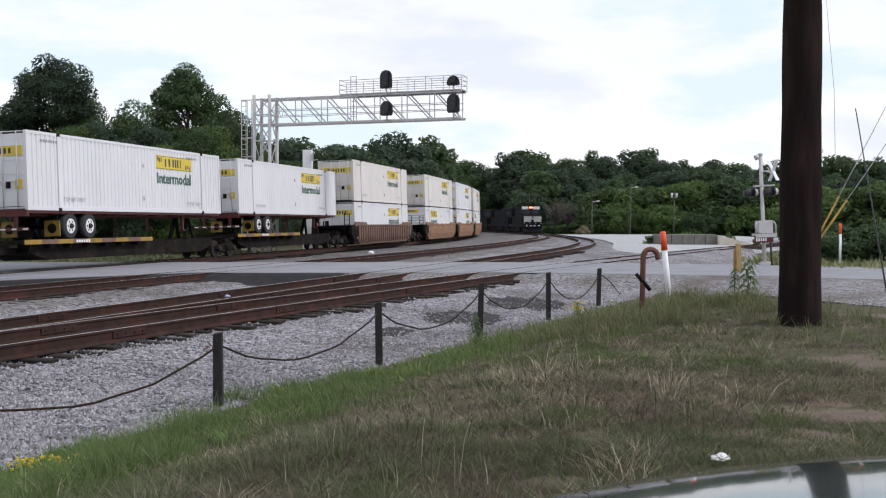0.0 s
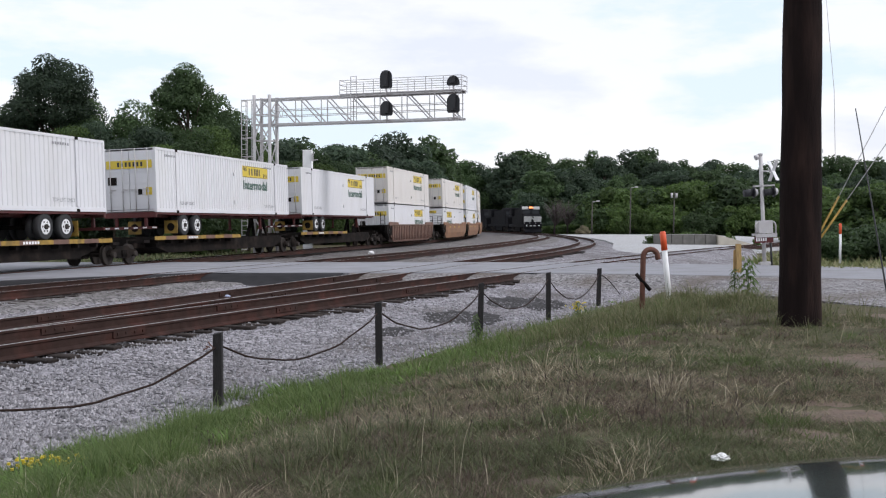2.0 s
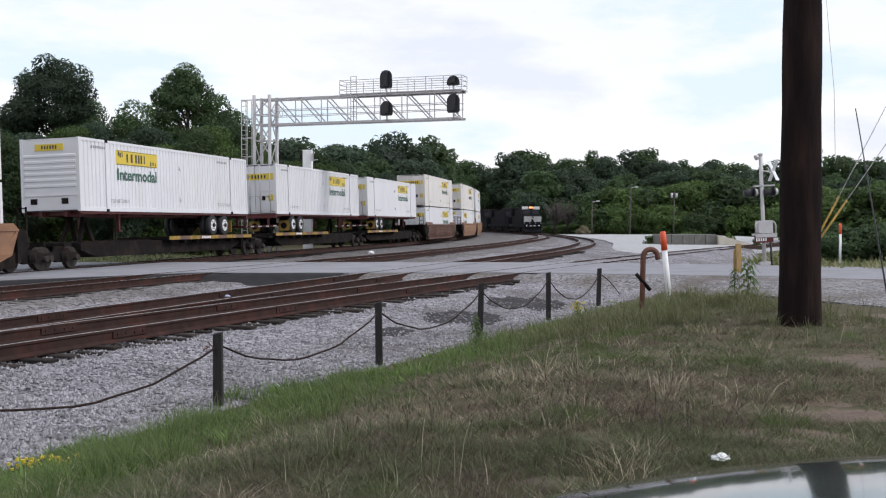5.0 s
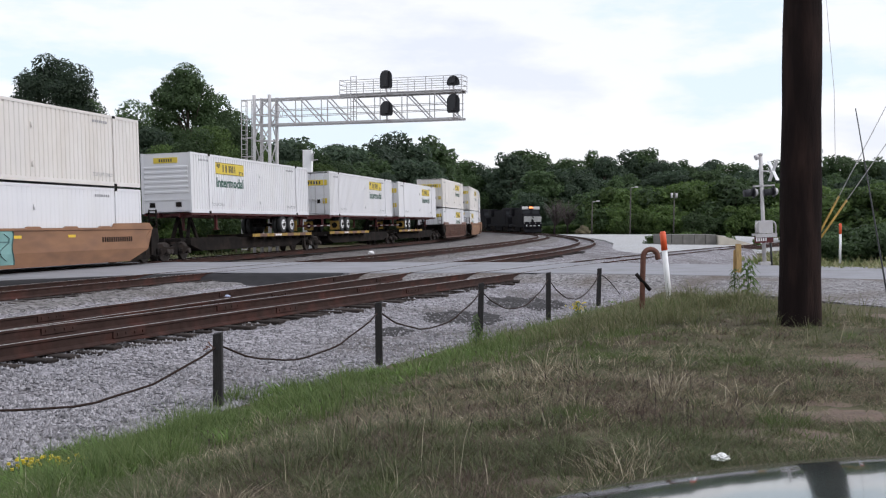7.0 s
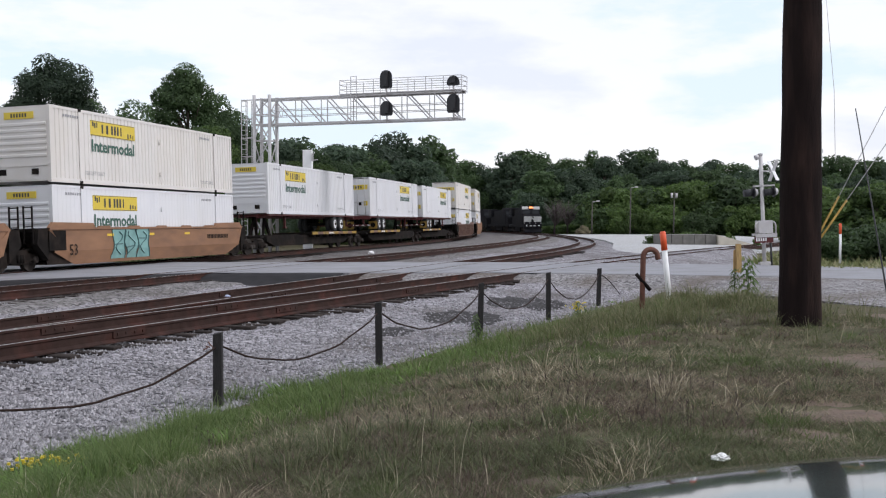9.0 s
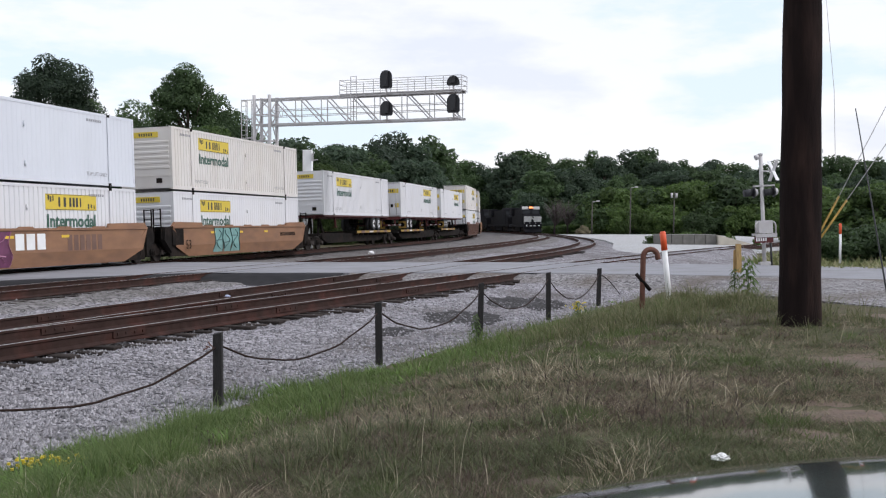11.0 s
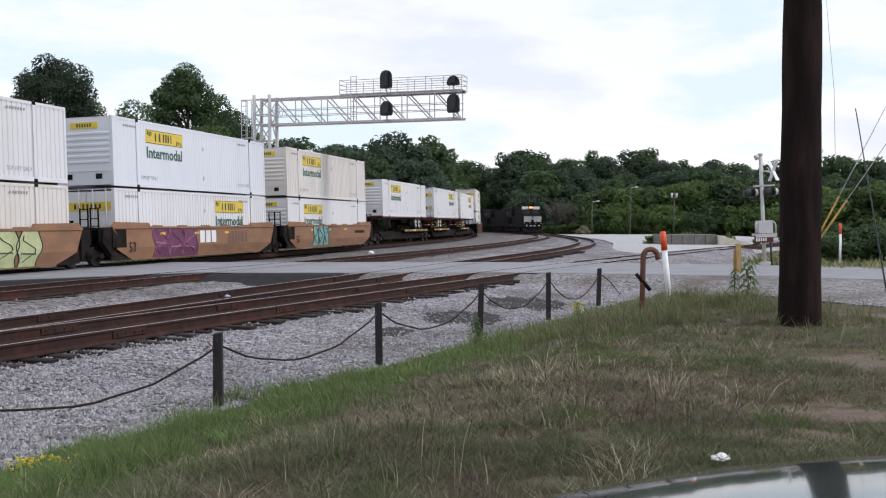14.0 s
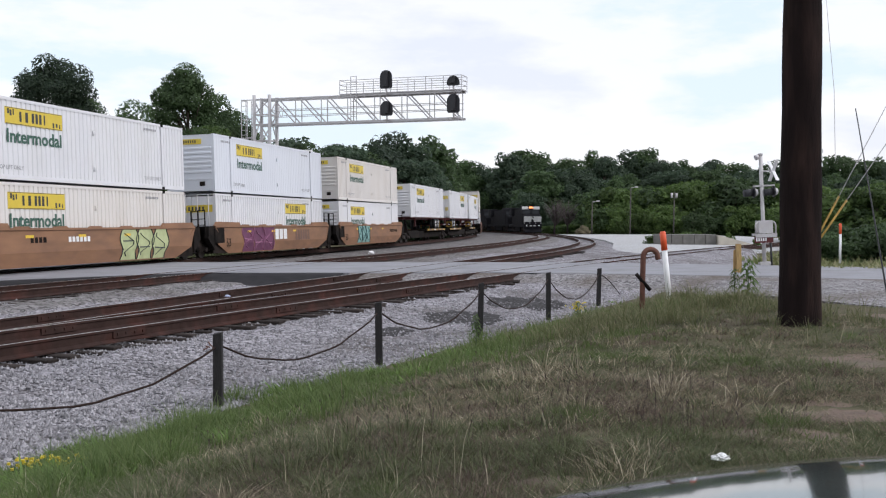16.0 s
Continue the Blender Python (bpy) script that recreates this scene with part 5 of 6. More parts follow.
# ---------------- small roadside things ----------------
def marker_post(px, base_y, d, height, w, lean, group="marker posts"):
    p = spot(px, base_y, d)
    g = thing("marker_post", "white plastic marker post with an orange-red cap", "marker post", group, pose(p.x, p.y, p.z, 0, lean, 0))
    bm = bmesh.new()
    tube(bm, [(0, 0, -0.5), (0, 0, height * 0.63)], w, 12)
    part("post", bm, M_WHITE, g)
    bm = bmesh.new()
    tube(bm, [(0, 0, height * 0.63), (0, 0, height * 0.98), (0, 0, height)], [w * 1.12, w * 1.12, w * 0.7], 12)
    part("cap", bm, M_ORANGE, g, "orange-red cap")


marker_post(1182, 500, 24, 1.13, 0.062, -6.0)
marker_post(1487, 446, 48, 1.25, 0.055, 0)


def hook_pipe():
    p = spot(1142, 562, 17.5)
    g = thing("bent_pipe", "rusty brown vent pipe bent over like a hook at the top", "pipe", at=pose(p.x, p.y, p.z))
    bm = bmesh.new()
    pts = [(-0.055, 0, -0.4), (-0.035, 0, 0.9)]
    for k in range(9):
        a = math.pi * (1 - k / 8)
        pts.append((0.085 + 0.115 * math.cos(a), 0, 0.98 + 0.115 * math.sin(a)))
    pts.append((0.21, 0, 0.93))
    tube(bm, pts, 0.044, 12)
    part("pipe", bm, M_RUST, g)
    bm = bmesh.new()
    tube(bm, [(-0.15, -0.02, 0.70), (0.08, -0.02, 0.44)], 0.030, 8)
    part("brace", bm, M_UNDER, g)


hook_pipe()
bm = bmesh.new()
sp = spot(1309, 475, 40)
beam(bm, (sp.x, sp.y, -0.5), (sp.x - 0.05, sp.y, 1.02), 0.17)
beam(bm, (sp.x - 0.16, sp.y + 0.1, -0.5), (sp.x - 0.14, sp.y + 0.1, 0.8), 0.10)
tagged(part("wooden_stub", bm, mat("yellowed_wood", (0.36, 0.24, 0.10), 0.9, var=0.3, scale=8, stretch=(3, 3, 0.5))), "short split yellow-brown wooden stub in the gravel", "post")

# loading dock and ramp in the yard
def dock():
    g = thing("loading_dock", "low weathered concrete loading dock with a sloping ramp", "loading dock")
    x0, x1 = 20.0, 25.2
    y0, y1 = 100, 103.5
    for k in range(5):
        bm = bmesh.new()
        a, b = x0 + (x1 - x0) * k / 5, x0 + (x1 - x0) * (k + 1) / 5
        box(bm, a + 0.02, b - 0.02, y0, y1, -0.4, 0.72)
        bmesh.ops.bevel(bm, geom=bm.edges[:], offset=0.03, segments=1, affect='EDGES')
        part("dock_block", bm, M_CONC, g)
    bm = bmesh.new()
    out = [(x1 + 0.02, -0.4), (x1 + 0.02, 0.68), (x1 + 3.3, -0.2), (x1 + 3.3, -0.4)]
    prism(bm, out, y0 - 0.6, y1 - 0.4, lambda a, z, t: (a, t, z))
    part("ramp", bm, mat("pale_concrete", (0.46, 0.42, 0.35), 0.9, var=0.15, scale=1.5), g, "pale worn ramp")


dock()


M_GREYPOLE = mat("weathered_grey_pole", (0.085, 0.078, 0.068), 0.9, var=0.2, scale=2)


def lamp_pole(px, top, base, d, lamp):
    p0, p1 = spot(px, base, d), spot(px + 1, top, d)
    g = thing("light_pole", "tall thin wooden light pole at the edge of the yard", "light pole", "yard light poles")
    bm = bmesh.new()
    tube(bm, [p0 - Vector((0, 0, 0.5)), p1], [0.13, 0.08], 8)
    part("pole", bm, M_GREYPOLE, g)
    bm = bmesh.new()
    if lamp:
        beam(bm, p1, p1 + Vector((0.9, 0, 0.15)), 0.08)
        box(bm, p1.x + 0.7, p1.x + 1.25, p1.y - 0.2, p1.y + 0.2, p1.z + 0.05, p1.z + 0.28)
        part("lamp_arm", bm, M_STEEL, g)
    else:
        for s in (-0.42, 0.36):
            tube(bm, [(p1.x + s, p1.y, p1.z - 1.0), (p1.x + s, p1.y, p1.z - 0.2)], 0.20, 10)
        split_part("transformer", bm, M_STEEL, g, "pale cylindrical transformer")


lamp_pole(1115, 333, 414, 185, True)
lamp_pole(1047, 358, 410, 184, True)
lamp_pole(1192, 340, 408, 184, False)

# plastic bag and small litter
def crumple(name, label, p, size, material, seed):
    bm = bmesh.new()
    bmesh.ops.create_icosphere(bm, subdivisions=3, radius=1.0)
    for v in bm.verts:
        n1 = noise.noise(v.co * 2.3 + Vector((seed, 0, 0))) * 0.5 + noise.noise(v.co * 5.1 + Vector((0, seed, 0))) * 0.3
        v.co = Vector((v.co.x * size * (1 + n1), v.co.y * size * 0.7 * (1 + n1), max(-0.3, v.co.z) * size * 0.55 * (1 + n1)))
    bm.transform(Matrix.Translation(p))
    return tagged(part(name, bm, material), label, "litter")


crumple("plastic_bag", "crumpled white plastic bag lying in the grass", Vector((1.40, 5.45, ground_z(1.40, 5.45) + 0.03)), 0.044, M_WHITE, 1)
crumple("plastic_scrap", "small white scrap of plastic on the ballast", spot(657, 448, 57), 0.16, M_WHITE, 2)
crumple("plastic_scrap", "small pale blue scrap of plastic beside the rail", spot(402, 525, 25.5), 0.06, mat("pale_blue_plastic", (0.45, 0.50, 0.68), 0.5), 3)

# ---------------- standing locomotives ----------------
M_GREYPANEL = mat("grimy_pale_paint", (0.40, 0.40, 0.39), 0.6, var=0.2, scale=2)


def locomotive(s, lit, group="standing locomotives"):
    x, y, h = MAIN.at(s, -0.75)
    m = pose(x, y, 0, 0, 0, -90 - math.degrees(h))       # x of the engine points back to the camera
    g = thing("locomotive", "black and white diesel locomotive standing with its headlight lit" if lit else "black diesel locomotive coupled behind the leading engine", "locomotive", group, m)
    W = 1.52
    bm = bmesh.new()
    box(bm, -10.5, 10.2, -W, W, 1.05, 1.55)
    box(bm, -3.5, 3.5, -1.25, 1.25, 0.35, 1.06)
    part("underframe", bm, M_LOCO, g)
    bm = bmesh.new()
    box(bm, -10.2, 4.8, -0.95, 0.95, 1.55, 4.25)
    box(bm, -9.8, -6.6, -1.5, 1.5, 3.1, 4.45)
    bmesh.ops.bevel(bm, geom=bm.edges[:], offset=0.10, segments=2, affect='EDGES')
    part("long_hood", bm, M_LOCO, g)
    bm = bmesh.new()
    prism(bm, [(4.8, 1.55), (8.2, 1.55), (8.2, 3.30), (8.0, 4.02), (7.78, 4.42), (7.2, 4.65), (4.8, 4.65)], -W, W, lambda a, z, t: (a, t, z))
    cab = part("cab", bm, M_LOCO, g)
    bm = bmesh.new()
    prism(bm, [(7.62, 4.52), (7.80, 4.42), (7.98, 4.08), (8.04, 4.12), (7.86, 4.48), (7.68, 4.58)], -W, -0.42, lambda a, z, t: (a, t, z))
    prism(bm, [(7.62, 4.52), (7.80, 4.42), (7.98, 4.08), (8.04, 4.12), (7.86, 4.48), (7.68, 4.58)], 0.42, W, lambda a, z, t: (a, t, z))
    part("cab_stripe", bm, M_GREYPANEL if lit else M_LOCO, cab, "pale roof stripe" if lit else "")
    bm = bmesh.new()
    for s2 in (-1, 1):
        prism(bm, [(8.215, 3.30), (8.03, 3.95), (8.045, 3.97), (8.23, 3.32)], s2 * 0.15, s2 * 1.35, lambda a, z, t: (a, t, z))
    split_part("windscreen", bm, M_GLASS, cab)
    bm = bmesh.new()
    prism(bm, [(8.2, 1.55), (10.0, 1.55), (10.0, 2.85), (9.6, 3.12), (8.2, 3.22)], -1.46, 1.46, lambda a, z, t: (a, t, z))
    nose = part("nose", bm, M_LOCO, g)
    bm = bmesh.new()
    for a0, a1 in ((-1.46, -0.22), (0.22, 1.46)):
        prism(bm, [(a0, 1.95), (a1, 1.95), (a1 + 0.10, 2.84), (a0, 2.84)], 10.005, 10.03, lambda p, z, t: (t, p, z))
    prism(bm, [(-0.30, 2.55), (0.35, 2.20), (0.35, 2.45), (-0.30, 2.84)], 10.005, 10.03, lambda p, z, t: (t, p, z))
    split_part("front_panel", bm, M_GREYPANEL if lit else M_LOCO, nose, "cream panel with a dark emblem gap on the nose" if lit else "")
    bm = bmesh.new()
    for a0 in (-0.55, 0.1):
        box(bm, 10.505, 10.52, a0, a0 + 0.42, 1.20, 1.36)
    split_part("number_board", bm, M_GREYPANEL if lit else M_LOCO, g, "small pale plate" if lit else "")
    bm = bmesh.new()
    for s2 in (-1.42, -0.5, 0.5, 1.42):
        beam(bm, (10.25, s2, 1.5), (10.25, s2, 2.85), 0.05)
    beam(bm, (10.25, -1.42, 2.85), (10.25, 1.42, 2.85), 0.05)
    small_part("handrail", bm, M_GREYPANEL if lit else M_LOCO, g)
    bm = bmesh.new()
    prism(bm, [(10.2, 0.95), (10.85, 0.25), (10.85, 0.15), (10.2, 0.15)], -1.45, 1.45, lambda a, z, t: (a, t, z))
    box(bm, 10.2, 10.5, -W, W, 0.9, 1.6)
    box(bm, 10.5, 11.2, -0.15, 0.15, 0.7, 1.05)
    part("pilot", bm, M_LOCO, g)
    bm = bmesh.new()
    for yy in (-0.17, 0.17):
        tube(bm, [(7.7, yy, 4.42), (8.05, yy, 4.42)], 0.17, 12)
    split_part("headlight", bm, M_HEADLIGHT if lit else M_GLASS, cab, "lit orange headlight" if lit else "")
    bm = bmesh.new()
    for yy in (-1.05, 1.05):
        tube(bm, [(10.5, yy, 1.32), (10.56, yy, 1.32)], 0.10, 10)
    split_part("ditch_light", bm, M_WHITE if lit else M_GLASS, g)
    for cx in (-6.8, 6.8):
        bm = bmesh.new()
        box(bm, cx - 2.3, cx + 2.3, -1.22, 1.22, 0.45, 0.95)
        part("truck_frame", bm, M_UNDER, g)
        for dx in (-1.75, 0, 1.75):
            bm = bmesh.new()
            for s2 in (-1, 1):
                tube(bm, [(cx + dx, s2 * 0.70, 0.53), (cx + dx, s2 * 0.85, 0.53)], 0.53, 18)
            part("wheel", bm, M_WHEEL, g)
    return g


locomotive(169.5, True)
locomotive(191.7, False)
locomotive(213.9, False)

# ---------------- trees ----------------
def leaf_mesh(name, centres, radii, per, size, material, rng, flat=0.75):
    """Leaf sprays: small bent quads strewn through and over clumps."""
    vs, fs = [], []
    for (c, r) in zip(centres, radii):
        n = int(per * (r ** 2))
        d = rng.normal(size=(n, 3))
        d /= np.linalg.norm(d, axis=1)[:, None]
        rad = r * (0.55 + 0.5 * rng.random(n) ** 0.6)
        pos = c + d * rad[:, None] * np.array([1, 1, flat])
        up = 0.75 * d + np.array([0, 0, 0.40]) + 0.48 * rng.normal(size=(n, 3))
        up /= np.linalg.norm(up, axis=1)[:, None]
        u = rng.normal(size=(n, 3))
        u -= up * np.sum(u * up, axis=1)[:, None] * 0.85
        u /= np.linalg.norm(u, axis=1)[:, None]
        w = np.cross(u, up)
        s = size * (0.6 + 0.8 * rng.random(n))[:, None]
        vs.append(np.stack([pos - u * s * 0.9 - w * s * 0.55, pos - u * s * 0.7 + w * s * 0.65, pos + u * s * 1.1], 1).reshape(-1, 3))
    v = np.concatenate(vs)
    f = np.arange(len(v)).reshape(-1, 3)
    me = bpy.data.meshes.new(name)
    me.from_pydata(v.tolist(), [], f.tolist())
    me.materials.append(material)
    return me


def make_tree(seed, height, spread, low, leaf, per, size, label, clumps=34, group="trees", egg=False):
    """A tapered trunk with limbs, and a crown of leaf clumps from low * height upwards."""
    rng = np.random.default_rng(seed)
    r = random.Random(seed)
    t = thing("tree", label, "tree", group)
    bm = bmesh.new()
    tube(bm, [(0, 0, -0.8), (0.05, 0, height * 0.3), (0.15, 0.1, height * 0.6), (0.1, 0, height * 0.88)], [0.30, 0.23, 0.15, 0.04], 8)
    cs, rs = [], []
    for k in range(clumps):
        q = (k + 0.5) / clumps
        z = height * (low + (0.94 - low) * q)
        prof = math.sin(math.pi * min(1.0, 0.22 + 0.74 * q)) ** 0.7
        a = r.uniform(0, math.tau)
        rad = spread * prof * r.uniform(0.25, 0.95)
        if egg:
            prof = math.sqrt(max(0.08, 1 - (2 * q - 0.95) ** 2))
            rad = spread * prof * r.uniform(0.45, 0.80)
        c = (rad * math.cos(a), rad * math.sin(a), z + r.uniform(-0.05, 0.05) * height)
        cs.append(np.array(c))
        rs.append(spread * (r.uniform(0.24, 0.42) if not egg else r.uniform(0.24, 0.36)))
        if k % 3 == 0:
            tube(bm, [(0.05, 0, z * 0.72), (c[0] * 0.5, c[1] * 0.5, z * 0.85), c], [0.09, 0.06, 0.02], 5)
    part("trunk", bm, M_BARK, t)
    cr = new("crown", leaf_mesh("crown", cs, rs, per, size, leaf, rng))
    cr.parent = t
    return t


WOOD = "dense dark green broadleaf tree at the edge of the woods"
BUSH = "bright green overgrown bush at the edge of the woods"
kinds = [make_tree(11, 12, 4.2, 0.10, M_LEAF[0], 78, 0.27, WOOD, 40),
         make_tree(12, 12, 4.8, 0.08, M_LEAF[0], 70, 0.28, WOOD, 40),
         make_tree(13, 12, 3.8, 0.12, M_LEAF[1], 82, 0.27, WOOD, 38),
         make_tree(14, 12, 5.0, 0.05, M_LEAF[1], 66, 0.28, WOOD, 42)]
near_kinds = [make_tree(15, 12, 4.2, 0.10, M_LEAF[1], 270, 0.14, WOOD, 40),
              make_tree(16, 12, 4.6, 0.08, M_LEAF[2], 235, 0.14, WOOD, 40),
              make_tree(17, 12, 3.8, 0.14, M_LEAF[0], 290, 0.14, WOOD, 38)]
bushes = [make_tree(21, 5, 3.4, 0.06, M_LEAF[1], 90, 0.23, BUSH, 26, "bushes"),
          make_tree(22, 5, 3.8, 0.05, M_LEAF[2], 84, 0.23, BUSH, 28, "bushes"),
          make_tree(23, 5, 3.1, 0.06, M_LEAF[2], 96, 0.23, BUSH, 26, "bushes")]
rt = random.Random(77)
used = set()


def plant(pool, px, top, d, wide=1.0, which=None):
    """A tree whose top reaches the height seen d metres away."""
    src = rt.choice(pool) if which is None else pool[which]
    H = 5.0 if src in bushes else 12.0
    p = spot(px, top, d)
    z0 = ground_z(p.x, p.y) - 0.2
    k = (p.z - z0) / (H * 1.03)
    m = pose(p.x, p.y, z0, 0, 0, rt.uniform(0, 360)) @ Matrix.Diagonal((k * wide, k * wide, k, 1))
    if src not in used:
        used.add(src)
        src.matrix_basis = m
        return src
    c = copy_thing(src, Matrix())
    c.matrix_basis = m
    return c


# two tall trees left of the signal bridge, with lower growth round them
big = [make_tree(31, 14, 3.9, 0.42, M_LEAF[0], 520, 0.105, "tall rounded dark green tree standing above the woods", 60, "tall trees", True),
       make_tree(32, 14, 3.1, 0.30, M_LEAF[1], 640, 0.105, "tall rounded dark green tree standing above the woods", 60, "tall trees", True)]
for tr, px, d, top in ((big[0], 97, 92, 94), (big[1], 332, 92, 103)):
    p = spot(px, top, d)
    z0 = ground_z(p.x, p.y)
    k = (p.z - z0) / 14.3
    tr.matrix_basis = pose(p.x, p.y, z0, 0, 0, 40) @ Matrix.Diagonal((k * 0.98, k * 0.98, k, 1))
for px, top, d, w in ((-30, 205, 88, 0.9), (22, 190, 95, 0.8), (150, 185, 92, 0.7), (182, 205, 86, 0.8), (232, 190, 88, 0.9), (262, 212, 84, 0.9), (300, 205, 95, 0.9),
                      (392, 178, 96, 0.7), (372, 215, 84, 0.9), (415, 208, 88, 0.9), (440, 225, 92, 0.8), (120, 215, 84, 1.0), (60, 225, 84, 1.0), (205, 235, 82, 1.0),
                      (340, 235, 82, 1.0), (10, 240, 82, 1.0), (-70, 200, 90, 1.0), (300, 250, 82, 1.0), (250, 255, 84, 1.0)):
    plant(near_kinds, px, top, d, w)
for px, top, d in ((485, 245, 125), (512, 236, 130), (548, 262, 128), (585, 250, 132), (608, 248, 135), (640, 272, 140), (668, 262, 142), (695, 242, 150), (728, 246, 152),
                   (765, 240, 158), (782, 268, 185), (655, 285, 130), (715, 275, 135), (750, 280, 138), (570, 285, 120), (520, 280, 118), (610, 290, 122), (690, 300, 126),
                   (815, 285, 262), (845, 292, 265), (870, 298, 268), (795, 300, 258), (830, 310, 255), (760, 300, 150), (460, 262, 110), (480, 285, 108)):
    plant(near_kinds if d < 130 else kinds, px, top, d, rt.uniform(0.9, 1.25))
tops = [(885, 290), (905, 264), (930, 266), (948, 270), (968, 288), (990, 288), (1012, 279), (1046, 266), (1068, 272), (1090, 282), (1112, 270), (1140, 266), (1158, 278),
        (1185, 278), (1210, 284), (1232, 286), (1258, 277), (1275, 290), (1300, 292), (1325, 294), (1350, 289), (1378, 288), (1400, 284), (1425, 282), (1455, 279), (1480, 280),
        (1505, 287), (1530, 283), (1556, 278), (1580, 282), (1610, 285)]
for px, top in tops:
    plant(kinds, px, top + rt.uniform(-2, 3), rt.uniform(255, 285), rt.uniform(0.85, 1.05))
for i in range(30):
    px = 860 + i * 25.5 + rt.uniform(-8, 8)
    plant(kinds, px, rt.uniform(302, 325), rt.uniform(236, 248) + (26 if px < 925 else 0), rt.uniform(1.0, 1.35))
for i in range(26):
    px = 872 + i * 10 + rt.uniform(-5, 5)
    plant(kinds, px, rt.uniform(335, 365), rt.uniform(226, 236) + (30 if px < 925 else 0), rt.uniform(1.1, 1.5))
for i in range(36):
    px = 1068 + i * 9.6
    plant(bushes, px + rt.uniform(-6, 6), 338 + 14 * math.sin(i * 0.7) + rt.uniform(-10, 12), rt.uniform(196, 210), rt.uniform(0.8, 1.1))
for i in range(26):
    plant(bushes, 1070 + i * 13.5 + rt.uniform(-6, 6), rt.uniform(362, 384), rt.uniform(188, 196), rt.uniform(0.9, 1.3))
for i in range(9):
    plant(bushes, 965 + i * 9 + rt.uniform(-4, 4), rt.uniform(396, 403), rt.uniform(203, 212), rt.uniform(1.5, 2.2))
for i in range(13):
    plant(bushes, 1440 + i * 13 + rt.uniform(-6, 6), rt.uniform(330, 356), rt.uniform(112, 130), rt.uniform(0.9, 1.2))
for i in range(12):
    plant(bushes, 1452 + i * 13 + rt.uniform(-5, 5), rt.uniform(395, 425), rt.uniform(54, 66), rt.uniform(1.1, 1.6), which=0)

for px, top, d, w in ((1150, 419, 104, 1.0), (1164, 415, 104, 0.9), (1215, 412, 106, 0.8), (1232, 411, 107, 0.8), (1290, 413, 106, 0.7), (1338, 424, 92, 0.7)):
    plant(bushes, px, top, d, w * 0.9)

def bare_tree(px, top, base, d, seed):
    """A leafless tree: a short trunk that forks into many thin upright limbs."""
    r = random.Random(seed)
    p0, p1 = spot(px, base, d), spot(px, top, d)
    h = p1.z - p0.z
    g = thing("bare_tree", "leafless grey-brown tree before the dark woods", "tree", "bare trees", pose(p0.x, p0.y, p0.z))
    bm = bmesh.new()
    tube(bm, [(0, 0, -0.6), (0.05, 0, h * 0.22), (0.0, 0.05, h * 0.5)], [0.20, 0.15, 0.08], 7)
    part("trunk", bm, M_TWIG, g)
    bm = bmesh.new()
    for k in range(70):
        a, z = r.uniform(0, math.tau), h * r.uniform(0.12, 0.5)
        reach, up = h * r.uniform(0.14, 0.42), h * r.uniform(0.25, 0.52)
        e = Vector((reach * math.cos(a), reach * math.sin(a), min(h, z + up)))
        tube(bm, [(0, 0, z), e * 0.5 + Vector((0, 0, z * 0.42)), e], [0.06, 0.04, 0.015], 4)
    small_part("limb", bm, M_TWIG, g)


M_TWIG = mat("grey_twigs", (0.085, 0.070, 0.066), 0.95, var=0.2, scale=3)
bare_tree(981, 346, 409, 200, 1)
bare_tree(1004, 350, 409, 201, 2)


def soil_pile(px, base, d, w, h):
    """A low heap of tipped earth."""
    p = spot(px, base, d)
    bm = bmesh.new()
    bmesh.ops.create_icosphere(bm, subdivisions=4, radius=1.0)
    for v in bm.verts:
        k = 1 + 0.25 * noise.noise(v.co * 2.0) + 0.08 * noise.noise(v.co * 7.0)
        v.co = Vector((v.co.x * w * k, v.co.y * w * k, max(-0.2, v.co.z) * h * k * (1.25 - 0.5 * math.hypot(v.co.x, v.co.y))))
    bm.transform(Matrix.Translation((p.x, p.y, p.z)))
    tagged(part("soil_pile", bm, M_DIRT), "low heap of tipped brown earth in the yard", "soil heap")


soil_pile(1032, 412, 184, 1.3, 1.0)

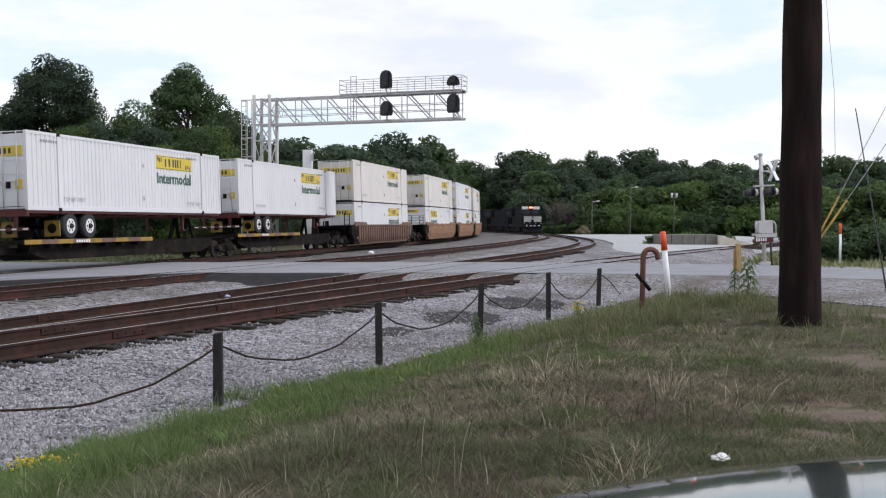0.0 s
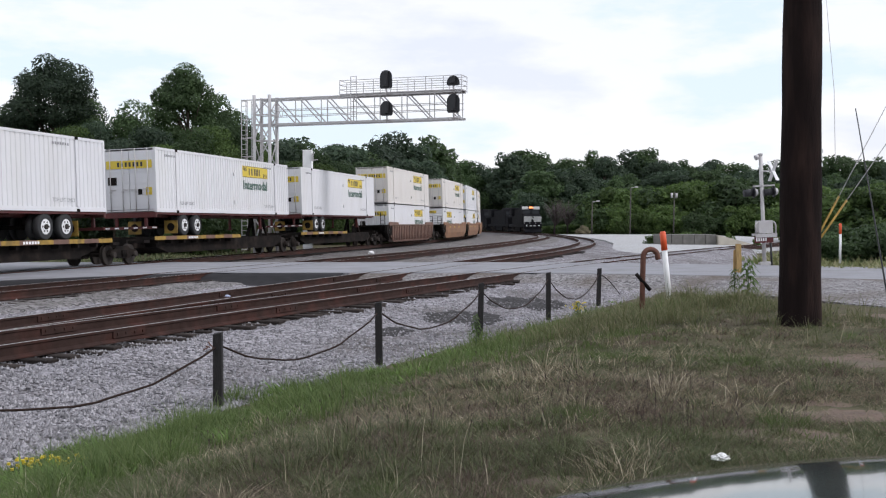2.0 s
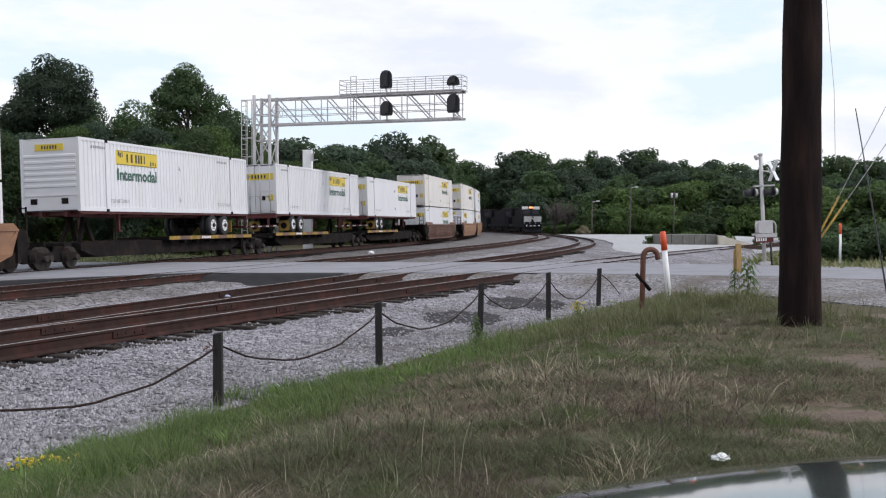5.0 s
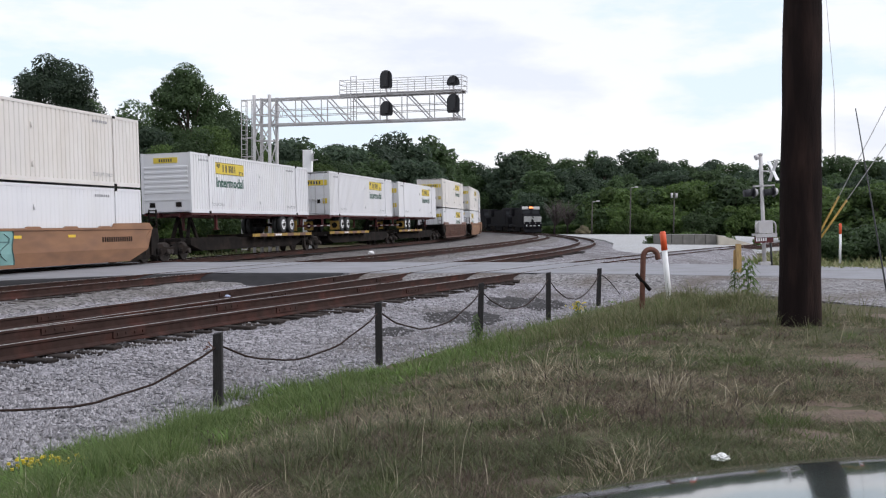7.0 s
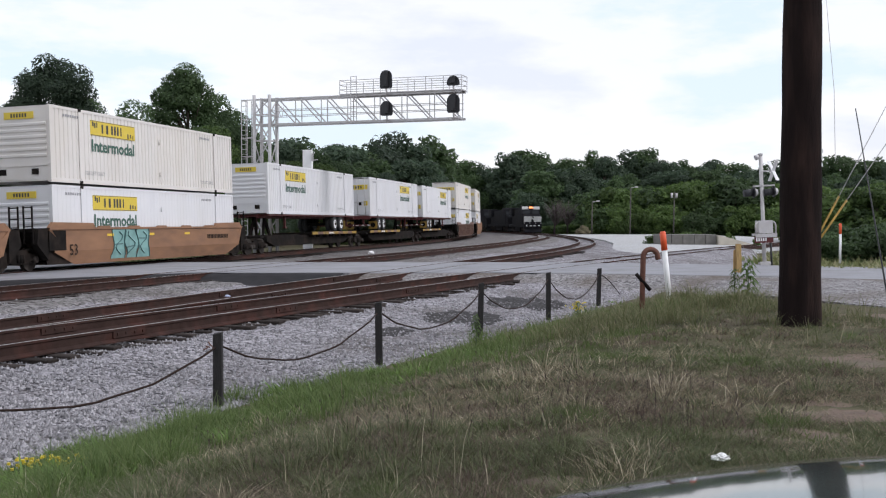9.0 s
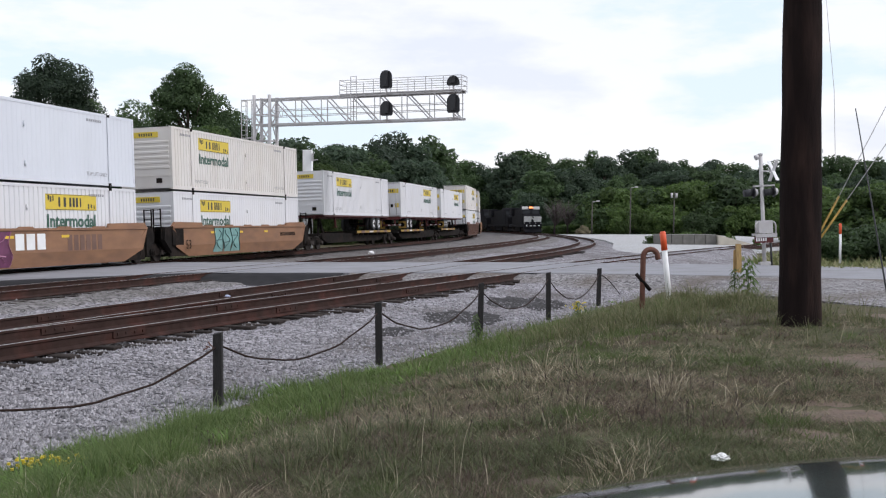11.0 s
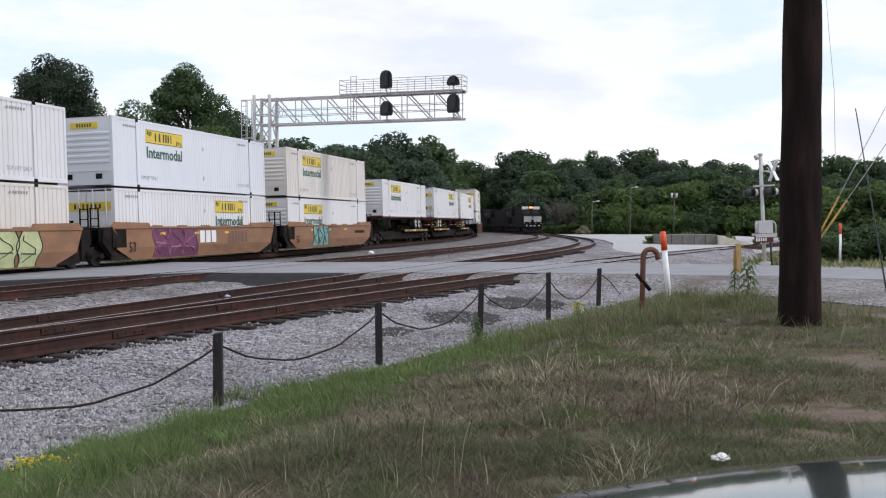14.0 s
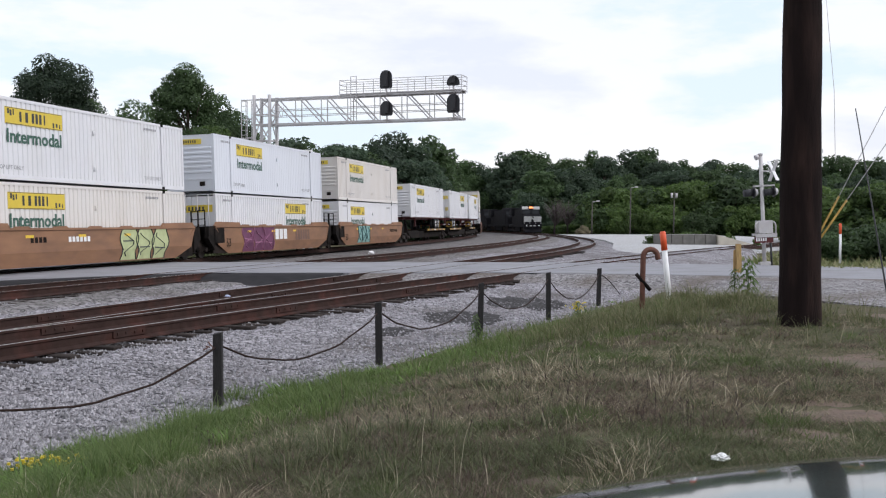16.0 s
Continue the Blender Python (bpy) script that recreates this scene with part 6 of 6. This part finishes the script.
# ---------------- grass ----------------
def blades(name, n, seed, accept, height, width, material, label, lean=0.5, tuft=0.06, each=14, area=((-6.5, 9.5), (4.2, 31.0))):
    """Bent grass blades, three faces each."""
    rng = np.random.default_rng(seed)
    (xa, xb), (ya, yb) = area
    pts, ang, hs = [], [], []
    while len(pts) < n:
        # strewn evenly over the view: nearer ground gets more tufts
        y = 1 / (1 / yb + rng.random() * (1 / ya - 1 / yb))
        x = rng.uniform(-0.46, 0.46) * y
        if not (xa < x < xb) or rng.random() > accept(x, y):
            continue
        z = ground_z(x, y)
        if past_fence(x, y) < 0.4 and y < 31:
            z = max(z, bed_z(x, y) - 0.01)
        r0 = tuft * (0.5 + rng.random()) * (0.6 + y * 0.03)
        th = height * (0.45 + 1.1 * rng.random() ** 1.5) * (0.55 + 1.1 * abs(noise.noise((x * 0.7, y * 0.7, seed))))
        for _ in range(each):
            b = rng.random() * math.tau
            q = r0 * rng.random() ** 0.5
            pts.append((x + q * math.cos(b), y + q * math.sin(b), z))
            ang.append(b + rng.normal() * 0.7)
            hs.append(th * (0.5 + 0.7 * rng.random()))
    P = np.array(pts)
    m = len(P)
    a = np.array(ang)
    h = np.array(hs)
    ln = lean * h * (0.3 + 1.2 * rng.random(m))
    dx, dy = np.cos(a), np.sin(a)
    w = width * (0.6 + 0.8 * rng.random(m)) * (0.40 + P[:, 1] * 0.055)
    sx, sy = -dy * w / 2, dx * w / 2
    base = P - np.array([0, 0, 0.03])
    v = np.empty((m, 5, 3))
    v[:, 0] = base + np.stack([sx, sy, 0 * sx], 1)
    v[:, 1] = base - np.stack([sx, sy, 0 * sx], 1)
    mid = base + np.stack([dx * ln * 0.35, dy * ln * 0.35, h * 0.6], 1)
    v[:, 2] = mid + np.stack([sx, sy, 0 * sx], 1) * 0.8
    v[:, 3] = mid - np.stack([sx, sy, 0 * sx], 1) * 0.8
    v[:, 4] = base + np.stack([dx * ln, dy * ln, h], 1)
    i = np.arange(m)[:, None] * 5
    quads = (i + np.array([[0, 1, 3, 2]])).tolist()
    tris = (i + np.array([[2, 3, 4]])).tolist()
    me = bpy.data.meshes.new(name)
    me.from_pydata(v.reshape(-1, 3).tolist(), [], quads + tris)
    me.materials.append(material)
    return tagged(new(name, me), label, "grass", kind="stuff")


def patch(x, y, f=0.35, k=0):
    return 0.5 + 0.9 * noise.noise((x * f, y * f, 20 + k))


def bare(x, y):
    """Trodden bare soil near the pole and the car."""
    k = 0.0
    for cx, cy, a, b in ((2.05, 6.30, 0.50, 0.30), (2.62, 7.2, 0.42, 0.55), (3.8, 9.6, 0.9, 0.8), (0.50, 5.10, 0.28, 0.22)):
        q = math.hypot((x - cx) / a, (y - cy) / b) + 0.5 * noise.noise((x * 2.3, y * 2.3, 7))
        k = max(k, 1 - smooth(0.6, 1.15, q))
    return k


def near_fence(x, y):
    p = past_fence(x, y)
    edge = 0.20 + 1.25 * noise.noise((x * 0.7, y * 0.7, 3)) + 0.60 * noise.noise((x * 2.3, y * 2.3, 4))
    return 0.0 if p < edge else smooth(edge, edge + 0.6, p) * (1 - smooth(1.7 + 0.9 * noise.noise((x * 0.7, y * 0.7, 13)), 3.5 + 1.0 * noise.noise((x * 0.7, y * 0.7, 13)), p))


def behind(x, y):
    """Past the crest, towards the road, the bank is bare."""
    return 1 - smooth(13.8, 15.5, y) * smooth(4.3, 5.4, x)


def green_at(x, y):
    p = past_fence(x, y)
    lush = 0.55 * math.exp(-((x - 4.0) / 1.1) ** 2 - ((y - 19.5) / 2.4) ** 2) + 0.35 * math.exp(-((x - 1.0) / 0.7) ** 2 - ((y - 17.5) / 1.6) ** 2)
    ragged = 0.25 + 0.75 * smooth(0.38, 0.58, 0.5 * patch(x, y, 0.8, 14) + 0.5 * patch(x, y, 2.2, 15))
    ragged = max(ragged, 1 - smooth(10.5, 14.0, y))
    return max(near_fence(x, y) * ragged, lush) * (1 - bare(x, y))


def soil_patch(cx, cy, a, b, seed):
    """A trodden patch of bare soil lying on the bank."""
    bm = bmesh.new()
    mid = bm.verts.new((cx, cy, ground_z(cx, cy) + 0.004))
    last = None
    rings = []
    for r in (0.35, 0.7, 1.0):
        ring = []
        for k in range(28):
            t = k * math.tau / 28
            w = r * (1 + 0.45 * noise.noise((math.cos(t) * 1.7, math.sin(t) * 1.7, seed)) + 0.35 * noise.noise((math.cos(t) * 5, math.sin(t) * 5, seed)))
            x, y = cx + a * w * math.cos(t), cy + b * w * math.sin(t)
            ring.append(bm.verts.new((x, y, ground_z(x, y) + (0.004 if r < 1 else -0.02))))
        rings.append(ring)
    for k in range(28):
        bm.faces.new((mid, rings[0][k], rings[0][(k + 1) % 28])).smooth = True
        for p, q in zip(rings, rings[1:]):
            bm.faces.new((p[k], q[k], q[(k + 1) % 28], p[(k + 1) % 28])).smooth = True
    return tagged(part("bare_soil", bm, M_SOIL), "trodden patch of bare reddish soil", "soil", "bare soil patches", "structure")


def oil_stain(cx, cy, a, b):
    """Dark oily stones beside the rail."""
    bm = bmesh.new()
    rings = [[bm.verts.new((cx, cy, bed_z(cx, cy) + 0.02))] * 30]
    for r in (0.4, 0.75, 1.0):
        ring = []
        for k in range(30):
            t = k * math.tau / 30
            w = r * (1 + 0.5 * noise.noise((math.cos(t) * 2.2, math.sin(t) * 2.2, 44)))
            x, y = cx + a * w * math.cos(t), cy + b * w * math.sin(t)
            ring.append(bm.verts.new((x, y, bed_z(x, y) + (0.02 if r < 1 else -0.03))))
        rings.append(ring)
    for k in range(30):
        j = (k + 1) % 30
        bm.faces.new((rings[0][0], rings[1][k], rings[1][j])).smooth = True
        for p, q in zip(rings[1:], rings[2:]):
            bm.faces.new((p[k], q[k], q[j], p[j])).smooth = True
    return tagged(part("oil_stain", bm, M_GRAVEL_OIL), "dark oily patch on the ballast", "stain", kind="structure")


M_GRAVEL_OIL = gravel_mat("oily_stone", (0.020, 0.018, 0.018), (0.060, 0.056, 0.058), 0.062, 0.02)
oil_stain(0.5, 25.2, 1.1, 2.2)
oil_stain(2.3, 29.8, 1.3, 2.6)
oil_stain(-1.0, 22.0, 0.5, 1.0)
for k, (cx, cy, a, b) in enumerate(((2.05, 6.30, 0.50, 0.30), (2.62, 7.2, 0.42, 0.55), (3.8, 9.6, 0.9, 0.8), (0.50, 5.10, 0.28, 0.22), (9.5, 24.5, 4.2, 1.6))):
    soil_patch(cx, cy, a, b, k * 3.1)

blades("green_grass", 60000, 1, green_at, 0.20, 0.0075, M_GRASS, "fresh green grass along the fence and ballast", 0.8, 0.10)
blades("broad_weeds", 9000, 21, lambda x, y: green_at(x, y) * smooth(0.45, 0.65, patch(x, y, 1.4, 9)) * (1 - smooth(2.5, 3.5, past_fence(x, y))), 0.13, 0.026, M_FRESH, "bright broad-leaved weeds among the fence grass", 1.4, 0.10, 18)


def sward(name, n, seed, accept, height, width, material, label, lean, tuft=0.07, each=18):
    """Fine matted grass: one slender face for each blade, leaning every way."""
    rng = np.random.default_rng(seed)
    roots = []
    while len(roots) < n // each:
        y = 1 / (1 / 24.0 + rng.random() * (1 / 4.2 - 1 / 24.0))
        x = rng.uniform(-0.46, 0.46) * y
        if -6.5 < x < 9.5 and rng.random() < accept(x, y):
            roots.append((x, y, ground_z(x, y), 0.6 + 0.9 * rng.random() ** 2, rng.random() * math.tau))
    R = np.repeat(np.array(roots), each, axis=0)
    m = len(R)
    b = rng.random(m) * math.tau
    q = tuft * (0.6 + R[:, 1] * 0.04) * rng.random(m) ** 0.5
    base = np.stack([R[:, 0] + q * np.cos(b), R[:, 1] + q * np.sin(b), R[:, 2] - 0.015], 1)
    h = height * R[:, 3] * (0.4 + 0.8 * rng.random(m))
    a = R[:, 4] + rng.normal(size=m) * 1.1
    ln = lean * h * (0.2 + 1.1 * rng.random(m))
    w = width * (0.6 + 0.8 * rng.random(m)) * (0.40 + R[:, 1] * 0.055)
    c = rng.random(m) * math.tau
    side = np.stack([np.cos(c) * w / 2, np.sin(c) * w / 2, np.zeros(m)], 1)
    tip = base + np.stack([np.cos(a) * ln, np.sin(a) * ln, h], 1)
    v = np.stack([base + side, base - side, tip], 1).reshape(-1, 3)
    me = bpy.data.meshes.new(name)
    me.from_pydata(v.tolist(), [], np.arange(len(v)).reshape(-1, 3).tolist())
    me.materials.append(material)
    return tagged(new(name, me), label, "grass", kind="stuff")


def mix_at(x, y, k, lo, hi):
    """Clumps half a metre wide inside patches of two metres, each kind of grass with its own."""
    return smooth(lo, hi, 0.55 * patch(x, y, 0.45, k) + 0.45 * patch(x, y, 1.7, k + 3))


def on_bank(x, y):
    return smooth(0.35 + 0.8 * noise.noise((x * 1.3, y * 1.3, 31)), 2.3, past_fence(x, y)) * (1 - 0.86 * bare(x, y)) * behind(x, y)


sward("dull_green_grass", 170000, 3, lambda x, y: on_bank(x, y) * (0.22 + 0.72 * mix_at(x, y, 40, 0.36, 0.60)), 0.062, 0.0085, M_WEED, "low dull green grass and weeds on the bank", 1.9)
sward("straw_mat", 170000, 4, lambda x, y: on_bank(x, y) * (0.14 + 0.86 * mix_at(x, y, 50, 0.42, 0.62)), 0.050, 0.0065, M_DRY, "matted straw-coloured grass on the bank", 2.4, 0.10)
sward("dead_brown_grass", 120000, 5, lambda x, y: on_bank(x, y) * (0.10 + 0.90 * mix_at(x, y, 60, 0.46, 0.66)), 0.050, 0.0080, M_DEAD, "dead red-brown grass on the bank", 2.0)
sward("green_clumps", 40000, 7, lambda x, y: on_bank(x, y) * mix_at(x, y, 70, 0.60, 0.76), 0.075, 0.0085, M_GRASS, "fresh green clumps in the dry grass", 1.3)
blades("dry_tussocks", 16000, 12, lambda x, y: on_bank(x, y) * mix_at(x, y, 80, 0.52, 0.72), 0.085, 0.0045, M_DRY, "pale bleached grass tussocks on the bank", 1.5, 0.12, 26)
blades("weed_mounds", 26000, 16, lambda x, y: on_bank(x, y) * (0.12 + 0.88 * mix_at(x, y, 95, 0.44, 0.66)), 0.125, 0.0062, M_WEED, "rounded mounds of dull green weeds on the bank", 1.2, 0.11, 44)
blades("straw_mounds", 26000, 17, lambda x, y: on_bank(x, y) * (0.12 + 0.88 * mix_at(x, y, 99, 0.44, 0.66)), 0.100, 0.0050, M_DRY, "rounded mounds of bleached grass on the bank", 1.7, 0.11, 40)
blades("brown_mounds", 20000, 18, lambda x, y: on_bank(x, y) * (0.12 + 0.88 * mix_at(x, y, 103, 0.44, 0.66)), 0.100, 0.0055, M_DEAD, "rounded mounds of dead brown grass on the bank", 1.5, 0.11, 40)
blades("rank_grass", 24000, 13, lambda x, y: behind(x, y) * (0.15 + 0.85 * mix_at(x, y, 90, 0.42, 0.6)) * math.exp(-((x - 3.3) / 1.4) ** 2 - ((y - 17.2) / 2.6) ** 2), 0.25, 0.0065, M_TALL, "rank knee-high grass round the vent pipe", 1.0, 0.10, 16)
blades("seed_stalks", 700, 6, lambda x, y: 0.7 * on_bank(x, y), 0.26, 0.004, M_DRY, "thin tall dry seed stalks on the bank", 0.5, 0.05, 3)


def seed_heads(n, seed):
    """Dark upright seed spikes standing over the grass."""
    r = random.Random(seed)
    bm = bmesh.new()
    made = 0
    while made < n:
        y = 1 / (1 / 20.0 + r.random() * (1 / 6.0 - 1 / 20.0))
        x = r.uniform(-0.25, 0.36) * y
        if r.random() > on_bank(x, y) * mix_at(x, y, 44, 0.38, 0.6):
            continue
        made += 1
        h, z = r.uniform(0.06, 0.15), ground_z(x, y)
        tx, ty = x + r.gauss(0, 0.03), y + r.gauss(0, 0.03)
        beam(bm, (x, y, z - 0.02), (tx, ty, z + h), 0.0015)
        beam(bm, (tx, ty, z + h), (tx + r.gauss(0, 0.008), ty, z + h + r.uniform(0.015, 0.03)), 0.005)
    return tagged(part("seed_spikes", bm, M_SPIKE, None), "dark brown seed spikes over the grass", "grass", kind="stuff")


seed_heads(300, 15)
blades("far_verge_grass", 7000, 8, lambda x, y: 1.0 if x < centre(T_SIDE, -1.3, y) - 4.2 else 0.0, 0.26, 0.035, M_WEED, "green grass strip behind the main tracks", 0.6, 0.3, 10, ((-34, 0), (42, 90)))
blades("verge_grass", 9000, 4, lambda x, y: 1.0 if y > 46 and x > 16.6 + 0.06 * (y - 46) else 0.0, 0.42, 0.05, M_TALL, "tall green verge grass beyond the road", 0.6, 0.3, 10, ((15, 40), (44, 64)))


def tall_weed(px, py, d, height, label, flower=None):
    """A leafy upright weed with long drooping leaves."""
    p = spot(px, py, d)
    r = random.Random(int(px))
    g = thing("tall_weed", label, "weed", "tall weeds", pose(p.x, p.y, p.z))
    bm = bmesh.new()
    tube(bm, [(0, 0, -0.5), (0.01, 0, height * 0.5), (0.0, 0, height)], [0.012, 0.009, 0.004], 5)
    part("stem", bm, M_LEAF[1], g)
    bm = bmesh.new()
    for k in range(46):
        z = height * (0.15 + 0.85 * k / 46)
        a = k * 2.4
        L = 0.30 * (1.15 - 0.5 * k / 46) * r.uniform(0.7, 1.1) * height / 0.8
        dx, dy = math.cos(a), math.sin(a)
        w = 0.034 * height / 0.8
        q = [(0, 0, z), (dx * L * 0.5 - dy * w, dy * L * 0.5 + dx * w, z + L * 0.25), (dx * L, dy * L, z - L * 0.25), (dx * L * 0.5 + dy * w, dy * L * 0.5 - dx * w, z + L * 0.25)]
        bm.faces.new([bm.verts.new(v) for v in q])
    part("leaf_spray", bm, M_LEAF[2] if not flower else M_GRASS, g)
    if flower:
        bm = bmesh.new()
        for k in range(40):
            c = Vector((r.gauss(0, 0.10), r.gauss(0, 0.10), height * r.uniform(0.55, 1.05)))
            box(bm, c.x - 0.012, c.x + 0.012, c.y - 0.012, c.y + 0.012, c.z - 0.01, c.z + 0.01)
        part("flower_head", bm, flower, g, "small yellow flowers")


tall_weed(1324, 540, 22, 0.88, "tall leafy green weed at the edge of the gravel")
tall_weed(1300, 520, 25, 0.55, "tall leafy green weed at the edge of the gravel")
M_FLOWER = mat("yellow_flower", (0.65, 0.50, 0.02), 0.6)
tall_weed(1022, 566, 22, 0.35, "clump of small yellow flowers in the grass", M_FLOWER)
tall_weed(842, 600, 18.5, 0.40, "bright green weed at the foot of a fence post", None)
tall_weed(130, 850, 9.0, 0.16, "clump of small yellow flowers in the grass", M_FLOWER)
tall_weed(60, 845, 9.2, 0.16, "clump of small yellow flowers in the grass", M_FLOWER)

# loose ballast stones
def stones(n, seed):
    rng = np.random.default_rng(seed)
    octa = np.array([(1, 0, 0), (-1, 0, 0), (0, 1, 0), (0, -1, 0), (0, 0, 1), (0, 0, -1)], float)
    faces = np.array([(0, 2, 4), (2, 1, 4), (1, 3, 4), (3, 0, 4), (2, 0, 5), (1, 2, 5), (3, 1, 5), (0, 3, 5)])
    P = []
    while len(P) < n:
        y = 1 / (1 / 40 + rng.random() * (1 / 9.0 - 1 / 40))
        x = rng.uniform(-0.44, 0.30) * y
        p = past_fence(x, y)
        if p > 0.25 or x < centre(T_SIDE, -1.3, y) + 1 or y > road_near(x) - 0.3:
            continue
        P.append((x, y, bed_z(x, y)))
    P = np.array(P)
    s = (0.014 + 0.020 * rng.random(n))[:, None, None]
    v = octa[None] * (0.6 + 0.7 * rng.random((n, 6, 1))) * s
    v = v + rng.normal(size=(n, 6, 3)) * s * 0.18 + P[:, None, :] + np.array([0, 0, 0.008])
    f = (np.arange(n)[:, None, None] * 6 + faces[None]).reshape(-1, 3)
    me = bpy.data.meshes.new("loose_stones")
    me.from_pydata(v.reshape(-1, 3).tolist(), [], f.tolist())
    me.materials.append(M_STONE)
    return tagged(new("loose_stones", me), "loose grey crushed stones on the trackbed", "stones", kind="stuff")


stones(22000, 9)

# ---------------- parked car ----------------
M_PAINT = mat("dark_green_car_paint", (0.052, 0.062, 0.058), 0.08, var=0.05, scale=2, spec=0.5)
M_PAINT.node_tree.nodes["Principled BSDF"].inputs["Coat Weight"].default_value = 0.25
M_PAINT.node_tree.nodes["Principled BSDF"].inputs["Coat Roughness"].default_value = 0.02


def parked_car():
    gz = ground_z(0.9, 0.5)
    g = thing("parked_car", "parked dark green car with a glossy bonnet reflecting the sky", "car", at=pose(0.95, 1.72, gz))
    top = 1.5105 - gz
    # bonnet: crowned sheet, rolled over at the front and at the sides; x across, y forwards (front at 0)
    bm = bmesh.new()
    us = np.linspace(-0.90, 0.90, 41)
    vs = [0, 0.003, 0.01, 0.02, 0.035, 0.05, 0.065] + [0.08 + 0.015 * i for i in range(24)] + [0.46, 0.50, 0.55, 0.65, 0.8, 0.95, 1.25]
    rows = []
    for v in vs:
        row = []
        for u in us:
            front = -0.22 * abs(u / 0.9) ** 2.6
            roll = 0.0843 * math.exp(-v / 0.25) + 0.05 * math.exp(-v / 0.012)
            side = 0.12 * max(0.0, (abs(u) - 0.80) / 0.10) ** 2.2
            z = top - 0.030 * (u / 0.9) ** 2 - roll - side + 0.03 * min(v, 0.9)
            row.append(bm.verts.new((u, front - v, z)))
        rows.append(row)
    for a, b in zip(rows, rows[1:]):
        for i in range(len(us) - 1):
            bm.faces.new((a[i], a[i + 1], b[i + 1], b[i])).smooth = True
    part("bonnet", bm, M_PAINT, g)
    bm = bmesh.new()
    ring = []
    for z, o in ((top - 0.11, 0.0), (top - 0.30, 0.05), (0.42, 0.09), (0.25, 0.02)):
        ring.append([bm.verts.new((u * (1 + o * 0.3), -0.22 * abs(u / 0.9) ** 2.6 + o * 0.3 - 0.01, z - 0.12 * max(0.0, (abs(u) - 0.80) / 0.10) ** 2.2 * (z > 0.5))) for u in us])
    for a, b in zip(ring, ring[1:]):
        for i in range(len(us) - 1):
            bm.faces.new((a[i], a[i + 1], b[i + 1], b[i])).smooth = True
    part("front_bumper", bm, M_PAINT, g)
    for s in (-1, 1):
        bm = bmesh.new()
        box(bm, *sorted((s * 0.80, s * 0.90)), -4.3, -0.30, 0.28, top - 0.20)
        part("side_panel", bm, M_PAINT, g)
        for yy in (-0.95, -3.5):
            bm = bmesh.new()
            tube(bm, [(s * 0.70, yy, 0.31), (s * 0.91, yy, 0.31)], 0.31, 20)
            w = part("tyre", bm, M_TYRE, g)
            bm = bmesh.new()
            tube(bm, [(s * 0.88, yy, 0.31), (s * 0.915, yy, 0.31)], 0.20, 16)
            part("rim", bm, M_STEEL, w)
        bm = bmesh.new()
        box(bm, *sorted((s * 0.45, s * 0.78)), -0.33, -0.27, top - 0.30, top - 0.18)
        part("headlamp", bm, M_GLASS, g)
    bm = bmesh.new()
    prism(bm, [(-1.25, top - 0.02), (-1.95, top + 0.48), (-3.2, top + 0.50), (-3.8, top + 0.05)], -0.62, 0.70, lambda a, z, t: (t, a, z))
    part("cabin_glass", bm, M_GLASS, g)
    bm = bmesh.new()
    box(bm, -0.60, 0.68, -3.25, -1.95, top + 0.501, top + 0.53)
    part("roof", bm, M_PAINT, g)
    bm = bmesh.new()
    box(bm, -0.88, 0.88, -4.35, -1.26, top - 0.19, top - 0.03)
    part("body_shell", bm, M_PAINT, g)
    bm = bmesh.new()
    a, b = spot(1612, 850, 1.30), spot(1512, 193, 1.30)
    o = Vector((0.95, 1.72, gz))
    mid = a.lerp(b, 0.5) + Vector((0.006, 0, 0))
    tube(bm, [a - o, mid - o, b - o], [0.0017, 0.0011, 0.0006], 6)
    part("antenna", bm, M_BLACK, g, "thin black whip antenna")


parked_car()


def motions():
    """The train rolls on along its line; its wheels turn."""
    times = [i * 0.5 for i in range(33)]
    for ob, s, z in TRAIN:
        walk(ob, [(t, car_pose(s + advance(t), z)) for t in times])
    turns = [i * 4 / 30 for i in range(121)]
    for w, dx, r in SPIN:
        walk(w, [(t, pose(dx, 0, r, 0, math.degrees(advance(t) / r) % 360, 0)) for t in turns])


motions()
